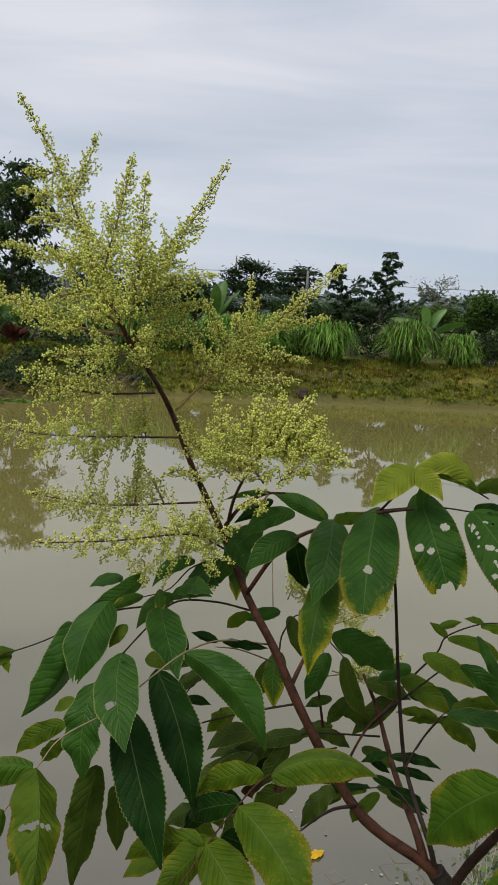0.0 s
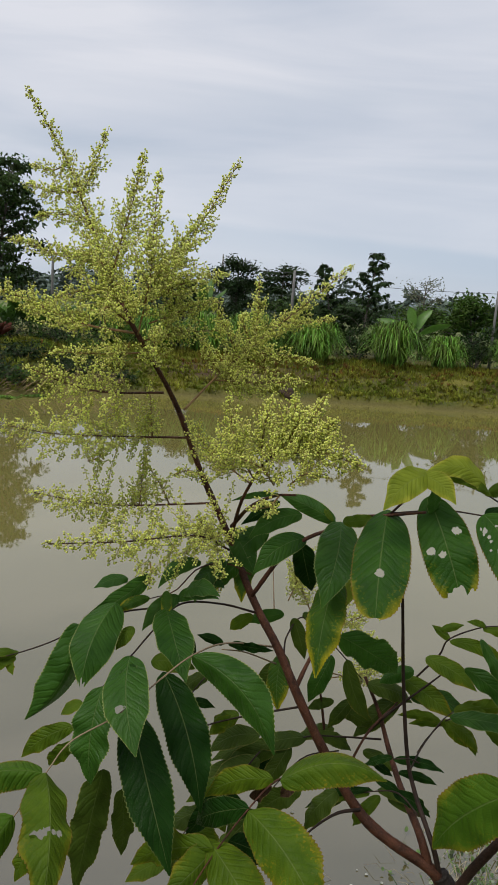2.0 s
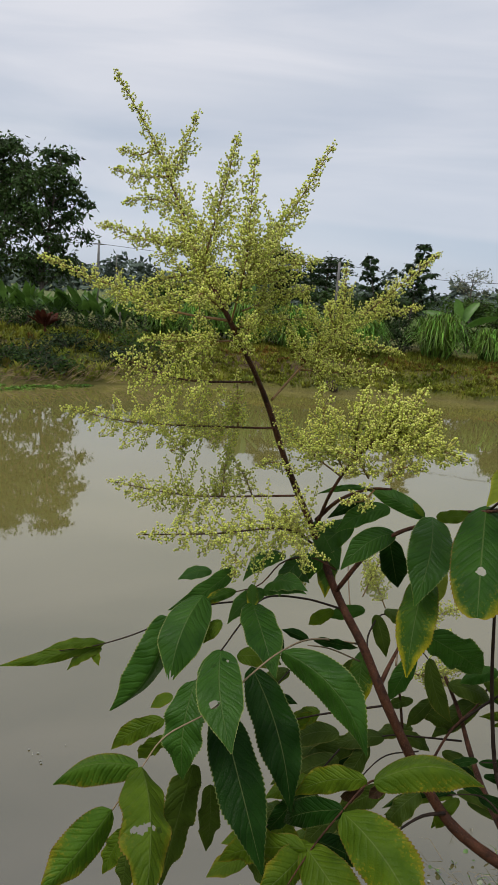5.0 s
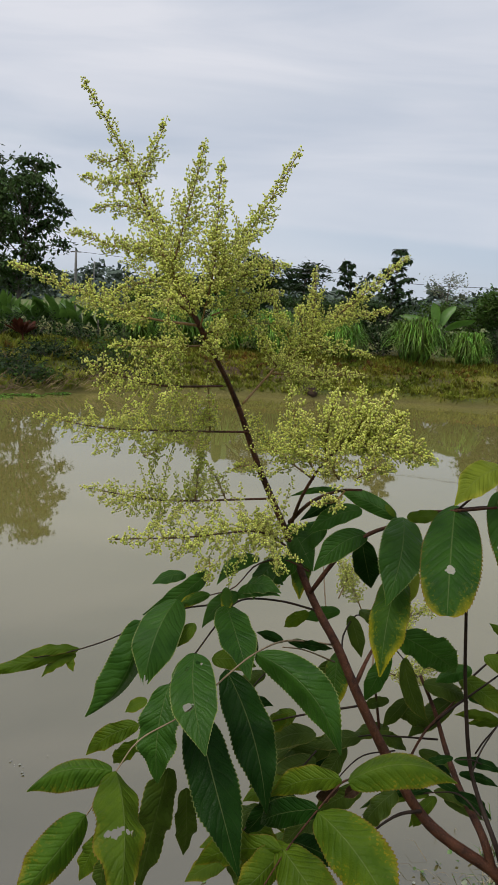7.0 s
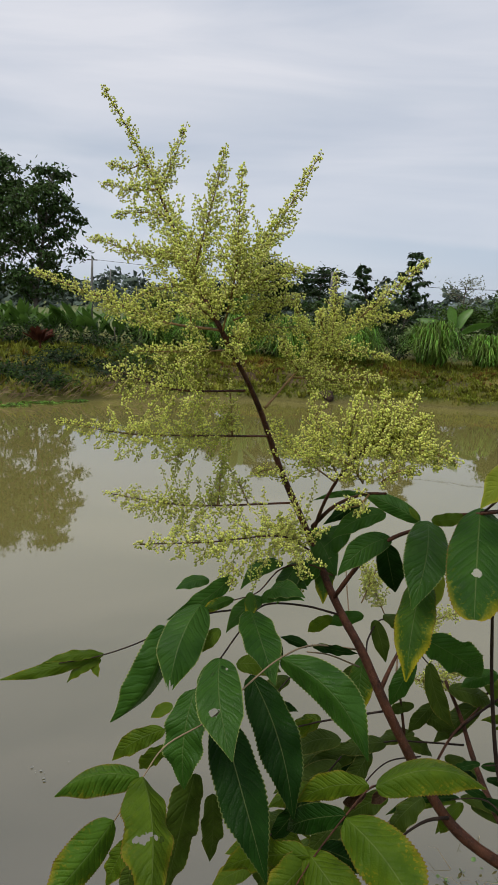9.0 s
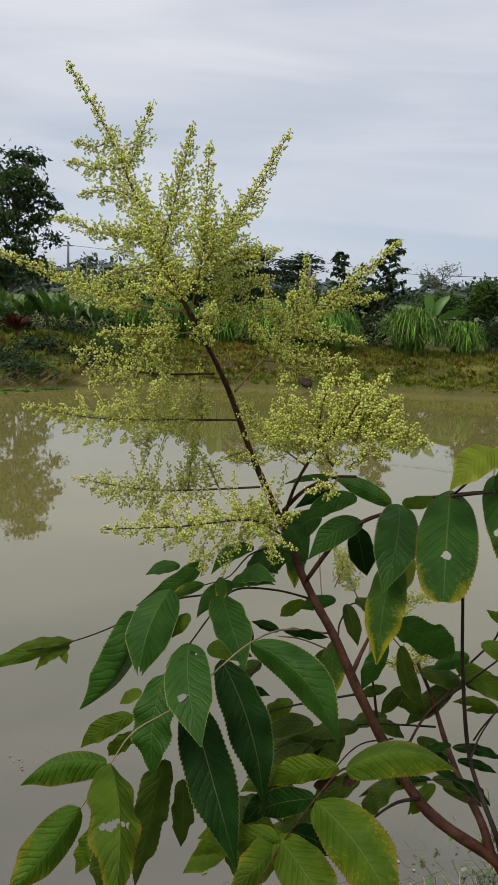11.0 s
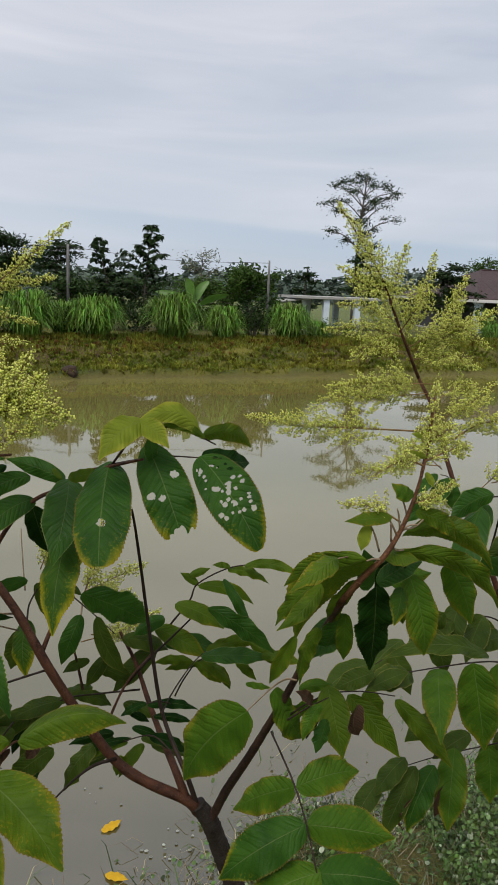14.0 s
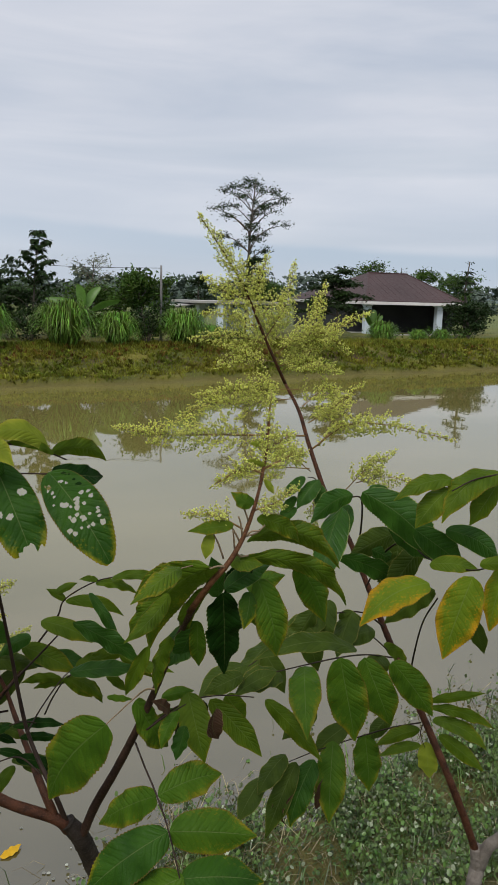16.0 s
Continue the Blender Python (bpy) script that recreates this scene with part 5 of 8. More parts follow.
leaflet(leaf, (0.020, 1.200, 3.008), (-0.022, 1.160, 2.970), 0.024, (0.34, -0.81, 0.48), LEAF_G, seed=35, bend=0.06, bow=0.05, fold=-0.14)
leaflet(leaf, (0.073, 1.260, 3.046), (0.038, 1.220, 2.992), 0.030, (-0.11, -0.76, 0.64), LEAF_G, seed=36, bend=0.05, bow=0.08, fold=-0.25)
leaflet(leaf, (0.100, 1.280, 3.042), (0.056, 1.260, 2.995), 0.029, (0.36, -0.93, 0.06), LEAF_G, seed=37, bend=0.06, bow=0.12, fold=-0.48)
leaflet(leaf, (-0.014, 1.160, 3.018), (-0.055, 1.130, 3.004), 0.015, (0.40, -0.78, 0.48), LEAF_Z, seed=38, bow=0.11, fold=-0.42)
leaflet(leaf, (-0.025, 1.120, 2.993), (-0.042, 1.100, 2.968), 0.018, (0.02, -0.79, 0.62), LEAF_O, seed=39, bow=0.12, fold=-0.12)
leaflet(leaf, (0.004, 1.180, 3.022), (0.010, 1.160, 2.991), 0.016, (-0.19, -0.84, 0.51), LEAF_Z, seed=40, bow=0.04, fold=-0.24)
leaflet(leaf, (0.049, 1.240, 3.029), (0.077, 1.240, 3.010), 0.016, (0.34, -0.78, 0.52), LEAF_G, seed=41, bow=0.11, fold=-0.32)
leaf = compound_leaf(shrub, [(0.115, 1.268, 2.992), (0.151, 1.250, 3.057), (0.189, 1.235, 3.098), (0.238, 1.250, 3.115), (0.258, 1.190, 3.147), (0.284, 1.156, 3.161), (0.326, 1.120, 3.179)], 0.00336, 0.00160, STEM)
leaflet(leaf, (0.232, 1.240, 3.124), (0.213, 1.150, 3.031), 0.057, (-0.03, -0.72, 0.70), LEAF_G, seed=42, bend=-0.05, bow=0.13, fold=0.01)
leaflet(leaf, (0.286, 1.167, 3.166), (0.272, 1.053, 3.066), 0.071, (-0.22, -0.63, 0.74), LEAF_Y, seed=43, bend=0.0, blunt=1, holes=((0.66, -0.02, 0.005),), bow=0.08, fold=-0.21)
leaflet(leaf, (0.231, 1.220, 3.052), (0.213, 1.140, 2.939), 0.051, (-0.28, -0.76, 0.59), LEAF_Z, seed=44, bow=0.08, fold=-0.33)
leaflet(leaf, (0.256, 1.250, 3.052), (0.245, 1.220, 3.003), 0.023, (0.01, -0.86, 0.52), LEAF_L, seed=45, bow=0.04, fold=-0.27)
leaflet(leaf, (0.247, 1.300, 2.931), (0.346, 1.350, 2.855), 0.057, (0.21, -0.92, -0.34), LEAF_G, seed=46, bend=-0.06, bow=0.13, fold=-0.12)
leaflet(leaf, (0.226, 1.270, 3.114), (0.142, 1.300, 3.139), 0.026, (-0.24, -0.92, 0.31), LEAF_G, seed=47, bow=0.06, fold=-0.45)
leaflet(leaf, (0.178, 1.270, 3.121), (0.105, 1.250, 3.083), 0.029, (0.19, -0.97, 0.14), LEAF_G, seed=48, bend=0.08, bow=0.11, fold=0.02)
leaflet(leaf, (0.186, 1.240, 3.096), (0.118, 1.200, 3.049), 0.035, (0.27, -0.89, 0.37), LEAF_G, seed=49, bend=0.1, bow=0.11, fold=-0.04)
leaflet(leaf, (0.180, 1.260, 3.082), (0.201, 1.280, 3.004), 0.037, (-0.09, -0.96, -0.27), LEAF_D, seed=50, bow=0.1, fold=-0.04)
leaflet(leaf, (0.145, 1.280, 3.134), (0.093, 1.250, 3.103), 0.018, (0.33, -0.89, 0.31), LEAF_D, seed=51, bow=0.1, fold=-0.33)
leaflet(leaf, (0.143, 1.280, 3.144), (0.075, 1.260, 3.133), 0.009, (0.23, -0.93, 0.27), LEAF_G, seed=52, bow=0.11, fold=-0.09)
leaflet(leaf, (0.232, 1.200, 3.136), (0.280, 1.170, 3.155), 0.017, (-0.59, -0.75, 0.31), LEAF_O, seed=53, bend=0.1, bow=0.12, fold=-0.11)
leaflet(leaf, (0.129, 1.302, 3.087), (0.075, 1.278, 3.035), 0.037, (0.01, -0.92, 0.40), LEAF_G, seed=54, bow=0.03, fold=-0.17)
leaflet(leaf, (0.074, 1.303, 3.081), (0.116, 1.277, 3.021), 0.036, (0.18, -0.85, 0.50), LEAF_G, seed=55, bow=0.1, fold=-0.22)
leaflet(leaf, (0.102, 1.310, 3.032), (0.100, 1.270, 2.979), 0.029, (-0.27, -0.76, 0.59), LEAF_Z, seed=56, bow=0.09, fold=-0.02)
leaflet(leaf, (0.222, 1.250, 3.121), (0.208, 1.270, 3.132), 0.008, (-0.57, -0.66, 0.49), LEAF_O, seed=57, bow=0.09, fold=-0.06)
leaf = compound_leaf(shrub, [(0.284, 1.156, 3.163), (0.323, 1.150, 3.172), (0.362, 1.150, 3.176), (0.399, 1.140, 3.176)], 0.00160, 0.00096, BLACK_STEM)
leaflet(leaf, (0.333, 1.158, 3.190), (0.375, 1.092, 3.080), 0.063, (-0.19, -0.87, 0.45), LEAF_Y, seed=58, blunt=1, cut=0.87, holes=((0.38, -0.55, 0.005), (0.50, 0.62, 0.005), (0.56, 0.25, 0.004)), bow=0.07, fold=0.01)
leaflet(leaf, (0.399, 1.140, 3.178), (0.463, 1.050, 3.082), 0.065, (-0.30, -0.79, 0.54), LEAF_Y, seed=59, blunt=0.6, holes=HOLES, bow=0.1, fold=0.09)
leaflet(leaf, (0.339, 1.143, 3.171), (0.332, 1.127, 3.210), 0.020, (0.50, -0.83, -0.26), LEAF_G, seed=60, bow=0.08, fold=-0.18)
leaflet(leaf, (0.404, 1.160, 3.175), (0.476, 1.200, 3.155), 0.030, (0.53, -0.75, 0.40), LEAF_D, seed=61, bend=0.12, bow=0.11, fold=0.06)
leaf = compound_leaf(shrub, [(0.288, 1.156, 3.163), (0.305, 1.130, 3.194), (0.319, 1.120, 3.217), (0.358, 1.140, 3.216), (0.398, 1.160, 3.201), (0.425, 1.180, 3.185)], 0.00160, 0.00096, BLACK_STEM)
leaflet(leaf, (0.328, 1.123, 3.226), (0.272, 1.087, 3.185), 0.037, (0.22, -0.85, 0.47), LEAF_L, seed=62, bend=0.06, bow=0.1, fold=-0.07)
leaflet(leaf, (0.313, 1.122, 3.224), (0.356, 1.098, 3.197), 0.026, (-0.32, -0.91, 0.28), LEAF_L, seed=63, bend=-0.08, bow=0.05, fold=-0.03)
leaflet(leaf, (0.402, 1.150, 3.205), (0.317, 1.120, 3.225), 0.028, (0.37, -0.89, 0.27), LEAF_L, seed=64, bend=0.17, bow=0.1, fold=-0.25)
leaflet(leaf, (0.407, 1.150, 3.200), (0.340, 1.140, 3.216), 0.012, (0.20, -0.95, 0.25), LEAF_O, seed=65, bend=0.04, bow=0.11, fold=-0.12)
leaflet(leaf, (0.403, 1.160, 3.200), (0.488, 1.250, 3.165), 0.026, (0.65, -0.71, -0.25), LEAF_O, seed=66, bend=-0.08, bow=0.03, fold=-0.4)
leaf = compound_leaf(shrub, [(0.200, 1.100, 2.816), (0.174, 1.030, 2.860), (0.145, 0.990, 2.846), (0.113, 0.970, 2.803), (0.084, 0.930, 2.767)], 0.00144, 0.00080, STEM)
leaflet(leaf, (0.179, 1.030, 2.861), (0.306, 1.050, 2.863), 0.053, (0.12, -0.82, 0.57), LEAF_S, seed=67, bend=-0.09, tuck=-60, bow=0.1, fold=-0.37)
leaflet(leaf, (0.146, 0.985, 2.849), (0.236, 0.900, 2.790), 0.063, (-0.26, -0.72, 0.65), LEAF_S, seed=68, bend=-0.04, bow=0.09, fold=-0.47)
leaflet(leaf, (0.107, 0.979, 2.806), (0.178, 0.891, 2.780), 0.054, (-0.28, -0.47, 0.83), LEAF_O, seed=69, bow=0.05, fold=-0.47)
leaflet(leaf, (0.111, 0.970, 2.808), (0.007, 1.020, 2.731), 0.035, (-0.47, -0.88, 0.06), LEAF_O, seed=70, bend=0.05, bow=0.06, fold=-0.39)
leaflet(leaf, (0.171, 1.020, 2.869), (0.089, 1.050, 2.813), 0.032, (-0.39, -0.92, 0.09), LEAF_O, seed=71, bend=0.08, bow=0.03, fold=-0.22)
leaflet(leaf, (0.147, 0.990, 2.849), (0.080, 1.050, 2.775), 0.033, (-0.70, -0.72, 0.06), LEAF_D, seed=72, bow=0.09, fold=-0.15)
leaflet(leaf, (0.169, 1.040, 2.847), (0.159, 1.050, 2.814), 0.016, (-0.14, -0.96, -0.24), LEAF_B, seed=73, bend=0.3, fold=0.8, bow=0.12)
leaflet(leaf, (0.201, 1.100, 2.815), (0.181, 1.100, 2.791), 0.015, (-0.27, -0.93, 0.23), LEAF_B, seed=74, fold=0.7, bow=0.06)
leaflet(leaf, (0.116, 0.990, 2.800), (0.061, 0.940, 2.761), 0.039, (0.39, -0.79, 0.47), LEAF_O, seed=75, bow=0.11, fold=-0.28)
leaflet(leaf, (0.111, 1.000, 2.777), (0.059, 1.020, 2.730), 0.029, (-0.31, -0.95, -0.06), LEAF_O, seed=76, bow=0.09, fold=-0.44)
leaflet(leaf, (0.122, 1.050, 2.758), (0.182, 1.100, 2.696), 0.034, (0.73, -0.66, 0.17), LEAF_D, seed=77, bow=0.06, fold=-0.15)
leaf = compound_leaf(shrub, [(0.202, 1.260, 2.831), (0.138, 1.250, 2.817), (0.094, 1.250, 2.802), (0.062, 1.240, 2.794)], 0.00176, 0.00112, BLACK_STEM)
leaflet(leaf, (0.109, 1.270, 2.802), (0.065, 1.280, 2.755), 0.029, (-0.61, -0.66, 0.43), LEAF_O, seed=78, bow=0.11, fold=-0.25)
leaf = compound_leaf(shrub, [(0.341, 1.400, 2.710), (0.270, 1.380, 2.718), (0.215, 1.360, 2.723), (0.145, 1.340, 2.700), (0.094, 1.320, 2.666)], 0.00176, 0.00080, BLACK_STEM)
leaflet(leaf, (0.215, 1.360, 2.722), (0.131, 1.340, 2.703), 0.030, (-0.02, -0.64, 0.77), LEAF_H, seed=79, bow=0.09, fold=-0.28)
leaflet(leaf, (0.179, 1.360, 2.712), (0.075, 1.320, 2.661), 0.038, (0.22, -0.93, 0.28), LEAF_H, seed=80, bow=0.09, fold=-0.16)
leaflet(leaf, (0.148, 1.351, 2.699), (0.066, 1.329, 2.680), 0.031, (-0.06, -0.53, 0.85), LEAF_H, seed=81, bow=0.13, fold=-0.13)
leaflet(leaf, (0.110, 1.330, 2.682), (0.044, 1.300, 2.647), 0.030, (0.15, -0.87, 0.47), LEAF_H, seed=82, bow=0.12, fold=-0.5)
leaflet(leaf, (0.190, 1.351, 2.712), (0.148, 1.319, 2.642), 0.031, (0.25, -0.93, 0.28), LEAF_H, seed=83, bow=0.09, fold=-0.13)
leaflet(leaf, (0.099, 1.200, 2.724), (0.048, 1.200, 2.639), 0.030, (0.02, -1.00, -0.01), LEAF_D, seed=84, bow=0.09, fold=0.03)
leaflet(leaf, (0.074, 1.200, 2.721), (0.106, 1.200, 2.653), 0.035, (0.40, -0.90, 0.19), LEAF_O, seed=85, bow=0.07, fold=-0.36)
leaflet(leaf, (0.234, 1.380, 2.718), (0.293, 1.400, 2.683), 0.023, (0.51, -0.73, 0.45), LEAF_H, seed=86, bow=0.13, fold=-0.27)
leaf = compound_leaf(shrub, [(0.168, 1.280, 2.898), (0.171, 1.320, 2.914), (0.196, 1.360, 2.928), (0.255, 1.380, 2.869), (0.298, 1.400, 2.815)], 0.00144, 0.00080, BLACK_STEM)
leaflet(leaf, (0.166, 1.302, 2.892), (0.167, 1.268, 2.814), 0.040, (-0.47, -0.81, 0.35), LEAF_Z, seed=87, bow=0.12, fold=-0.14)
leaflet(leaf, (0.244, 1.350, 2.874), (0.213, 1.350, 2.790), 0.031, (-0.02, -1.00, 0.01), LEAF_G, seed=88, bow=0.13, fold=-0.2)
leaflet(leaf, (0.268, 1.360, 2.865), (0.318, 1.380, 2.751), 0.029, (0.22, -0.97, -0.07), LEAF_H, seed=89, bend=0.1, bow=0.06, fold=0.09)
leaflet(leaf, (0.178, 1.340, 2.934), (0.201, 1.340, 2.867), 0.024, (0.10, -0.99, 0.03), LEAF_H, seed=90, bow=0.06, fold=-0.21)
leaflet(leaf, (0.163, 1.360, 2.931), (0.103, 1.360, 2.910), 0.023, (-0.00, -1.00, 0.01), LEAF_G, seed=91, bow=0.09, fold=-0.23)
leaflet(leaf, (0.114, 1.339, 2.933), (0.078, 1.361, 2.894), 0.021, (-0.35, -0.92, -0.18), LEAF_O, seed=92, bow=0.11, fold=-0.0)
leaflet(leaf, (0.192, 1.360, 2.935), (0.246, 1.360, 2.902), 0.023, (0.36, -0.70, 0.61), LEAF_H, seed=93, bow=0.08, fold=-0.34)
leaflet(leaf, (0.267, 1.400, 2.761), (0.333, 1.420, 2.717), 0.029, (0.20, -0.97, -0.14), LEAF_H, seed=94, bow=0.11, fold=-0.35)
leaflet(leaf, (0.257, 1.400, 2.770), (0.213, 1.400, 2.749), 0.018, (-0.11, -0.97, 0.23), LEAF_H, seed=95, bow=0.05, fold=0.09)
leaflet(leaf, (0.286, 1.400, 2.776), (0.251, 1.400, 2.720), 0.024, (-0.15, -0.98, 0.10), LEAF_H, seed=96, bow=0.09, fold=-0.22)
leaflet(leaf, (0.158, 1.320, 2.867), (0.137, 1.340, 2.792), 0.032, (-0.37, -0.92, -0.14), LEAF_H, seed=97, bow=0.09, fold=-0.05)
leaflet(leaf, (0.311, 1.417, 2.797), (0.392, 1.443, 2.759), 0.033, (0.48, -0.67, 0.57), LEAF_H, seed=98, bow=0.11, fold=-0.32)
leaflet(leaf, (0.370, 1.442, 2.767), (0.296, 1.418, 2.697), 0.037, (-0.19, -0.86, 0.48), LEAF_H, seed=99, bow=0.06, fold=-0.32)
leaf = compound_leaf(shrub, [(0.144, 1.300, 2.725), (0.098, 1.250, 2.685), (0.055, 1.200, 2.659), (0.031, 1.150, 2.640)], 0.00128, 0.00080, BLACK_STEM)
leaflet(leaf, (0.145, 1.300, 2.711), (0.071, 1.280, 2.670), 0.035, (-0.07, -0.84, 0.54), LEAF_H, seed=100, bow=0.08, fold=-0.28)
leaflet(leaf, (0.114, 1.270, 2.688), (0.041, 1.240, 2.665), 0.034, (0.02, -0.64, 0.77), LEAF_O, seed=101, bow=0.09, fold=-0.48)
leaflet(leaf, (0.098, 1.260, 2.678), (0.137, 1.250, 2.625), 0.024, (0.40, -0.80, 0.44), LEAF_D, seed=102, bow=0.08, fold=0.05)
leaflet(leaf, (0.080, 1.232, 2.664), (0.019, 1.198, 2.648), 0.034, (0.04, -0.48, 0.88), LEAF_H, seed=103, bow=0.08, fold=-0.49)
leaflet(leaf, (0.056, 1.223, 2.662), (0.096, 1.197, 2.602), 0.036, (-0.09, -0.93, 0.35), LEAF_O, seed=104, bow=0.07, fold=-0.15)
leaflet(leaf, (0.051, 1.182, 2.646), (-0.008, 1.158, 2.644), 0.030, (0.22, -0.58, 0.78), LEAF_O, seed=105, bow=0.09, fold=-0.21)
leaflet(leaf, (0.031, 1.164, 2.649), (0.071, 1.136, 2.598), 0.033, (-0.19, -0.92, 0.35), LEAF_H, seed=106, bow=0.07, fold=-0.26)
leaflet(leaf, (0.186, 1.254, 2.684), (0.150, 1.216, 2.636), 0.024, (-0.30, -0.63, 0.72), LEAF_D, seed=107, bow=0.05, fold=-0.32)
leaflet(leaf, (0.034, 1.141, 2.645), (-0.020, 1.119, 2.620), 0.030, (-0.13, -0.58, 0.80), LEAF_O, seed=108, bow=0.04, fold=0.0)
leaflet(leaf, (0.141, 1.150, 2.684), (0.202, 1.150, 2.685), 0.030, (-0.01, -0.89, 0.45), LEAF_H, seed=109, bow=0.07, fold=-0.33)
leaf = compound_leaf(shrub, [(0.068, 1.250, 2.881), (0.040, 1.220, 2.850), (0.029, 1.200, 2.807)], 0.00112, 0.00080, BLACK_STEM)
leaflet(leaf, (0.060, 1.250, 2.871), (0.018, 1.240, 2.836), 0.023, (-0.25, -0.81, 0.52), LEAF_H, seed=110, bow=0.12, fold=-0.41)
leaflet(leaf, (0.038, 1.220, 2.841), (0.077, 1.220, 2.836), 0.014, (0.07, -0.86, 0.51), LEAF_D, seed=111, bow=0.08, fold=-0.2)
leaflet(leaf, (0.032, 1.200, 2.825), (0.048, 1.200, 2.775), 0.022, (0.39, -0.91, 0.12), LEAF_H, seed=112, bow=0.05, fold=-0.15)
leaflet(leaf, (0.074, 1.250, 2.778), (0.098, 1.250, 2.810), 0.019, (-0.01, -1.00, 0.01), LEAF_O, seed=113, bow=0.04, fold=-0.36)
leaf = compound_leaf(shrub, [(0.270, 1.360, 2.705), (0.215, 1.330, 2.706), (0.173, 1.280, 2.685), (0.139, 1.220, 2.666)], 0.00128, 0.00072, BLACK_STEM)
leaflet(leaf, (0.142, 1.300, 2.753), (0.064, 1.300, 2.712), 0.035, (-0.34, -0.69, 0.64), LEAF_H, seed=114, bend=0.06, bow=0.11, fold=-0.1)
leaflet(leaf, (0.209, 1.200, 2.740), (0.147, 1.200, 2.689), 0.035, (-0.04, -1.00, 0.05), LEAF_H, seed=115, bend=0.06, bow=0.1, fold=0.09)
leaflet(leaf, (0.264, 1.250, 2.708), (0.220, 1.250, 2.634), 0.034, (-0.68, -0.61, 0.41), LEAF_H, seed=116, bow=0.1, fold=-0.47)
leaflet(leaf, (0.151, 1.200, 2.692), (0.105, 1.200, 2.626), 0.038, (-0.56, -0.73, 0.40), LEAF_H, seed=117, bow=0.05, fold=-0.11)
leaflet(leaf, (0.262, 1.400, 2.720), (0.198, 1.400, 2.688), 0.026, (-0.36, -0.57, 0.74), LEAF_H, seed=118, bend=0.05, bow=0.1, fold=-0.42)
leaflet(leaf, (0.313, 1.400, 2.686), (0.374, 1.400, 2.651), 0.022, (0.29, -0.81, 0.51), LEAF_H, seed=119, bow=0.12, fold=-0.41)
leaflet(leaf, (0.182, 1.270, 2.688), (0.154, 1.240, 2.625), 0.022, (-0.19, -0.85, 0.49), LEAF_D, seed=120, bow=0.07, fold=-0.4)
leaf = compound_leaf(shrub, [(0.337, 1.430, 2.720), (0.386, 1.450, 2.790), (0.428, 1.450, 2.846), (0.442, 1.450, 2.878), (0.494, 1.450, 2.905), (0.542, 1.440, 2.916)], 0.00192, 0.00096, BLACK_STEM)
leaflet(leaf, (0.444, 1.450, 2.876), (0.411, 1.450, 2.900), 0.014, (0.20, -0.94, 0.28), LEAF_O, seed=121, bow=0.03, fold=-0.44)
leaflet(leaf, (0.426, 1.450, 2.892), (0.464, 1.450, 2.906), 0.014, (-0.18, -0.86, 0.47), LEAF_O, seed=122, bow=0.04, fold=-0.47)
leaflet(leaf, (0.443, 1.450, 2.875), (0.544, 1.450, 2.835), 0.023, (0.09, -0.97, 0.22), LEAF_O, seed=123, bend=-0.08, bow=0.1, fold=0.03)
leaflet(leaf, (0.495, 1.450, 2.903), (0.570, 1.450, 2.874), 0.018, (0.22, -0.80, 0.55), LEAF_O, seed=124, bend=-0.06, bow=0.07, fold=-0.31)
leaflet(leaf, (0.500, 1.450, 2.907), (0.467, 1.450, 2.912), 0.011, (0.07, -0.91, 0.42), LEAF_O, seed=125, bow=0.08, fold=0.06)
leaflet(leaf, (0.522, 1.440, 2.913), (0.620, 1.400, 2.901), 0.018, (-0.28, -0.83, 0.48), LEAF_O, seed=126, bend=-0.08, bow=0.04, fold=-0.08)
leaflet(leaf, (0.398, 1.402, 2.863), (0.480, 1.378, 2.825), 0.033, (0.07, -0.77, 0.64), LEAF_O, seed=127, bow=0.09, fold=-0.2)
leaflet(leaf, (0.443, 1.320, 2.891), (0.549, 1.300, 2.816), 0.034, (-0.22, -0.97, -0.05), LEAF_G, seed=128, bend=-0.04, bow=0.09, fold=-0.13)
leaflet(leaf, (0.476, 1.380, 2.914), (0.522, 1.360, 2.826), 0.018, (0.11, -0.96, 0.27), LEAF_G, seed=129, bow=0.09, fold=-0.35)
leaflet(leaf, (0.381, 1.395, 2.841), (0.330, 1.425, 2.797), 0.027, (-0.66, -0.69, 0.32), LEAF_G, seed=130, bow=0.08, fold=-0.42)
leaflet(leaf, (0.367, 1.425, 2.812), (0.455, 1.395, 2.764), 0.037, (0.06, -0.80, 0.60), LEAF_O, seed=131, bow=0.07, fold=-0.06)
leaf = compound_leaf(shrub, [(0.399, 1.380, 2.705), (0.414, 1.380, 2.736), (0.440, 1.380, 2.769), (0.484, 1.360, 2.792), (0.556, 1.340, 2.792)], 0.00144, 0.00080, BLACK_STEM)
leaflet(leaf, (0.439, 1.360, 2.786), (0.559, 1.340, 2.785), 0.029, (-0.11, -0.69, 0.71), LEAF_G, seed=132, bend=0.06, bow=0.1, fold=-0.11)
leaflet(leaf, (0.442, 1.380, 2.767), (0.495, 1.380, 2.718), 0.024, (0.42, -0.79, 0.46), LEAF_O, seed=133, bow=0.1, fold=-0.45)
leaflet(leaf, (0.437, 1.380, 2.761), (0.383, 1.400, 2.744), 0.015, (-0.36, -0.93, 0.07), LEAF_O, seed=134, bow=0.09, fold=-0.36)
leaflet(leaf, (0.474, 1.400, 2.777), (0.551, 1.400, 2.797), 0.028, (-0.03, -0.99, 0.13), LEAF_O, seed=135, bow=0.08, fold=-0.31)
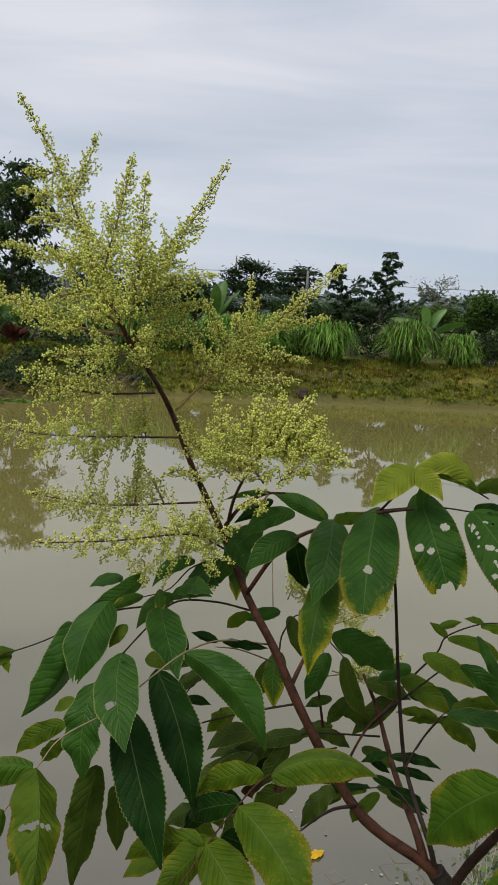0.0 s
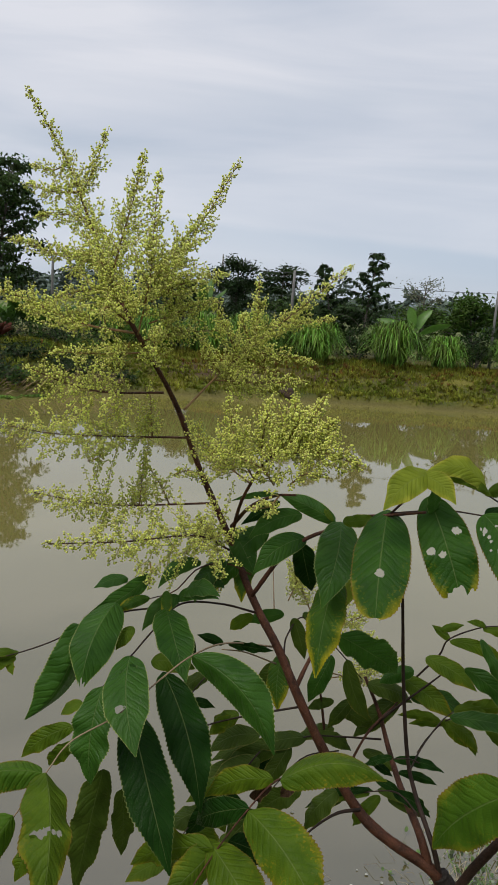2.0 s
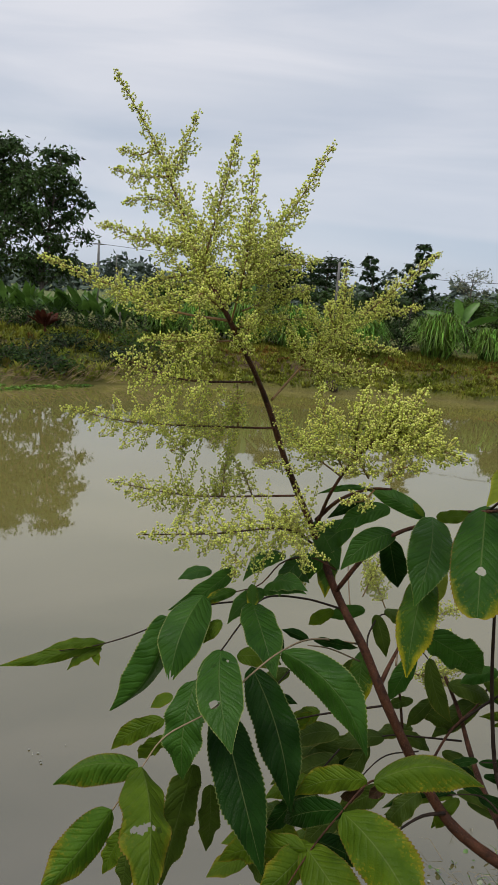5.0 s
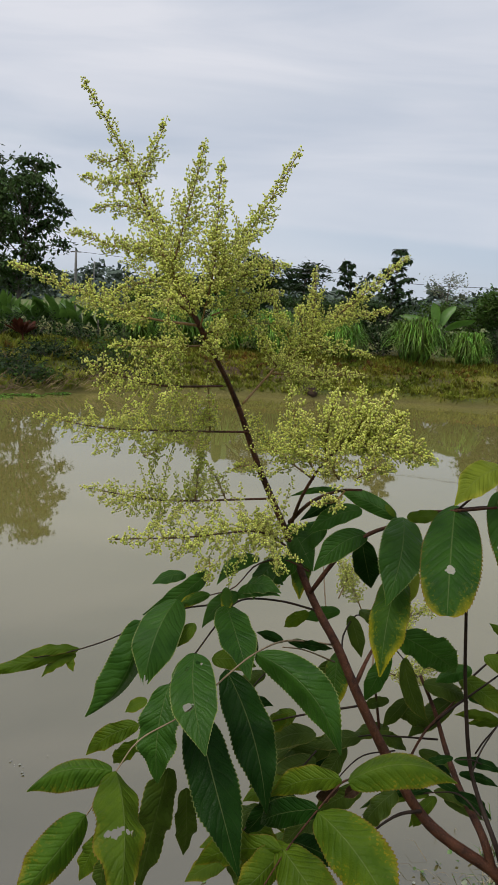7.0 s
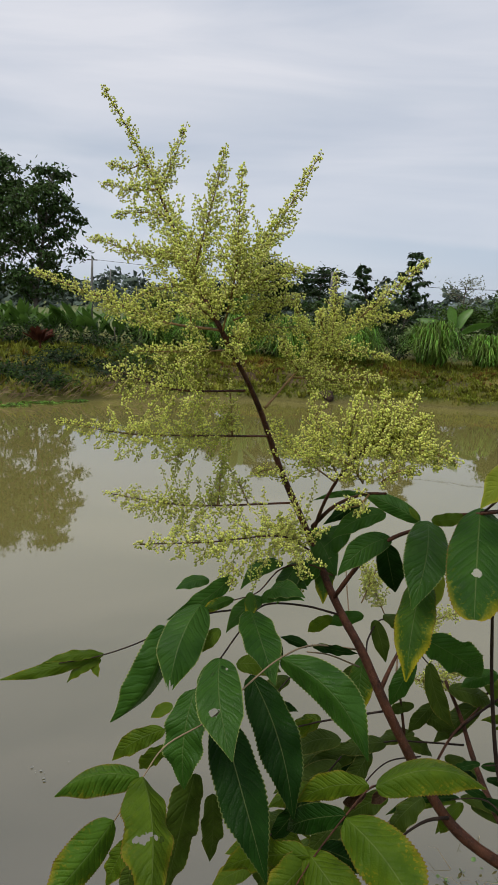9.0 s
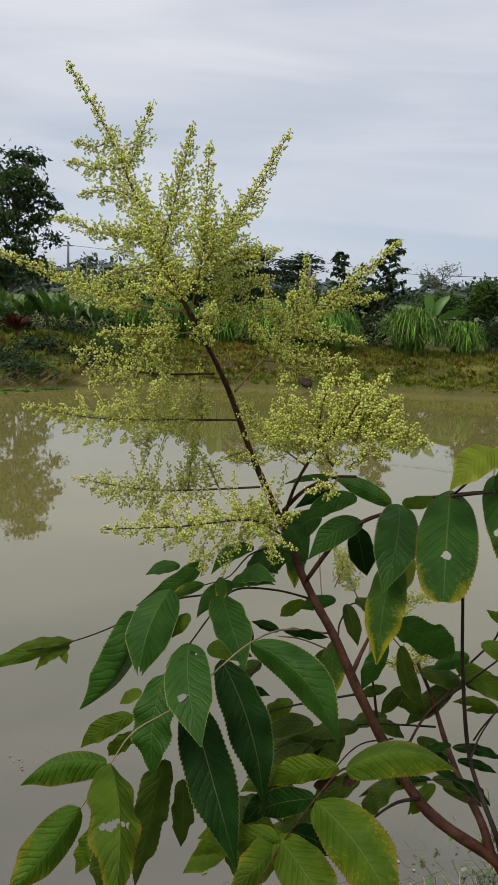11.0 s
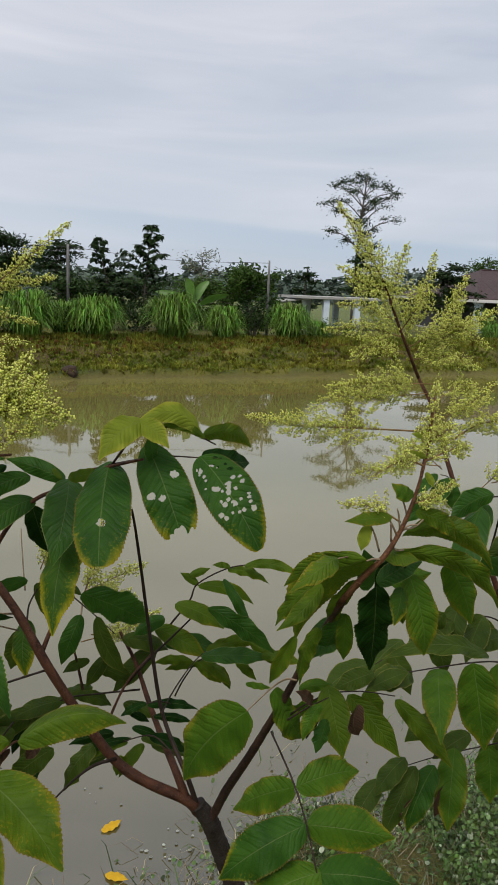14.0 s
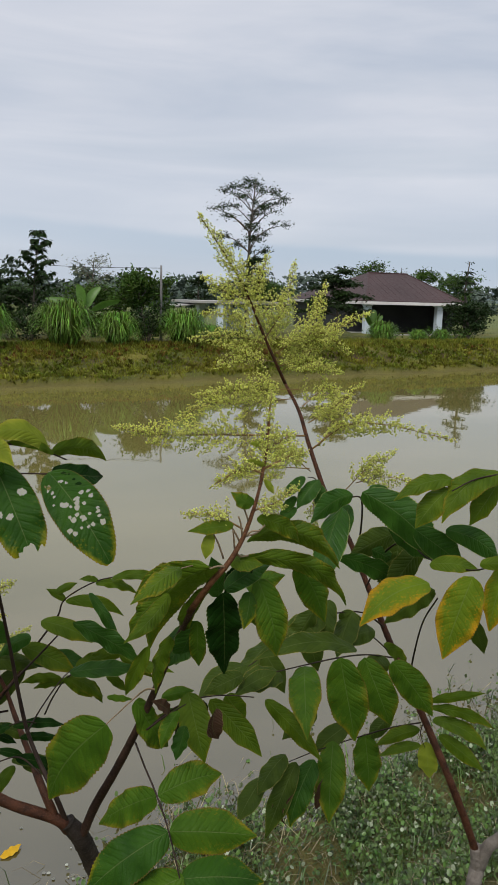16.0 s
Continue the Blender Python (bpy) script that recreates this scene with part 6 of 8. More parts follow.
leaflet(leaf, (0.502, 1.383, 2.764), (0.535, 1.357, 2.738), 0.017, (-0.44, -0.86, 0.28), LEAF_O, seed=136, bow=0.03, fold=-0.06)
leaflet(leaf, (0.383, 1.420, 2.783), (0.482, 1.420, 2.761), 0.036, (0.16, -0.65, 0.75), LEAF_G, seed=137, bow=0.05, fold=0.07)
leaflet(leaf, (0.522, 1.360, 2.807), (0.571, 1.320, 2.778), 0.024, (-0.44, -0.82, 0.37), LEAF_O, seed=138, bow=0.05, fold=-0.43)
leaflet(leaf, (0.481, 1.400, 2.745), (0.498, 1.400, 2.700), 0.017, (-0.42, -0.89, -0.17), LEAF_O, seed=139, bow=0.1, fold=-0.01)
leaflet(leaf, (0.534, 1.330, 2.798), (0.602, 1.300, 2.793), 0.020, (-0.23, -0.63, 0.74), LEAF_O, seed=140, bow=0.09, fold=-0.29)
leaf = compound_leaf(shrub, [(0.379, 1.250, 2.768), (0.361, 1.240, 2.779), (0.341, 1.240, 2.776)], 0.00120, 0.00080, BLACK_STEM)
leaflet(leaf, (0.346, 1.280, 2.750), (0.428, 1.300, 2.725), 0.016, (0.36, -0.67, 0.65), LEAF_D, seed=141, bow=0.06, fold=-0.13)
leaflet(leaf, (0.356, 1.280, 2.730), (0.420, 1.300, 2.703), 0.014, (0.44, -0.73, 0.52), LEAF_D, seed=142, bow=0.07, fold=-0.42)
leaflet(leaf, (0.345, 1.280, 2.754), (0.306, 1.300, 2.722), 0.014, (-0.68, -0.57, 0.47), LEAF_D, seed=143, bow=0.09, fold=-0.02)
leaf = compound_leaf(shrub, [(0.382, 1.220, 2.703), (0.355, 1.250, 2.715), (0.324, 1.270, 2.701), (0.276, 1.300, 2.665)], 0.00144, 0.00080, BLACK_STEM)
leaflet(leaf, (0.321, 1.280, 2.695), (0.224, 1.300, 2.639), 0.014, (-0.38, -0.85, 0.35), LEAF_D, seed=144, bend=0.04, bow=0.12, fold=-0.19)
leaflet(leaf, (0.317, 1.280, 2.689), (0.224, 1.300, 2.625), 0.017, (-0.46, -0.77, 0.44), LEAF_O, seed=145, bend=0.04, bow=0.09, fold=-0.06)
leaflet(leaf, (0.296, 1.300, 2.694), (0.226, 1.300, 2.679), 0.019, (-0.10, -0.89, 0.45), LEAF_D, seed=146, bow=0.04, fold=-0.48)
leaflet(leaf, (0.348, 1.260, 2.709), (0.411, 1.280, 2.661), 0.021, (0.57, -0.69, 0.46), LEAF_D, seed=147, bow=0.03, fold=0.03)
leaflet(leaf, (0.309, 1.260, 2.678), (0.299, 1.280, 2.632), 0.021, (-0.38, -0.87, -0.30), LEAF_O, seed=148, bow=0.11, fold=-0.5)
leaflet(leaf, (0.323, 1.280, 2.714), (0.364, 1.280, 2.695), 0.014, (0.21, -0.86, 0.46), LEAF_D, seed=149, bow=0.12, fold=-0.13)
leaflet(leaf, (0.319, 1.300, 2.729), (0.351, 1.300, 2.709), 0.013, (0.26, -0.87, 0.42), LEAF_D, seed=150, bow=0.08, fold=-0.44)
leaf = compound_leaf(shrub, [(0.365, 1.240, 2.759), (0.389, 1.300, 2.762), (0.425, 1.360, 2.774), (0.453, 1.400, 2.775)], 0.00144, 0.00080, BLACK_STEM)
leaflet(leaf, (0.427, 1.370, 2.773), (0.363, 1.400, 2.757), 0.017, (-0.45, -0.89, 0.11), LEAF_O, seed=151, bow=0.05, fold=-0.28)
leaflet(leaf, (0.433, 1.380, 2.768), (0.478, 1.380, 2.724), 0.022, (0.25, -0.93, 0.25), LEAF_O, seed=152, bow=0.12, fold=-0.41)
leaflet(leaf, (0.453, 1.400, 2.775), (0.524, 1.400, 2.793), 0.023, (-0.17, -0.73, 0.66), LEAF_O, seed=153, bow=0.06, fold=-0.4)
leaf = compound_leaf(shrub, [(0.527, 1.080, 2.890), (0.515, 1.090, 2.887), (0.501, 1.110, 2.864), (0.456, 1.050, 2.869)], 0.00160, 0.00096, PALE_STEM)
leaflet(leaf, (0.457, 1.050, 2.869), (0.389, 1.140, 2.714), 0.077, (-0.78, -0.62, -0.02), LEAF_M, seed=154, bend=0.03, bow=0.05, fold=-0.21)
leaflet(leaf, (0.504, 1.110, 2.862), (0.559, 1.150, 2.759), 0.038, (0.53, -0.85, -0.05), LEAF_M, seed=155, bend=0.1, bow=0.12, fold=-0.28)
leaflet(leaf, (0.467, 1.120, 2.867), (0.501, 1.110, 2.864), 0.010, (-0.28, -0.96, 0.08), LEAF_M, seed=156, bow=0.1, fold=-0.1)
leaflet(leaf, (0.534, 1.080, 2.906), (0.536, 1.060, 2.951), 0.008, (-0.51, -0.79, -0.33), LEAF_O, seed=157, bow=0.12, fold=-0.43)
leaf = compound_leaf(shrub, [(0.505, 1.115, 2.795), (0.505, 1.050, 2.801), (0.513, 1.010, 2.784), (0.523, 0.985, 2.749), (0.531, 0.950, 2.699)], 0.00144, 0.00096, BLACK_STEM)
leaflet(leaf, (0.514, 1.010, 2.784), (0.607, 1.040, 2.777), 0.045, (0.30, -0.81, 0.51), LEAF_M, seed=158, bow=0.06, fold=-0.1)
leaflet(leaf, (0.512, 1.010, 2.784), (0.449, 1.080, 2.706), 0.043, (-0.86, -0.36, 0.37), LEAF_M, seed=159, bow=0.05, fold=-0.38)
leaflet(leaf, (0.523, 0.985, 2.749), (0.638, 0.980, 2.721), 0.054, (0.08, -0.87, 0.49), LEAF_M, seed=160, bow=0.05, fold=-0.45)
leaflet(leaf, (0.522, 0.985, 2.749), (0.419, 1.000, 2.671), 0.057, (-0.51, -0.67, 0.54), LEAF_Y, seed=161, bow=0.13, fold=-0.28)
leaflet(leaf, (0.531, 0.955, 2.704), (0.638, 0.950, 2.678), 0.053, (0.14, -0.66, 0.73), LEAF_Y, seed=162, bow=0.08, fold=-0.33)
leaflet(leaf, (0.535, 0.954, 2.707), (0.442, 0.971, 2.643), 0.054, (-0.54, -0.51, 0.67), LEAF_M, seed=163, bow=0.1, fold=-0.4)
leaf = compound_leaf(shrub, [(0.527, 1.100, 2.829), (0.545, 1.090, 2.849), (0.574, 1.080, 2.868), (0.615, 1.070, 2.874), (0.657, 1.060, 2.870)], 0.00144, 0.00080, BLACK_STEM)
leaflet(leaf, (0.571, 1.085, 2.877), (0.582, 1.035, 2.801), 0.043, (-0.38, -0.80, 0.48), LEAF_O, seed=164, bow=0.1, fold=0.06)
leaflet(leaf, (0.606, 1.100, 2.853), (0.671, 1.060, 2.778), 0.034, (-0.31, -0.92, 0.22), LEAF_O, seed=165, bow=0.07, fold=0.09)
leaflet(leaf, (0.575, 1.120, 2.835), (0.547, 1.200, 2.760), 0.020, (-0.65, -0.63, -0.42), LEAF_M, seed=166, bow=0.04, fold=-0.03)
leaflet(leaf, (0.579, 1.120, 2.839), (0.596, 1.250, 2.690), 0.020, (-0.57, -0.58, -0.58), LEAF_D, seed=167, bow=0.03, fold=-0.17)
leaflet(leaf, (0.603, 1.120, 2.841), (0.604, 1.150, 2.743), 0.025, (-0.82, -0.55, -0.18), LEAF_D, seed=168, bow=0.08, fold=-0.29)
leaflet(leaf, (0.629, 1.100, 2.856), (0.664, 1.120, 2.793), 0.031, (0.34, -0.93, -0.11), LEAF_O, seed=169, bow=0.04, fold=0.04)
leaflet(leaf, (0.542, 1.120, 2.854), (0.589, 1.120, 2.858), 0.018, (-0.04, -0.85, 0.53), LEAF_M, seed=170, bow=0.12, fold=-0.47)
leaf = compound_leaf(shrub, [(0.577, 0.945, 3.105), (0.566, 0.940, 3.108), (0.555, 0.930, 3.110)], 0.00144, 0.00096, PALE_STEM)
leaflet(leaf, (0.556, 0.930, 3.111), (0.506, 1.020, 2.979), 0.062, (-0.63, -0.73, -0.26), LEAF_S, seed=171, bend=0.1, tuck=-40, bow=0.04, fold=-0.26)
leaflet(leaf, (0.560, 1.000, 3.018), (0.541, 1.030, 2.948), 0.030, (-0.12, -0.92, -0.36), LEAF_G, seed=172, bow=0.06, fold=-0.26)
leaflet(leaf, (0.500, 1.000, 2.993), (0.476, 1.020, 2.922), 0.019, (-0.26, -0.95, -0.18), LEAF_O, seed=173, fold=0.6, bow=0.04)
leaflet(leaf, (0.525, 0.990, 3.006), (0.511, 1.010, 2.923), 0.020, (-0.73, -0.68, -0.04), LEAF_S, seed=174, fold=-0.6, bend=0.06, bow=0.05)
leaflet(leaf, (0.584, 0.970, 3.067), (0.651, 1.000, 3.080), 0.026, (0.21, -0.75, 0.63), LEAF_G, seed=175, bow=0.08, fold=-0.45)
leaflet(leaf, (0.543, 0.950, 3.109), (0.483, 1.000, 3.055), 0.022, (-0.59, -0.80, -0.10), LEAF_S, seed=176, bend=0.06, bow=0.04, fold=-0.17)
leaflet(leaf, (0.521, 0.980, 3.069), (0.480, 1.020, 2.997), 0.020, (-0.81, -0.58, 0.13), LEAF_S, seed=177, bow=0.09, fold=0.01)
leaflet(leaf, (0.576, 0.950, 3.072), (0.595, 1.000, 2.943), 0.043, (0.03, -0.93, -0.36), LEAF_D, seed=178, bow=0.03, fold=-0.18)
leaflet(leaf, (0.565, 0.970, 3.072), (0.552, 1.020, 2.980), 0.018, (-0.48, -0.80, -0.36), LEAF_O, seed=179, bend=0.1, bow=0.09, fold=-0.27)
leaflet(leaf, (0.560, 1.000, 3.018), (0.568, 1.020, 2.948), 0.021, (-0.34, -0.89, -0.29), LEAF_M, seed=180, bow=0.1, fold=0.05)
leaf = compound_leaf(shrub, [(0.589, 0.950, 3.122), (0.597, 0.955, 3.112), (0.609, 0.960, 3.110)], 0.00144, 0.00096, PALE_STEM)
leaflet(leaf, (0.599, 0.960, 3.107), (0.768, 1.020, 3.006), 0.028, (0.34, -0.94, 0.01), LEAF_S, seed=181, bend=-0.09, tuck=40, bow=0.07, fold=-0.0)
leaflet(leaf, (0.611, 0.970, 3.125), (0.761, 1.030, 3.054), 0.034, (0.39, -0.92, 0.05), LEAF_S, seed=182, bend=-0.09, tuck=40, bow=0.04, fold=-0.31)
leaflet(leaf, (0.635, 1.000, 3.065), (0.664, 1.000, 2.958), 0.045, (0.16, -0.99, 0.05), LEAF_M, seed=183, bow=0.11, fold=-0.01)
leaflet(leaf, (0.716, 1.060, 3.054), (0.767, 1.080, 2.957), 0.042, (0.06, -0.98, -0.17), LEAF_M, seed=184, bow=0.04, fold=-0.45)
leaflet(leaf, (0.618, 0.979, 3.094), (0.594, 1.001, 3.048), 0.027, (-0.41, -0.89, -0.22), LEAF_D, seed=185, bow=0.04, fold=-0.24)
leaflet(leaf, (0.631, 1.020, 3.031), (0.651, 1.040, 2.982), 0.028, (-0.13, -0.90, -0.42), LEAF_O, seed=186, bow=0.05, fold=-0.46)
leaflet(leaf, (0.658, 1.017, 3.081), (0.617, 1.043, 3.060), 0.025, (-0.64, -0.67, 0.39), LEAF_M, seed=187, bow=0.03, fold=-0.38)
leaflet(leaf, (0.655, 1.100, 3.012), (0.712, 1.100, 3.025), 0.028, (-0.14, -0.79, 0.60), LEAF_M, seed=188, bow=0.07, fold=-0.44)
leaf = compound_leaf(shrub, [(0.600, 0.950, 3.137), (0.615, 0.950, 3.140), (0.625, 0.950, 3.149)], 0.00112, 0.00080, PALE_STEM)
leaflet(leaf, (0.615, 0.950, 3.158), (0.681, 0.980, 3.113), 0.021, (0.38, -0.92, -0.06), LEAF_S, seed=189, bend=-0.06, bow=0.06, fold=-0.05)
leaflet(leaf, (0.586, 0.945, 3.153), (0.534, 0.950, 3.148), 0.015, (-0.12, -0.92, 0.37), LEAF_S, seed=190, bend=-0.06, bow=0.12, fold=-0.11)
leaflet(leaf, (0.611, 0.950, 3.175), (0.580, 0.940, 3.193), 0.018, (0.40, -0.90, 0.15), LEAF_M, seed=191, bend=-0.15, bow=0.09, fold=-0.23)
leaflet(leaf, (0.562, 0.950, 3.144), (0.555, 0.950, 3.114), 0.015, (-0.59, -0.80, 0.14), LEAF_L, seed=192, bow=0.1, fold=0.07)
leaflet(leaf, (0.625, 0.955, 3.201), (0.634, 0.950, 3.185), 0.008, (-0.46, -0.89, 0.02), LEAF_L, seed=193, bow=0.1, fold=-0.34)
leaflet(leaf, (0.626, 0.960, 3.239), (0.604, 0.955, 3.244), 0.007, (0.29, -0.88, 0.37), LEAF_L, seed=194, bow=0.07, fold=-0.42)
leaflet(leaf, (0.625, 0.955, 3.217), (0.596, 0.950, 3.226), 0.008, (0.06, -0.94, -0.32), LEAF_L, seed=195, bow=0.05, fold=-0.34)
stem("twig", shrub, [(0.600, 0.950, 3.136), (0.608, 0.948, 3.143), (0.617, 0.945, 3.144)], 0.0012, 0.0008, PALE_STEM)
stem("twig", shrub, [(0.598, 0.950, 3.137), (0.595, 0.948, 3.153), (0.591, 0.945, 3.163)], 0.0012, 0.0008, PALE_STEM)
stem("twig", shrub, [(0.595, 0.950, 3.131), (0.586, 0.948, 3.147), (0.576, 0.945, 3.157)], 0.0012, 0.0008, PALE_STEM)
stem("twig", shrub, [(0.589, 0.950, 3.124), (0.587, 0.948, 3.138), (0.585, 0.945, 3.147)], 0.0012, 0.0008, PALE_STEM)
stem("twig", shrub, [(0.576, 0.950, 3.113), (0.569, 0.948, 3.132), (0.562, 0.945, 3.145)], 0.0012, 0.0008, PALE_STEM)
stem("twig", shrub, [(0.605, 0.950, 3.154), (0.599, 0.948, 3.169), (0.592, 0.945, 3.179)], 0.0012, 0.0008, PALE_STEM)
panicle = stem("panicle", shrub, [(-0.033, 1.180, 3.335), (-0.051, 1.150, 3.376), (-0.088, 1.180, 3.429), (-0.137, 1.240, 3.505), (-0.189, 1.300, 3.587), (-0.258, 1.330, 3.685)], 0.0036, 0.0006, STEM, "broad panicle of tiny yellow-green buds")
flower_branch(panicle, [(-0.047, 1.150, 3.370), (-0.088, 1.180, 3.429), (-0.137, 1.240, 3.505), (-0.189, 1.300, 3.587), (-0.258, 1.330, 3.685)], 0.042, 196, bare=0.05)
flower_branch(panicle, [(-0.043, 1.150, 3.363), (-0.027, 1.130, 3.431), (-0.029, 1.150, 3.490), (-0.033, 1.180, 3.559)], 0.04, 197)
flower_branch(panicle, [(-0.028, 1.140, 3.418), (-0.011, 1.200, 3.462), (0.016, 1.250, 3.517), (0.053, 1.280, 3.594)], 0.04, 198, bare=0.05)
flower_branch(panicle, [(-0.088, 1.180, 3.429), (-0.080, 1.200, 3.486), (-0.072, 1.220, 3.537), (-0.063, 1.226, 3.589)], 0.038, 199)
flower_branch(panicle, [(-0.156, 1.260, 3.538), (-0.147, 1.280, 3.571), (-0.129, 1.284, 3.626)], 0.026, 200)
flower_branch(panicle, [(-0.104, 1.200, 3.446), (-0.171, 1.240, 3.456), (-0.245, 1.250, 3.475)], 0.03, 201, bare=0.2)
flower_branch(panicle, [(-0.137, 1.240, 3.505), (-0.179, 1.260, 3.512), (-0.219, 1.270, 3.508)], 0.024, 202)
flower_branch(panicle, [(-0.160, 1.260, 3.542), (-0.201, 1.280, 3.543), (-0.243, 1.290, 3.552)], 0.022, 203)
flower_branch(panicle, [(-0.187, 1.300, 3.584), (-0.216, 1.310, 3.575), (-0.245, 1.320, 3.583)], 0.018, 204)
flower_branch(panicle, [(-0.048, 1.150, 3.365), (-0.130, 1.200, 3.370), (-0.223, 1.250, 3.394), (-0.350, 1.300, 3.428)], 0.034, 205, bare=0.28, r=0.0017)
flower_branch(panicle, [(-0.021, 1.220, 3.285), (-0.097, 1.200, 3.282), (-0.150, 1.200, 3.290), (-0.203, 1.200, 3.307)], 0.068, 206, bare=0.18, gap=0.0046, up=0.0, lean=0.35, r=0.0015, stalk=STEM)
flower_branch(panicle, [(0.011, 1.250, 3.221), (-0.102, 1.270, 3.210), (-0.213, 1.310, 3.199), (-0.330, 1.350, 3.203)], 0.068, 207, bare=0.16, gap=0.0046, up=0.0, lean=0.35, r=0.0015, stalk=STEM)
flower_branch(panicle, [(0.045, 1.280, 3.122), (-0.087, 1.300, 3.101), (-0.158, 1.310, 3.098), (-0.238, 1.315, 3.104)], 0.068, 208, bare=0.18, gap=0.0046, up=0.0, lean=0.35, r=0.0015, stalk=STEM)
flower_branch(panicle, [(0.079, 1.290, 3.049), (0.037, 1.220, 3.090), (-0.038, 1.100, 3.112), (-0.098, 1.000, 3.135)], 0.068, 209, bare=0.14, gap=0.0046, up=0.0, lean=0.35, r=0.0015, stalk=STEM)
flower_branch(panicle, [(0.003, 1.250, 3.260), (0.038, 1.350, 3.305), (0.090, 1.400, 3.356), (0.154, 1.450, 3.415), (0.223, 1.500, 3.481)], 0.036, 210, bare=0.22, r=0.0016)
flower_branch(panicle, [(0.031, 1.340, 3.295), (0.097, 1.360, 3.294), (0.163, 1.380, 3.300)], 0.032, 211, bare=0.1)
flower_branch(panicle, [(0.067, 1.380, 3.337), (0.126, 1.400, 3.335), (0.175, 1.420, 3.326)], 0.018, 212, bare=0.1)
flower_branch(panicle, [(0.082, 1.400, 3.349), (0.084, 1.400, 3.389), (0.083, 1.400, 3.448)], 0.032, 213)
flower_branch(panicle, [(0.038, 1.350, 3.305), (0.021, 1.330, 3.330), (0.014, 1.320, 3.350)], 0.03, 214, bare=0.05)
flower_branch(panicle, [(0.059, 1.380, 3.329), (0.041, 1.360, 3.371), (0.022, 1.340, 3.406)], 0.022, 215)
flower_branch(panicle, [(0.122, 1.430, 3.383), (0.157, 1.450, 3.385), (0.201, 1.470, 3.396)], 0.022, 216)
flower_branch(panicle, [(0.078, 1.390, 3.347), (0.064, 1.380, 3.380), (0.065, 1.380, 3.393)], 0.024, 217)
stem("twig", shrub, [(0.078, 1.285, 3.080), (0.094, 1.220, 3.145), (0.117, 1.180, 3.198), (0.142, 1.130, 3.239)], 0.0026, 0.0014, STEM)
stem("twig", shrub, [(0.077, 1.285, 3.089), (0.106, 1.220, 3.138), (0.141, 1.160, 3.172), (0.168, 1.130, 3.183)], 0.003, 0.0014, STEM)
flower_branch(panicle, [(0.111, 1.190, 3.184), (0.086, 1.180, 3.229), (0.071, 1.180, 3.291)], 0.046, 218)
flower_branch(panicle, [(0.121, 1.170, 3.204), (0.121, 1.150, 3.251), (0.130, 1.150, 3.299)], 0.046, 219)
flower_branch(panicle, [(0.130, 1.150, 3.223), (0.160, 1.130, 3.264), (0.157, 1.130, 3.305)], 0.044, 220)
flower_branch(panicle, [(0.130, 1.150, 3.223), (0.167, 1.120, 3.260), (0.194, 1.120, 3.307)], 0.046, 221)
flower_branch(panicle, [(0.136, 1.140, 3.229), (0.194, 1.100, 3.245), (0.239, 1.070, 3.239)], 0.04, 222)
flower_branch(panicle, [(0.137, 1.150, 3.224), (0.187, 1.120, 3.258), (0.207, 1.110, 3.281)], 0.036, 223)
flower_branch(panicle, [(0.108, 1.200, 3.174), (0.048, 1.220, 3.210), (0.014, 1.230, 3.248)], 0.044, 224, bare=0.2)
flower_branch(panicle, [(0.140, 1.140, 3.191), (0.124, 1.120, 3.215), (0.096, 1.120, 3.226)], 0.034, 225, bare=0.05)
flower_branch(panicle, [(0.148, 1.130, 3.180), (0.135, 1.120, 3.167), (0.115, 1.120, 3.165)], 0.024, 226, bare=0.05)
flower_branch(panicle, [(0.159, 1.120, 3.197), (0.177, 1.100, 3.217), (0.196, 1.100, 3.219)], 0.03, 227, bare=0.05)
flower_branch(panicle, [(0.038, 1.280, 3.157), (0.015, 1.260, 3.172), (-0.007, 1.250, 3.167)], 0.014, 228, bare=0.05)
flower_branch(panicle, [(-0.039, 1.160, 3.356), (0.002, 1.200, 3.368), (0.053, 1.240, 3.373)], 0.028, 229)
flower_branch(panicle, [(-0.026, 1.140, 3.405), (0.008, 1.180, 3.431), (0.053, 1.220, 3.446)], 0.036, 230)
flower_branch(panicle, [(-0.030, 1.150, 3.378), (0.008, 1.200, 3.397), (0.043, 1.240, 3.410)], 0.032, 231)
flower_branch(panicle, [(-0.064, 1.160, 3.396), (-0.112, 1.180, 3.414), (-0.165, 1.200, 3.400)], 0.034, 232)
flower_branch(panicle, [(-0.074, 1.170, 3.412), (-0.107, 1.180, 3.455), (-0.141, 1.200, 3.455)], 0.03, 233)
flower_branch(panicle, [(-0.040, 1.170, 3.340), (-0.094, 1.180, 3.334), (-0.167, 1.200, 3.330)], 0.028, 234, bare=0.2)
flower_branch(panicle, [(-0.033, 1.180, 3.335), (-0.022, 1.150, 3.354), (-0.013, 1.130, 3.372)], 0.024, 235, bare=0.02)
flower_branch(panicle, [(-0.054, 1.150, 3.376), (-0.076, 1.120, 3.395), (-0.075, 1.120, 3.362)], 0.026, 236, bare=0.02)
flower_branch(panicle, [(-0.042, 1.260, 3.217), (-0.042, 1.250, 3.241), (-0.047, 1.250, 3.289)], 0.022, 237, bare=0.1)
flower_branch(panicle, [(-0.140, 1.280, 3.168), (-0.123, 1.280, 3.176), (-0.119, 1.280, 3.185)], 0.018, 238, bare=0.02)
flower_branch(panicle, [(-0.018, 1.290, 3.112), (-0.031, 1.280, 3.143), (-0.051, 1.280, 3.170)], 0.018, 239)
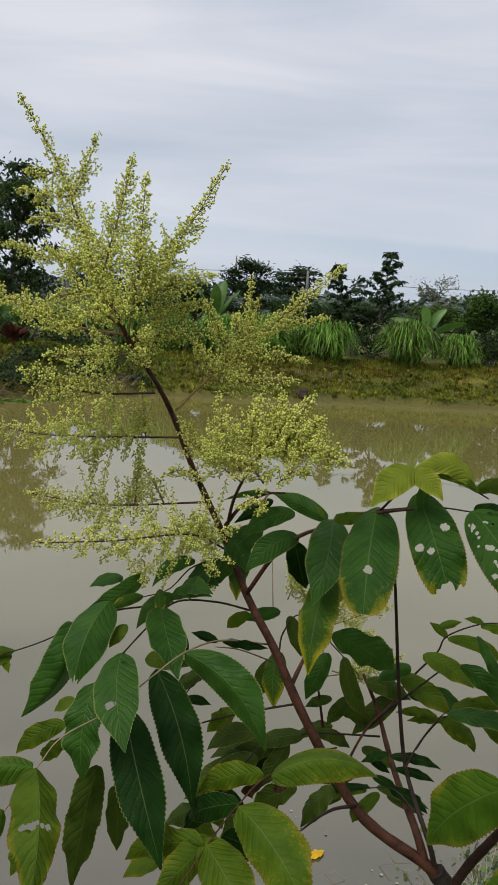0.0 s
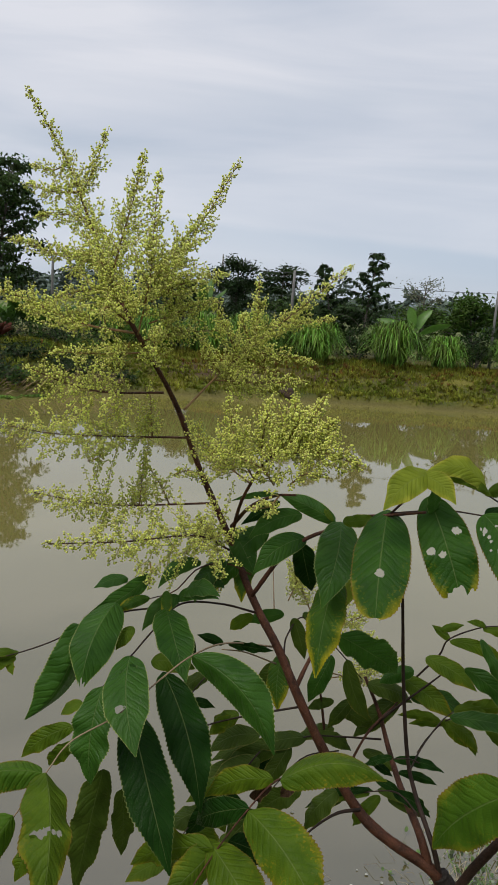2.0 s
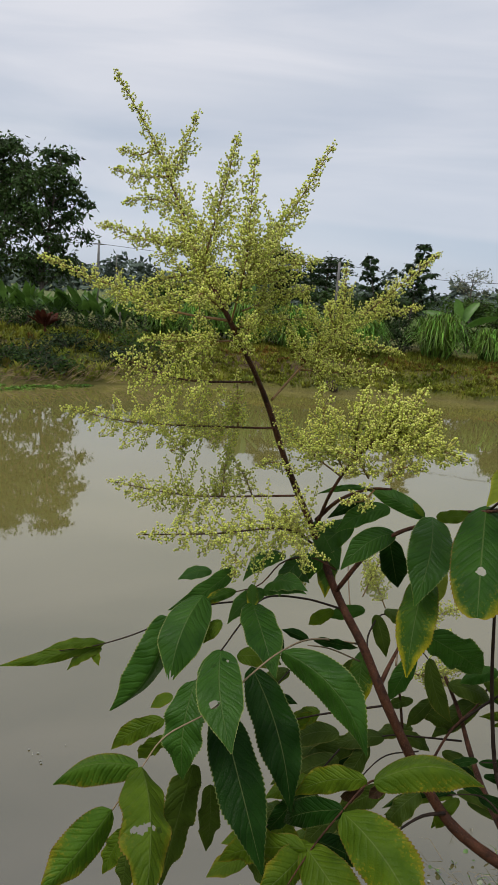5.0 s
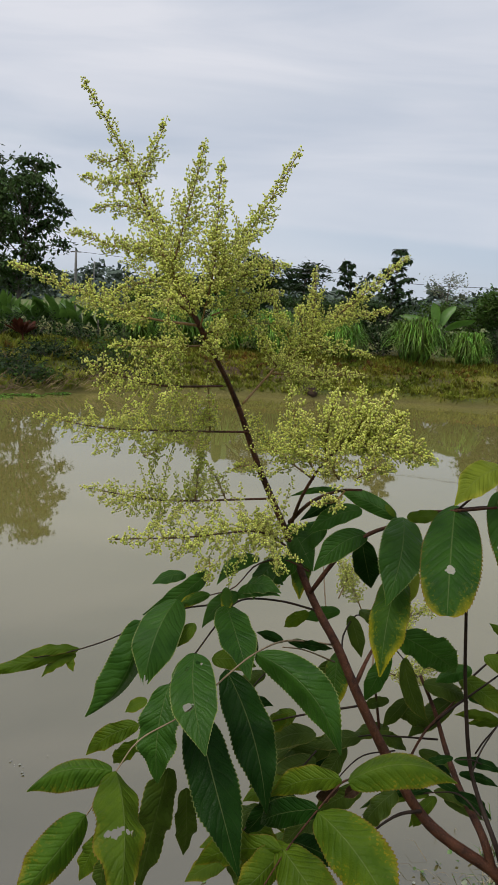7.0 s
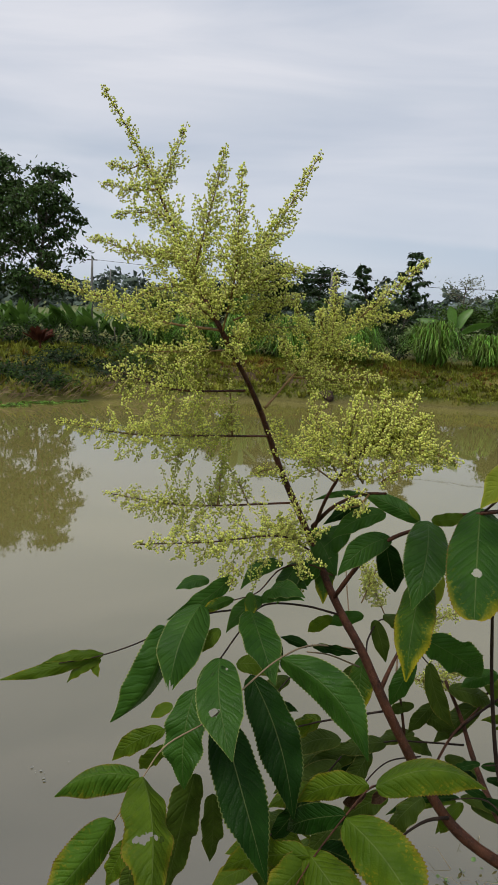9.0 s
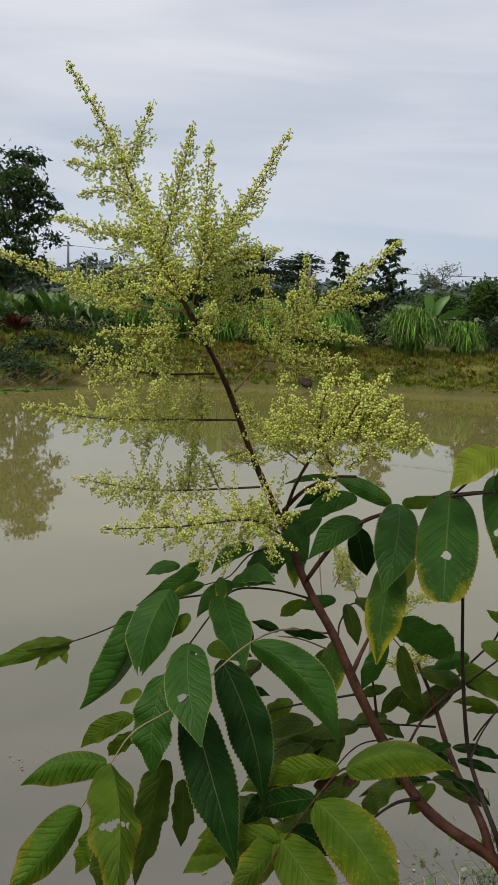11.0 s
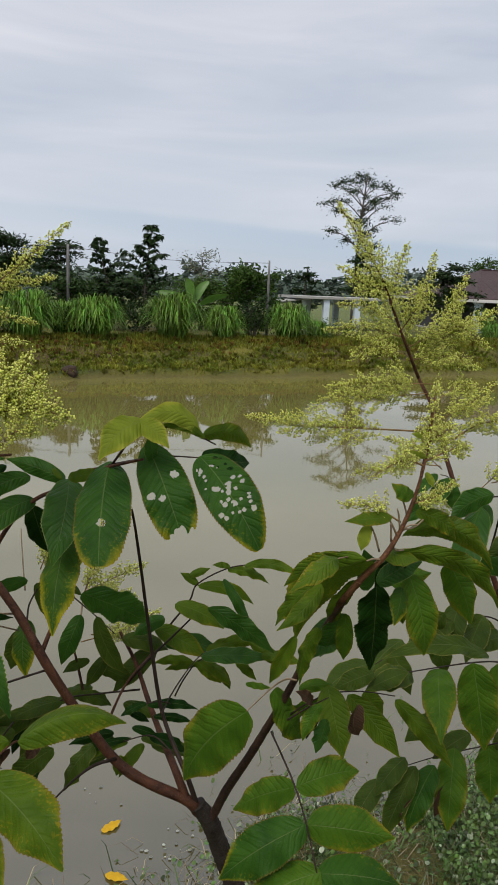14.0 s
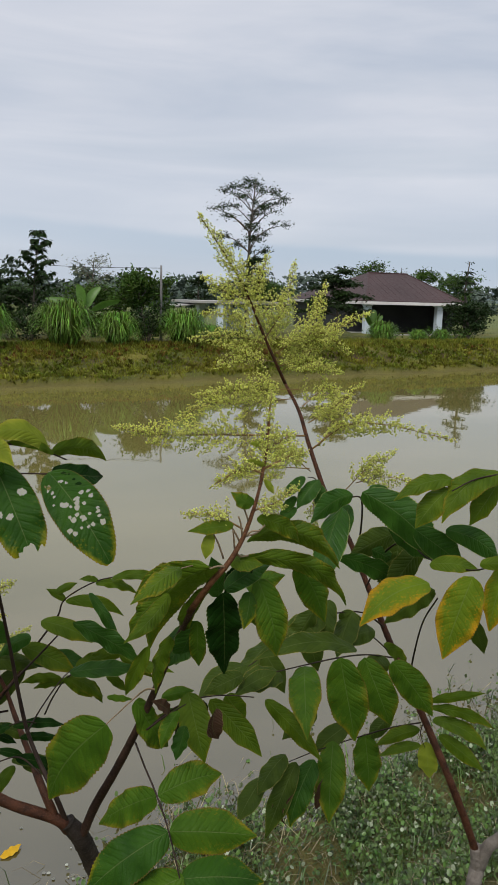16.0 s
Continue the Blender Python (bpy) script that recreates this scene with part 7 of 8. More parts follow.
flower_branch(panicle, [(-0.065, 1.300, 3.103), (-0.063, 1.300, 3.135), (-0.061, 1.300, 3.178)], 0.022, 240)
flower_branch(panicle, [(0.068, 1.290, 3.057), (0.040, 1.270, 3.085), (0.031, 1.260, 3.108)], 0.02, 241)
flower_branch(panicle, [(0.054, 1.280, 3.037), (0.062, 1.250, 3.027), (0.068, 1.240, 3.010)], 0.018, 242, bare=0.02)
flower_branch(panicle, [(-0.024, 1.200, 3.052), (-0.022, 1.200, 3.036), (-0.024, 1.200, 3.021)], 0.018, 243, bare=0.02)
panicle = stem("panicle", shrub, [(0.237, 1.550, 2.752), (0.241, 1.600, 2.786), (0.253, 1.620, 2.836), (0.266, 1.620, 2.927)], 0.002, 0.0008, PALE_STEM, "small pale panicle half hidden by leaves")
flower_branch(panicle, [(0.165, 1.580, 2.864), (0.183, 1.600, 2.909), (0.204, 1.600, 2.963)], 0.036, 244)
flower_branch(panicle, [(0.210, 1.600, 2.839), (0.184, 1.600, 2.892), (0.159, 1.600, 2.934)], 0.03, 245)
flower_branch(panicle, [(0.240, 1.600, 2.797), (0.271, 1.620, 2.872), (0.283, 1.620, 2.963)], 0.036, 246)
flower_branch(panicle, [(0.244, 1.600, 2.809), (0.307, 1.620, 2.830), (0.359, 1.620, 2.853)], 0.034, 247, bare=0.2)
flower_branch(panicle, [(0.267, 1.600, 2.789), (0.308, 1.600, 2.805), (0.340, 1.600, 2.797)], 0.026, 248)
flower_branch(panicle, [(0.239, 1.550, 2.730), (0.321, 1.560, 2.747), (0.383, 1.560, 2.782)], 0.026, 249, bare=0.3)
flower_branch(panicle, [(0.258, 1.550, 2.744), (0.312, 1.560, 2.729), (0.354, 1.560, 2.723)], 0.02, 250)
panicle = stem("panicle", shrub, [(0.620, 0.955, 3.198), (0.626, 0.960, 3.233), (0.632, 0.965, 3.287)], 0.0018, 0.0007, STEM, "young slender panicle with small leaves")
flower_branch(panicle, [(0.622, 0.955, 3.204), (0.629, 0.960, 3.252), (0.633, 0.965, 3.296)], 0.018, 251, bare=0.15, bud=0.0012, gap=0.0024)
flower_branch(panicle, [(0.623, 0.955, 3.208), (0.596, 0.950, 3.216), (0.564, 0.950, 3.200)], 0.022, 252, bare=0.2, bud=0.0012, gap=0.0024)
flower_branch(panicle, [(0.624, 0.955, 3.214), (0.654, 0.960, 3.225), (0.679, 0.970, 3.228)], 0.022, 253, bare=0.1, bud=0.0012, gap=0.0024)
flower_branch(panicle, [(0.598, 0.950, 3.146), (0.568, 0.950, 3.163), (0.535, 0.960, 3.166)], 0.018, 254, bare=0.3, bud=0.0012, gap=0.0024)
flower_branch(panicle, [(0.611, 0.950, 3.167), (0.642, 0.960, 3.172), (0.674, 0.980, 3.185)], 0.018, 255, bare=0.1, bud=0.0012, gap=0.0024)
flower_branch(panicle, [(0.626, 0.960, 3.233), (0.650, 0.970, 3.243), (0.668, 0.980, 3.247)], 0.018, 256, bare=0.1, bud=0.0012, gap=0.0024)
leaf = compound_leaf(shrub, [(0.575, 0.99, 3.087), (0.552, 0.96, 3.104), (0.521, 0.93, 3.113), (0.492, 0.91, 3.111)], 0.0011, 0.0006, PALE_STEM)
leaflet(leaf, (0.521, 0.93, 3.115), (0.458, 0.88, 3.099), 0.024, (-0.3, -0.7, 0.6), LEAF_S, seed=401, bend=-0.08, bow=0.10, fold=-0.3)
leaflet(leaf, (0.516, 0.96, 3.073), (0.459, 0.93, 3.034), 0.020, (-0.2, -0.8, 0.5), LEAF_O, seed=402, bend=-0.10, bow=0.08, fold=-0.3)
leaflet(leaf, (0.57, 1.04, 2.993), (0.529, 1.02, 2.953), 0.040, (-0.4, -0.8, 0.5), LEAF_G, seed=403, bow=0.06, fold=-0.1)
leaflet(leaf, (0.589, 0.97, 3.104), (0.624, 0.95, 3.101), 0.026, (0.2, -0.6, 0.8), LEAF_O, seed=404, bend=0.08, bow=0.10, fold=-0.3)
leaflet(leaf, (0.586, 1.0, 3.046), (0.573, 0.99, 3.101), 0.030, (0.1, -0.8, 0.5), LEAF_G, seed=405, bow=0.06)
leaflet(leaf, (0.623, 0.99, 3.053), (0.609, 0.97, 3.014), 0.026, (0.2, -0.9, 0.3), LEAF_Z, seed=406, bow=0.08, fold=-0.2)
leaf = compound_leaf(shrub, [(0.504, 1.03, 2.865), (0.524, 1.02, 2.885), (0.549, 1.01, 2.904)], 0.0014, 0.0008, BLACK_STEM)
leaflet(leaf, (0.54, 1.01, 2.896), (0.516, 1.0, 2.854), 0.019, (-0.2, -0.9, 0.3), LEAF_M, seed=407, bend=0.06, bow=0.08, fold=-0.3)
leaflet(leaf, (0.551, 1.02, 2.869), (0.537, 1.01, 2.829), 0.024, (0.3, -0.9, 0.2), LEAF_G, seed=408, bow=0.06, fold=-0.2)
leaflet(leaf, (0.529, 1.01, 2.897), (0.504, 1.0, 2.921), 0.016, (0.0, -0.7, 0.7), LEAF_B, seed=409, bow=0.08, fold=0.2)
leaflet(leaf, (0.595, 1.03, 2.88), (0.599, 1.03, 2.836), 0.024, (0.2, -0.9, 0.2), LEAF_B, seed=410, bend=0.2, fold=0.5)
leaf = compound_leaf(shrub, [(0.324, 1.36, 2.645), (0.307, 1.38, 2.622), (0.286, 1.4, 2.598)], 0.0013, 0.0007, BLACK_STEM)
leaflet(leaf, (0.297, 1.39, 2.629), (0.226, 1.36, 2.641), 0.018, (0.2, -0.8, 0.6), LEAF_D, seed=420, bow=0.08, fold=-0.25)
leaflet(leaf, (0.302, 1.39, 2.611), (0.224, 1.36, 2.594), 0.018, (-0.2, -0.8, 0.6), LEAF_H, seed=421, bow=0.08, fold=-0.25)
leaflet(leaf, (0.286, 1.39, 2.596), (0.228, 1.36, 2.582), 0.014, (0.2, -0.8, 0.6), LEAF_H, seed=422, bow=0.08, fold=-0.25)
leaflet(leaf, (0.348, 1.39, 2.613), (0.305, 1.36, 2.572), 0.022, (-0.2, -0.8, 0.6), LEAF_O, seed=423, bow=0.08, fold=-0.25)
leaflet(leaf, (0.343, 1.39, 2.624), (0.427, 1.36, 2.614), 0.021, (0.2, -0.8, 0.6), LEAF_H, seed=424, bow=0.08, fold=-0.25)
leaflet(leaf, (0.361, 1.39, 2.61), (0.421, 1.36, 2.602), 0.017, (-0.2, -0.8, 0.6), LEAF_H, seed=425, bow=0.08, fold=-0.25)
leaflet(leaf, (0.127, 1.39, 2.68), (0.076, 1.36, 2.645), 0.028, (0.2, -0.8, 0.6), LEAF_H, seed=426, bow=0.08, fold=-0.25)
leaflet(leaf, (0.166, 1.39, 2.693), (0.133, 1.36, 2.631), 0.030, (-0.2, -0.8, 0.6), LEAF_D, seed=427, bow=0.08, fold=-0.25)
leaflet(leaf, (0.141, 1.39, 2.662), (0.081, 1.36, 2.609), 0.026, (0.2, -0.8, 0.6), LEAF_O, seed=428, bow=0.08, fold=-0.25)
leaflet(leaf, (0.082, 1.39, 2.49), (0.172, 1.36, 2.535), 0.026, (-0.2, -0.8, 0.6), LEAF_H, seed=429, bow=0.08, fold=-0.25)
shrub_2 = thing("flowering_shrub", (0, 0, 0), "shrub with yellowing toothed leaves and one tall green panicle", "shrub", "shrubs on the near bank")
stem("trunk", shrub_2, [(1.500, 1.660, 1.200), (1.460, 1.600, 1.600), (1.386, 1.500, 1.994), (1.394, 1.500, 2.078), (1.386, 1.500, 2.133)], 0.022, 0.015, BARK, "pale grey-brown forked trunk")
stem("stem", shrub_2, [(1.396, 1.500, 2.062), (1.377, 1.500, 2.143), (1.303, 1.500, 2.314), (1.247, 1.550, 2.465), (1.193, 1.600, 2.602), (1.153, 1.650, 2.724), (1.103, 1.680, 2.855), (1.054, 1.710, 2.957), (1.026, 1.760, 3.067), (1.014, 1.800, 3.141), (0.988, 1.830, 3.204)], 0.01, 0.0036, STEM)
stem("stem", shrub_2, [(1.399, 1.500, 2.076), (1.405, 1.480, 2.144), (1.440, 1.460, 2.196), (1.459, 1.440, 2.309)], 0.016, 0.012, BARK)
panicle = stem("panicle", shrub_2, [(0.988, 1.830, 3.204), (0.924, 1.800, 3.310), (0.875, 1.800, 3.415), (0.827, 1.820, 3.499), (0.780, 1.850, 3.574)], 0.0040, 0.0007, STEM, "tall cone-shaped panicle of tiny yellow-green buds")
flower_branch(panicle, [(0.943, 1.810, 3.284), (0.875, 1.800, 3.415), (0.827, 1.820, 3.499), (0.780, 1.850, 3.577)], 0.06, 257, bare=0.02, bud=0.0021, gap=0.0042)
flower_branch(panicle, [(1.014, 1.760, 3.091), (0.795, 1.750, 3.103), (0.679, 1.740, 3.109), (0.572, 1.720, 3.132)], 0.052, 258, bare=0.2, r=0.002, bud=0.0021, gap=0.0042)
flower_branch(panicle, [(1.033, 1.760, 3.060), (1.093, 1.720, 3.118), (1.155, 1.650, 3.132), (1.302, 1.600, 3.101)], 0.05, 259, bare=0.2, r=0.002, bud=0.0021, gap=0.0042)
flower_branch(panicle, [(1.002, 1.810, 3.171), (0.875, 1.800, 3.163), (0.795, 1.800, 3.165), (0.720, 1.800, 3.129)], 0.06, 260, bare=0.12, bud=0.0021, gap=0.0042)
flower_branch(panicle, [(1.012, 1.800, 3.194), (0.887, 1.800, 3.195), (0.762, 1.800, 3.185)], 0.052, 261, bare=0.2, bud=0.0021, gap=0.0042)
flower_branch(panicle, [(1.024, 1.770, 3.119), (1.070, 1.750, 3.153), (1.137, 1.720, 3.215)], 0.052, 262, bare=0.15, bud=0.0021, gap=0.0042)
flower_branch(panicle, [(0.973, 1.830, 3.224), (1.021, 1.800, 3.298), (1.096, 1.780, 3.338), (1.163, 1.760, 3.372)], 0.058, 263, bud=0.0021, gap=0.0042)
flower_branch(panicle, [(1.022, 1.800, 3.285), (1.047, 1.800, 3.363), (1.067, 1.800, 3.437)], 0.045, 264, bud=0.0021, gap=0.0042)
flower_branch(panicle, [(0.924, 1.800, 3.310), (0.969, 1.800, 3.386), (0.989, 1.800, 3.479)], 0.045, 265, bud=0.0021, gap=0.0042)
flower_branch(panicle, [(0.896, 1.800, 3.360), (0.907, 1.800, 3.435), (0.925, 1.800, 3.494)], 0.04, 266, bud=0.0021, gap=0.0042)
flower_branch(panicle, [(0.882, 1.800, 3.397), (0.823, 1.800, 3.414), (0.775, 1.800, 3.443)], 0.036, 267, bud=0.0021, gap=0.0042)
flower_branch(panicle, [(0.925, 1.800, 3.298), (0.844, 1.800, 3.316), (0.751, 1.800, 3.309)], 0.046, 268, bud=0.0021, gap=0.0042)
flower_branch(panicle, [(0.943, 1.810, 3.258), (0.858, 1.800, 3.278), (0.813, 1.800, 3.247)], 0.044, 269, bud=0.0021, gap=0.0042)
flower_branch(panicle, [(0.954, 1.820, 3.244), (1.037, 1.800, 3.259), (1.118, 1.800, 3.232)], 0.054, 270, bud=0.0021, gap=0.0042)
flower_branch(panicle, [(0.903, 1.800, 3.335), (0.843, 1.800, 3.359), (0.779, 1.800, 3.364)], 0.042, 271, bud=0.0021, gap=0.0042)
flower_branch(panicle, [(0.943, 1.810, 3.271), (1.040, 1.780, 3.325), (1.127, 1.780, 3.280)], 0.05, 272, bud=0.0021, gap=0.0042)
flower_branch(panicle, [(1.067, 1.650, 2.985), (1.104, 1.620, 3.041), (1.159, 1.600, 3.081)], 0.034, 273, bare=0.25, bud=0.0021, gap=0.0042)
flower_branch(panicle, [(1.084, 1.630, 3.008), (1.141, 1.610, 3.023), (1.218, 1.600, 3.008)], 0.034, 274, bud=0.0021, gap=0.0042)
flower_branch(panicle, [(1.027, 1.750, 3.009), (0.969, 1.750, 3.052), (0.887, 1.750, 3.081)], 0.044, 275, bare=0.2, bud=0.0021, gap=0.0042)
flower_branch(panicle, [(1.024, 1.750, 3.016), (0.929, 1.750, 3.021), (0.823, 1.750, 3.000)], 0.04, 276, bare=0.3, bud=0.0021, gap=0.0042)
flower_branch(panicle, [(1.033, 1.730, 2.993), (1.016, 1.700, 2.936), (1.025, 1.700, 2.895)], 0.024, 277, bare=0.2, bud=0.0021, gap=0.0042)
flower_branch(panicle, [(1.016, 1.790, 3.155), (1.076, 1.800, 3.193), (1.113, 1.800, 3.179)], 0.044, 278, bare=0.15, bud=0.0021, gap=0.0042)
flower_branch(panicle, [(1.043, 1.760, 3.067), (1.066, 1.750, 3.094), (1.072, 1.750, 3.107)], 0.02, 279, bare=0.1, bud=0.0021, gap=0.0042)
leaf = compound_leaf(shrub_2, [(1.117, 1.670, 2.823), (1.061, 1.550, 2.937), (0.990, 1.420, 3.032), (0.956, 1.400, 3.044)], 0.00240, 0.00128, BLACK_STEM)
leaflet(leaf, (0.981, 1.400, 3.052), (1.112, 1.330, 2.923), 0.071, (-0.46, -0.89, 0.02), LEAF_G, seed=280, bend=-0.05, bow=0.06, fold=-0.46)
leaflet(leaf, (0.940, 1.400, 3.026), (0.857, 1.300, 2.908), 0.056, (-0.42, -0.52, 0.74), LEAF_G, seed=281, bow=0.09, fold=-0.48)
leaflet(leaf, (0.962, 1.400, 3.048), (0.870, 1.380, 3.004), 0.043, (0.16, -0.98, 0.12), LEAF_G, seed=282, bend=0.08, bow=0.04, fold=-0.29)
leaflet(leaf, (1.056, 1.423, 2.984), (1.157, 1.397, 2.904), 0.062, (-0.40, -0.89, -0.22), LEAF_G, seed=283, bow=0.12, fold=-0.13)
leaflet(leaf, (0.968, 1.425, 3.022), (0.931, 1.395, 2.958), 0.038, (-0.07, -0.88, 0.46), LEAF_G, seed=284, bow=0.07, fold=-0.28)
leaflet(leaf, (1.019, 1.450, 3.042), (1.077, 1.450, 3.021), 0.029, (0.08, -0.97, 0.23), LEAF_G, seed=285, bow=0.03, fold=-0.15)
leaf = compound_leaf(shrub_2, [(1.042, 1.700, 2.967), (1.011, 1.680, 3.007), (0.982, 1.660, 3.019)], 0.00128, 0.00080, BLACK_STEM)
leaflet(leaf, (1.009, 1.660, 3.012), (0.950, 1.640, 2.954), 0.038, (-0.39, -0.67, 0.63), LEAF_G, seed=286, bow=0.1, fold=-0.44)
leaflet(leaf, (0.975, 1.660, 3.020), (0.916, 1.640, 2.978), 0.025, (-0.09, -0.85, 0.52), LEAF_G, seed=287, bow=0.05, fold=-0.07)
leaflet(leaf, (1.006, 1.660, 3.003), (1.023, 1.660, 2.936), 0.032, (-0.29, -0.96, -0.07), LEAF_G, seed=288, bow=0.12, fold=-0.02)
leaflet(leaf, (0.957, 1.660, 2.976), (0.919, 1.660, 2.938), 0.023, (-0.06, -1.00, 0.06), LEAF_G, seed=289, bow=0.06, fold=0.05)
leaflet(leaf, (0.958, 1.660, 2.951), (0.913, 1.660, 2.915), 0.023, (-0.25, -0.91, 0.32), LEAF_G, seed=290, bow=0.07, fold=-0.24)
leaf = compound_leaf(shrub_2, [(1.196, 1.600, 2.594), (1.091, 1.580, 2.686), (0.976, 1.540, 2.730), (0.872, 1.500, 2.717), (0.787, 1.460, 2.699)], 0.00176, 0.00080, BLACK_STEM)
leaflet(leaf, (0.973, 1.521, 2.747), (0.867, 1.499, 2.704), 0.055, (-0.17, -0.65, 0.74), LEAF_H, seed=291, bend=0.05, bow=0.12, fold=-0.18)
leaflet(leaf, (0.857, 1.501, 2.726), (0.777, 1.479, 2.643), 0.056, (-0.55, -0.51, 0.66), LEAF_H, seed=292, bend=0.05, bow=0.09, fold=-0.44)
leaflet(leaf, (1.056, 1.557, 2.741), (0.992, 1.493, 2.673), 0.053, (-0.41, -0.44, 0.80), LEAF_H, seed=293, bow=0.07, fold=-0.47)
leaflet(leaf, (0.782, 1.460, 2.702), (0.681, 1.440, 2.655), 0.052, (-0.29, -0.49, 0.82), LEAF_H, seed=294, bend=0.06, bow=0.03, fold=-0.15)
leaflet(leaf, (1.109, 1.550, 2.693), (1.006, 1.520, 2.688), 0.045, (0.21, -0.81, 0.55), LEAF_H, seed=295, bow=0.12, fold=-0.26)
leaflet(leaf, (1.154, 1.551, 2.607), (1.051, 1.519, 2.617), 0.051, (0.31, -0.91, 0.28), LEAF_H, seed=296, bow=0.06, fold=-0.38)
leaflet(leaf, (0.918, 1.503, 2.746), (0.943, 1.477, 2.658), 0.045, (-0.36, -0.92, 0.17), LEAF_H, seed=297, bow=0.07, fold=-0.05)
leaflet(leaf, (0.825, 1.483, 2.717), (0.864, 1.457, 2.632), 0.045, (0.02, -0.95, 0.30), LEAF_H, seed=298, bow=0.07, fold=-0.35)
leaf = compound_leaf(shrub_2, [(1.134, 1.650, 2.753), (1.091, 1.500, 2.889), (1.082, 1.400, 2.947), (1.070, 1.300, 2.948), (1.048, 1.150, 2.983), (1.067, 1.100, 3.008)], 0.00208, 0.00112, BLACK_STEM)
leaflet(leaf, (0.977, 1.150, 2.968), (0.859, 1.150, 2.909), 0.058, (-0.39, -0.48, 0.79), LEAF_R, seed=299, bend=0.05, bow=0.11, fold=0.01)
leaflet(leaf, (1.021, 1.100, 2.993), (0.978, 1.100, 2.863), 0.064, (-0.66, -0.72, 0.22), LEAF_R, seed=300, bow=0.07, fold=-0.41)
leaflet(leaf, (1.085, 1.100, 3.008), (1.059, 1.100, 2.899), 0.052, (-0.84, -0.50, 0.20), LEAF_R, seed=301, bow=0.08, fold=-0.48)
leaflet(leaf, (1.054, 1.250, 2.910), (0.987, 1.300, 2.833), 0.041, (-0.55, -0.83, -0.06), LEAF_H, seed=302, bow=0.04, fold=-0.07)
leaflet(leaf, (1.101, 1.200, 2.873), (1.130, 1.200, 2.804), 0.029, (-0.69, -0.66, -0.28), LEAF_H, seed=303, bow=0.05, fold=-0.02)
leaflet(leaf, (1.007, 1.200, 2.978), (1.070, 1.150, 2.979), 0.028, (-0.55, -0.68, 0.48), LEAF_O, seed=304, bow=0.1, fold=0.02)
leaflet(leaf, (1.031, 1.100, 3.012), (1.115, 1.100, 2.999), 0.024, (0.03, -0.98, 0.18), LEAF_O, seed=305, bow=0.11, fold=-0.27)
leaflet(leaf, (1.125, 1.500, 2.927), (1.100, 1.500, 2.781), 0.070, (-0.09, -1.00, 0.02), LEAF_H, seed=306, bow=0.08, fold=-0.15)
leaflet(leaf, (1.116, 1.500, 2.931), (1.011, 1.500, 2.889), 0.053, (-0.07, -0.98, 0.18), LEAF_H, seed=307, bow=0.07, fold=-0.31)
leaflet(leaf, (1.147, 1.450, 2.916), (1.073, 1.450, 2.822), 0.056, (-0.13, -0.99, 0.10), LEAF_H, seed=308, bow=0.06, fold=-0.27)
leaflet(leaf, (1.038, 1.500, 2.912), (1.126, 1.500, 2.862), 0.030, (0.04, -1.00, 0.07), LEAF_G, seed=309, bow=0.1, fold=-0.26)
leaflet(leaf, (0.988, 1.500, 2.892), (1.122, 1.500, 2.819), 0.046, (-0.17, -0.93, -0.32), LEAF_G, seed=310, bend=-0.1, bow=0.11, fold=0.05)
leaf = compound_leaf(shrub_2, [(1.129, 1.200, 3.125), (1.080, 1.200, 3.118), (1.039, 1.200, 3.101)], 0.00160, 0.00096, BLACK_STEM)
leaflet(leaf, (1.134, 1.200, 3.127), (1.025, 1.200, 3.047), 0.047, (-0.42, -0.71, 0.57), LEAF_O, seed=311, bend=0.12, bow=0.1, fold=-0.18)
leaflet(leaf, (1.056, 1.220, 3.114), (0.945, 1.220, 3.085), 0.030, (-0.17, -0.76, 0.63), LEAF_O, seed=312, bend=0.06, bow=0.07, fold=-0.14)
leaflet(leaf, (1.048, 1.220, 3.101), (0.988, 1.220, 3.036), 0.042, (-0.52, -0.71, 0.48), LEAF_O, seed=313, bow=0.08, fold=-0.33)
leaflet(leaf, (1.143, 1.220, 3.104), (1.093, 1.220, 3.033), 0.041, (-0.21, -0.97, 0.14), LEAF_O, seed=314, bow=0.04, fold=-0.29)
leaflet(leaf, (1.037, 1.300, 3.006), (1.140, 1.300, 2.931), 0.051, (-0.09, -0.99, -0.12), LEAF_G, seed=315, bow=0.11, fold=-0.07)
leaflet(leaf, (1.087, 1.280, 3.008), (1.192, 1.260, 2.940), 0.042, (-0.06, -0.98, 0.19), LEAF_G, seed=316, bend=-0.08, bow=0.12, fold=-0.34)
leaf = compound_leaf(shrub_2, [(1.186, 1.600, 2.596), (1.065, 1.500, 2.667), (0.930, 1.360, 2.746), (0.836, 1.300, 2.774), (0.775, 1.280, 2.780)], 0.00192, 0.00096, BLACK_STEM)
leaflet(leaf, (0.928, 1.350, 2.751), (0.963, 1.340, 2.581), 0.075, (-0.41, -0.91, -0.03), LEAF_M, seed=317, bow=0.04, fold=-0.05)
leaflet(leaf, (0.836, 1.300, 2.772), (0.793, 1.180, 2.709), 0.055, (-0.32, -0.35, 0.88), LEAF_M, seed=318, bow=0.13, fold=0.04)
leaflet(leaf, (1.016, 1.420, 2.706), (1.074, 1.400, 2.561), 0.069, (-0.45, -0.89, -0.06), LEAF_M, seed=319, bow=0.11, fold=-0.06)
leaflet(leaf, (1.127, 1.500, 2.643), (1.224, 1.480, 2.511), 0.065, (-0.26, -0.97, -0.04), LEAF_M, seed=320, bow=0.05, fold=-0.19)
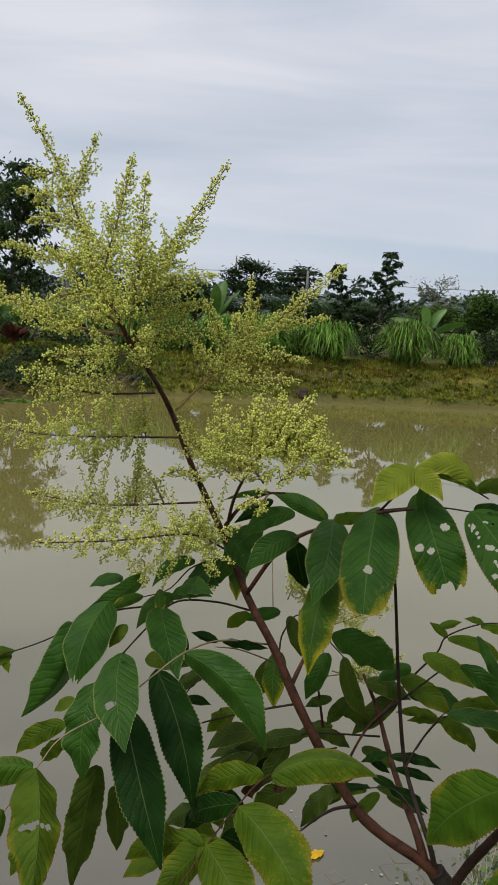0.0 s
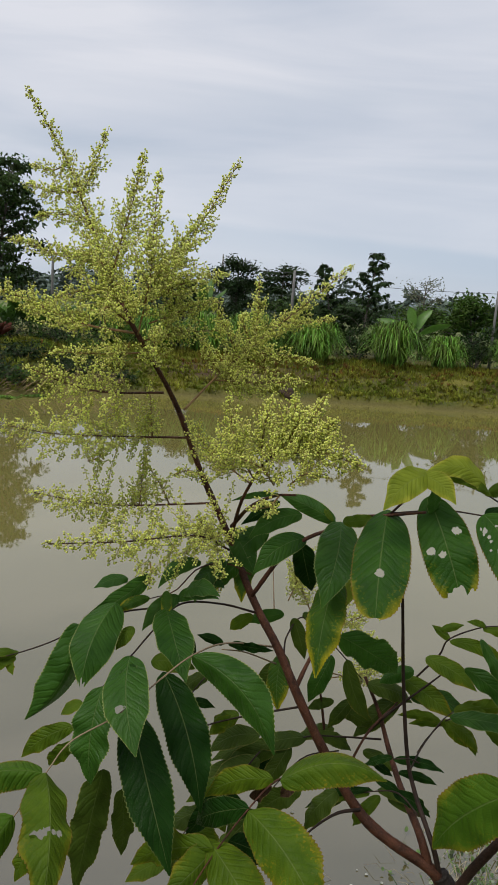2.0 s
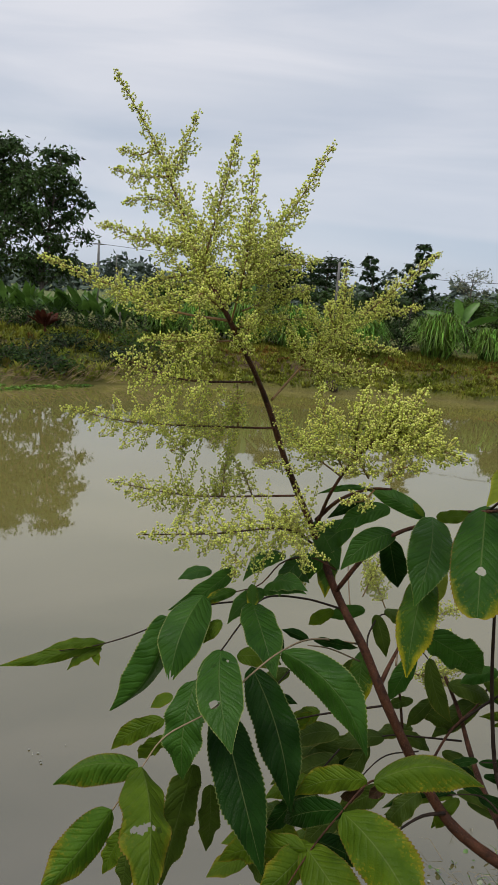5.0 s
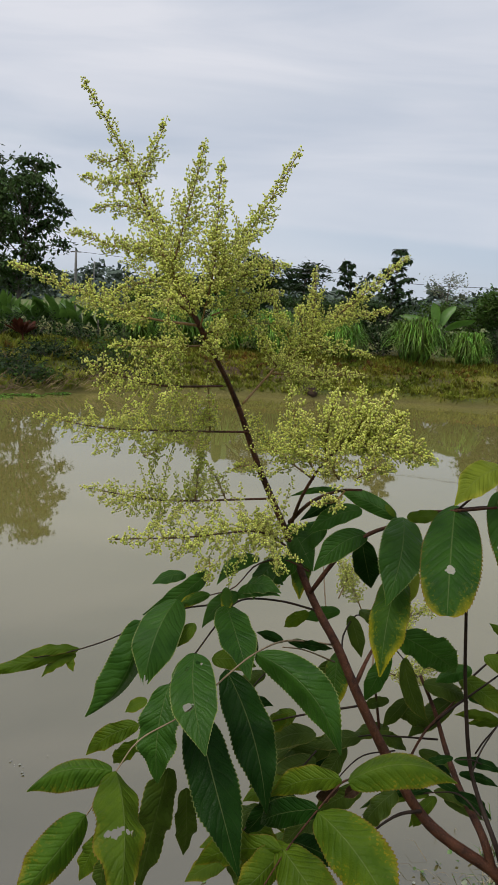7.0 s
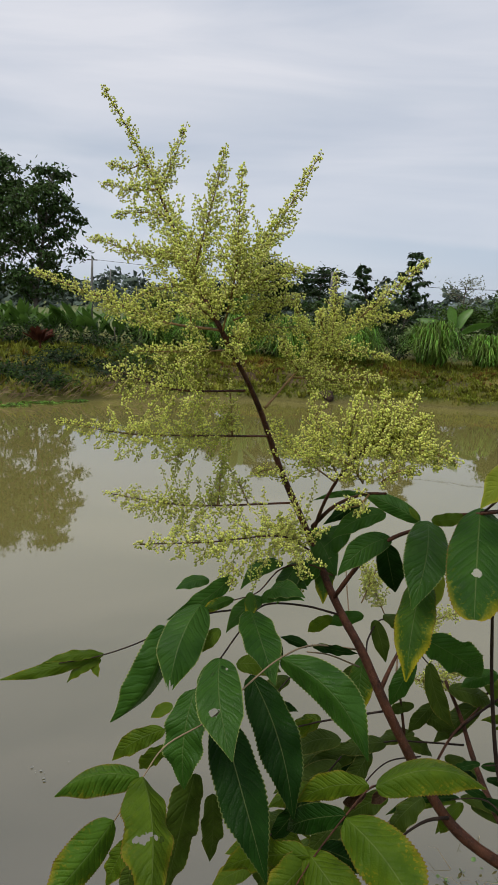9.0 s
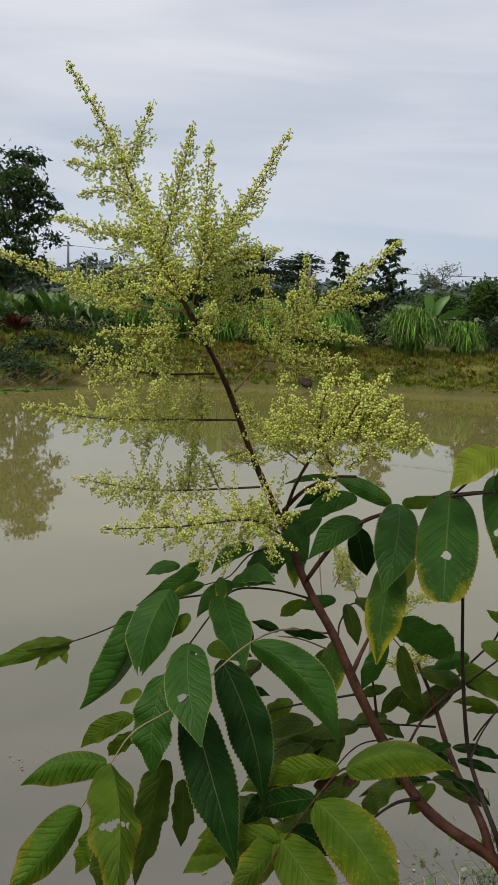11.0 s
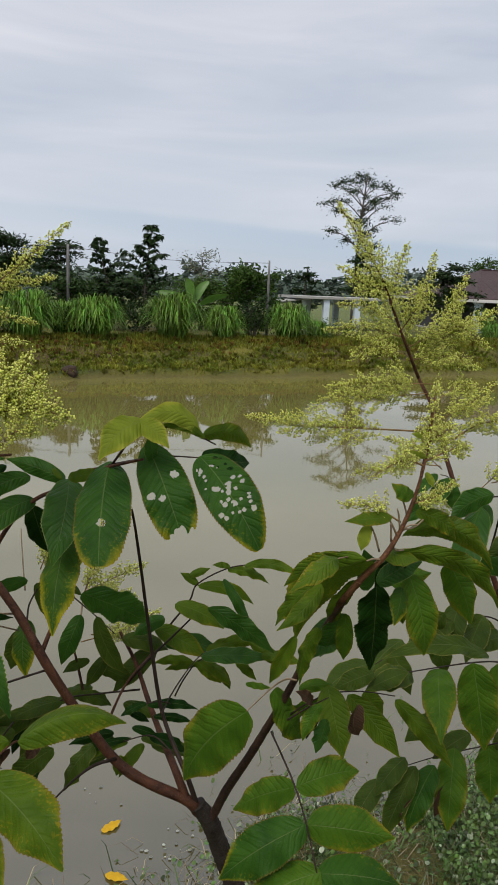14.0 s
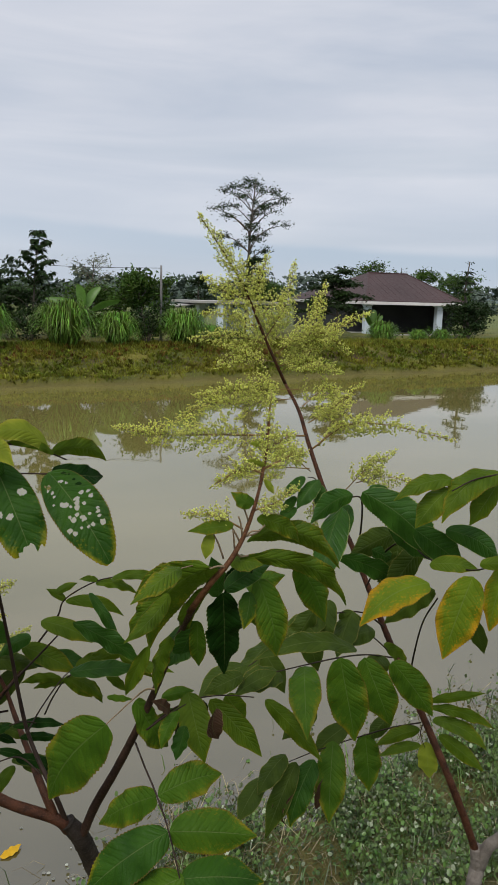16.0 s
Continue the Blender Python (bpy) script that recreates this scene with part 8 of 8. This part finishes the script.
leaflet(leaf, (0.999, 1.420, 2.724), (0.768, 1.380, 2.751), 0.041, (0.20, -0.63, 0.75), LEAF_H, seed=321, bend=0.04, bow=0.05, fold=0.08)
leaflet(leaf, (0.764, 1.300, 2.719), (0.854, 1.250, 2.615), 0.032, (-0.19, -0.94, 0.29), LEAF_O, seed=322, bow=0.07, fold=-0.5)
leaflet(leaf, (0.722, 1.300, 2.746), (0.784, 1.300, 2.769), 0.031, (-0.22, -0.77, 0.60), LEAF_H, seed=323, bow=0.05, fold=-0.11)
leaflet(leaf, (0.810, 1.340, 2.739), (0.707, 1.300, 2.733), 0.048, (0.13, -0.48, 0.87), LEAF_H, seed=324, bow=0.12, fold=-0.13)
leaflet(leaf, (0.722, 1.300, 2.772), (0.653, 1.300, 2.746), 0.034, (-0.16, -0.90, 0.41), LEAF_H, seed=325, bow=0.04, fold=-0.09)
leaflet(leaf, (0.954, 1.500, 2.554), (0.880, 1.500, 2.502), 0.043, (-0.38, -0.75, 0.54), LEAF_H, seed=326, bow=0.1, fold=-0.28)
leaflet(leaf, (1.102, 1.600, 2.682), (1.010, 1.550, 2.670), 0.040, (0.10, -0.41, 0.91), LEAF_H, seed=327, bow=0.05, fold=-0.32)
leaflet(leaf, (1.162, 1.600, 2.634), (1.225, 1.600, 2.569), 0.029, (0.14, -0.98, 0.13), LEAF_O, seed=328, bow=0.09, fold=0.04)
leaf = compound_leaf(shrub_2, [(1.248, 1.560, 2.445), (1.179, 1.580, 2.431), (1.089, 1.600, 2.405), (1.005, 1.600, 2.392), (0.936, 1.600, 2.376)], 0.00176, 0.00096, BLACK_STEM)
leaflet(leaf, (1.046, 1.600, 2.410), (1.016, 1.540, 2.248), 0.069, (-0.47, -0.79, 0.38), LEAF_M, seed=329, bow=0.09, fold=-0.04)
leaflet(leaf, (1.126, 1.600, 2.413), (1.135, 1.580, 2.276), 0.066, (-0.17, -0.98, 0.13), LEAF_M, seed=330, bow=0.04, fold=-0.16)
leaflet(leaf, (0.992, 1.580, 2.385), (0.926, 1.550, 2.249), 0.062, (-0.67, -0.59, 0.45), LEAF_Y, seed=331, bow=0.12, fold=-0.06)
leaflet(leaf, (0.948, 1.580, 2.387), (0.869, 1.550, 2.235), 0.049, (-0.36, -0.86, 0.36), LEAF_H, seed=332, bow=0.07, fold=-0.18)
leaflet(leaf, (0.923, 1.583, 2.408), (0.850, 1.557, 2.340), 0.049, (-0.50, -0.47, 0.72), LEAF_H, seed=333, bow=0.06, fold=-0.33)
leaflet(leaf, (0.936, 1.560, 2.332), (0.919, 1.550, 2.256), 0.028, (-0.53, -0.82, 0.23), LEAF_B, seed=334, bend=0.3, fold=0.7, bow=0.13)
leaflet(leaf, (1.017, 1.571, 2.342), (0.991, 1.559, 2.274), 0.035, (-0.07, -0.98, 0.19), LEAF_B, seed=335, fold=0.6, bow=0.04)
leaflet(leaf, (1.192, 1.600, 2.449), (1.137, 1.600, 2.393), 0.037, (-0.53, -0.68, 0.51), LEAF_H, seed=336, bow=0.05, fold=-0.39)
leaflet(leaf, (1.091, 1.620, 2.429), (1.006, 1.620, 2.372), 0.048, (-0.39, -0.70, 0.60), LEAF_H, seed=337, bow=0.09, fold=-0.09)
leaflet(leaf, (0.870, 1.587, 2.356), (0.805, 1.553, 2.287), 0.048, (-0.41, -0.61, 0.68), LEAF_H, seed=338, bow=0.04, fold=-0.21)
leaf = compound_leaf(shrub_2, [(1.251, 1.550, 2.457), (1.243, 1.550, 2.423), (1.262, 1.550, 2.376)], 0.00144, 0.00080, BLACK_STEM)
leaflet(leaf, (1.262, 1.550, 2.502), (1.373, 1.500, 2.532), 0.023, (-0.45, -0.88, 0.19), LEAF_O, seed=339, bow=0.13, fold=-0.31)
leaflet(leaf, (1.263, 1.550, 2.488), (1.406, 1.500, 2.436), 0.028, (-0.31, -0.95, 0.08), LEAF_O, seed=340, bend=-0.06, bow=0.09, fold=0.06)
leaflet(leaf, (1.272, 1.550, 2.455), (1.391, 1.500, 2.384), 0.036, (-0.04, -0.85, 0.53), LEAF_O, seed=341, bend=-0.06, bow=0.1, fold=0.0)
leaflet(leaf, (1.294, 1.550, 2.411), (1.388, 1.500, 2.331), 0.035, (-0.22, -0.92, 0.32), LEAF_O, seed=342, bow=0.04, fold=-0.38)
leaflet(leaf, (1.242, 1.550, 2.434), (1.125, 1.550, 2.412), 0.033, (-0.06, -0.94, 0.33), LEAF_O, seed=343, bow=0.04, fold=-0.41)
leaflet(leaf, (1.246, 1.550, 2.394), (1.134, 1.550, 2.383), 0.024, (-0.07, -0.71, 0.70), LEAF_O, seed=344, bow=0.04, fold=-0.05)
leaflet(leaf, (1.261, 1.550, 2.400), (1.276, 1.550, 2.304), 0.046, (-0.66, -0.74, -0.10), LEAF_L, seed=345, bow=0.11, fold=-0.02)
leaf = compound_leaf(shrub_2, [(1.170, 1.620, 2.665), (1.089, 1.580, 2.726), (0.988, 1.540, 2.748), (0.926, 1.500, 2.747)], 0.00208, 0.00096, BLACK_STEM)
leaflet(leaf, (0.997, 1.549, 2.778), (0.960, 1.511, 2.678), 0.053, (-0.55, -0.70, 0.47), LEAF_H, seed=346, bow=0.12, fold=0.07)
leaflet(leaf, (1.031, 1.560, 2.743), (1.089, 1.560, 2.667), 0.045, (-0.18, -0.97, -0.14), LEAF_H, seed=347, bow=0.13, fold=-0.44)
leaflet(leaf, (0.939, 1.500, 2.780), (0.884, 1.500, 2.694), 0.048, (-0.15, -0.98, 0.09), LEAF_H, seed=348, bow=0.04, fold=-0.38)
leaf = compound_leaf(shrub_2, [(1.222, 1.580, 2.552), (1.181, 1.500, 2.665), (1.132, 1.400, 2.778), (1.094, 1.300, 2.870)], 0.00240, 0.00144, BLACK_STEM)


# ---- growth and litter at the near water's edge ----
WEED = surface("creeper_leaves", (0.030, 0.070, 0.012), (0.13, 0.20, 0.045), 6, 40, 0.35, 0.2, 0.002, island=0.7, translucent=0.25)
WEED_PALE = surface("pale_creeper_leaves", (0.20, 0.25, 0.14), (0.40, 0.44, 0.30), 6, 40, 0.4, 0.2, 0.002, island=0.4, translucent=0.2)
WEED_DRY = surface("withered_stalks", (0.16, 0.13, 0.07), (0.30, 0.25, 0.15), 6, 40, 0.8, 0.2, 0.002, island=0.5)
YELLOW = leaf_material("fallen_yellow_leaf", (0.60, 0.36, 0.02), (0.50, 0.27, 0.015), (0.62, 0.42, 0.05), 0.9, 0.4, clear=0.1)
FROTH = surface("pale_flecks", (0.16, 0.17, 0.13), (0.36, 0.36, 0.31), 20, 90, 0.7, 0.2, 0.001, island=0.5)


def shore_weeds():
    rng = random.Random(200)
    green, pale, dry, fleck = Bag(), Bag(), Bag(), Bag()

    def round_leaf(c, r, tilt):
        bag = pale if rng.random() < 0.06 else green
        n = Vector((rng.gauss(0, tilt), rng.gauss(0, tilt) - 0.15, 1)).normalized()
        s = n.orthogonal().normalized()
        q = n.cross(s)
        k = 7
        bag.add([c + n * r * 0.12] + [c + (s * math.cos(6.283 * i / k) + q * math.sin(6.283 * i / k) * 0.8) * r * rng.uniform(0.85, 1.1) for i in range(k)],
                  [(0, 1 + i, 1 + (i + 1) % k) for i in range(k)])

    def blade(bag, c, d, l, w):
        side = Vector((-d.y, d.x, 0)).normalized() * w
        top = c + d * l * 0.55 + Vector((0, 0, l * 0.35))
        bag.add([c - side, c + side, top + side * 0.7, top - side * 0.7, c + d * l + Vector((0, 0, l * 0.12))], [(0, 1, 2, 3), (3, 2, 4)])

    count = 0
    while count < 30000:
        x, y = rng.uniform(0.9, 6.2), rng.uniform(2.9, 6.0)
        g = near_shore(x) - y
        thick = 1.0 if g > 0.05 else math.exp(g * 5.5)
        thick *= max(0.10, min(1, (x - 0.9) / 1.3))
        thick *= 0.18 + 0.9 * (noise.noise((x * 1.7, y * 1.7, 4)) > -0.15)
        if rng.random() > thick:
            continue
        count += 1
        z = max(0.004, land(x, y))
        c = Vector((x, y, z))
        kind = rng.random()
        if kind < 0.72:
            h = rng.uniform(0.01, 0.15) if g > 0 else rng.uniform(0.003, 0.07)
            round_leaf(c + Vector((0, 0, h)), rng.uniform(0.008, 0.020), 0.75)
            blade(green, c, Vector((rng.gauss(0, 1), rng.gauss(0, 1), 0.6)).normalized(), h + 0.02, 0.0015)
        elif kind < 0.93:
            a = rng.uniform(0, 6.283)
            blade(green, c, Vector((math.cos(a), math.sin(a), rng.uniform(0.1, 0.8))).normalized(), rng.uniform(0.06, 0.20), 0.0045)
        else:
            a = rng.uniform(0, 6.283)
            blade(dry, c + Vector((0, 0, 0.015)), Vector((math.cos(a), math.sin(a), 0.1)), rng.uniform(0.06, 0.22), 0.003)
    # thin growth and bits adrift in the shallows
    for _ in range(1500):
        x = rng.uniform(-0.6, 2.2)
        y = near_shore(x) + rng.gauss(-0.05, 0.32)
        if y < 3.0:
            continue
        c = Vector((x, y, max(0.005, land(x, y) + 0.004)))
        a = rng.uniform(0, 6.283)
        r = rng.random()
        if r < 0.42:
            round_leaf(c + Vector((0, 0, rng.uniform(0, 0.03))), rng.uniform(0.007, 0.022), 0.45)
        elif r < 0.62:
            blade(green, c, Vector((math.cos(a), math.sin(a), 0.25)), rng.uniform(0.06, 0.24), 0.004)
        elif r < 0.95:
            blade(dry, c, Vector((math.cos(a), math.sin(a), 0.04)), rng.uniform(0.05, 0.22), 0.003)
        else:
            k = rng.uniform(0.005, 0.012)
            fleck.add([c + Vector((math.cos(1.257 * i) * k, math.sin(1.257 * i) * k, 0.001)) for i in range(5)] + [c + Vector((0, 0, k * 0.15))], [(i, (i + 1) % 5, 5) for i in range(5)])
    for cx, cy, n in ((-1.9, 5.0, 9), (0.70, 4.22, 14), (0.25, 4.85, 5)):
        for _ in range(n):
            c = Vector((cx + rng.gauss(0, 0.10), cy + rng.gauss(0, 0.07), 0.006))
            k = rng.uniform(0.004, 0.014)
            fleck.add([c + Vector((math.cos(1.257 * i) * k, math.sin(1.257 * i) * k, 0.001)) for i in range(5)] + [c + Vector((0, 0, k * 0.15))], [(i, (i + 1) % 5, 5) for i in range(5)])
    tagged(mesh_object("shore_weeds", green.v, green.f, WEED), "tangled green creeping weeds at the water's edge", "weeds", kind="stuff")
    tagged(mesh_object("pale_weeds", pale.v, pale.f, WEED_PALE), "pale leaves and florets among the shore weeds", "weeds", kind="stuff")
    tagged(mesh_object("withered_stalks", dry.v, dry.f, WEED_DRY), "withered tan stalks among the shore weeds", "dry grass", kind="stuff")
    tagged(mesh_object("floating_flecks", fleck.v, fleck.f, FROTH), "small pale petals and flecks afloat in the shallows", "litter", kind="stuff")


shore_weeds()
for i, (x, y, a) in enumerate(((0.345, 4.53, 0.6), (0.37, 4.09, -0.5))):
    top = thing("fallen_leaf", (x, y, 0.014), "fallen yellow leaf lying in the shallows", "leaf", "fallen leaves")
    d = Vector((math.cos(a), math.sin(a), 0.03)) * 0.075
    ob = leaflet(top, -d, d, 0.062, (0.05, -0.1, 1), YELLOW, bend=0.05, bow=0.05, seed=300 + i)
    ob.name = "blade"
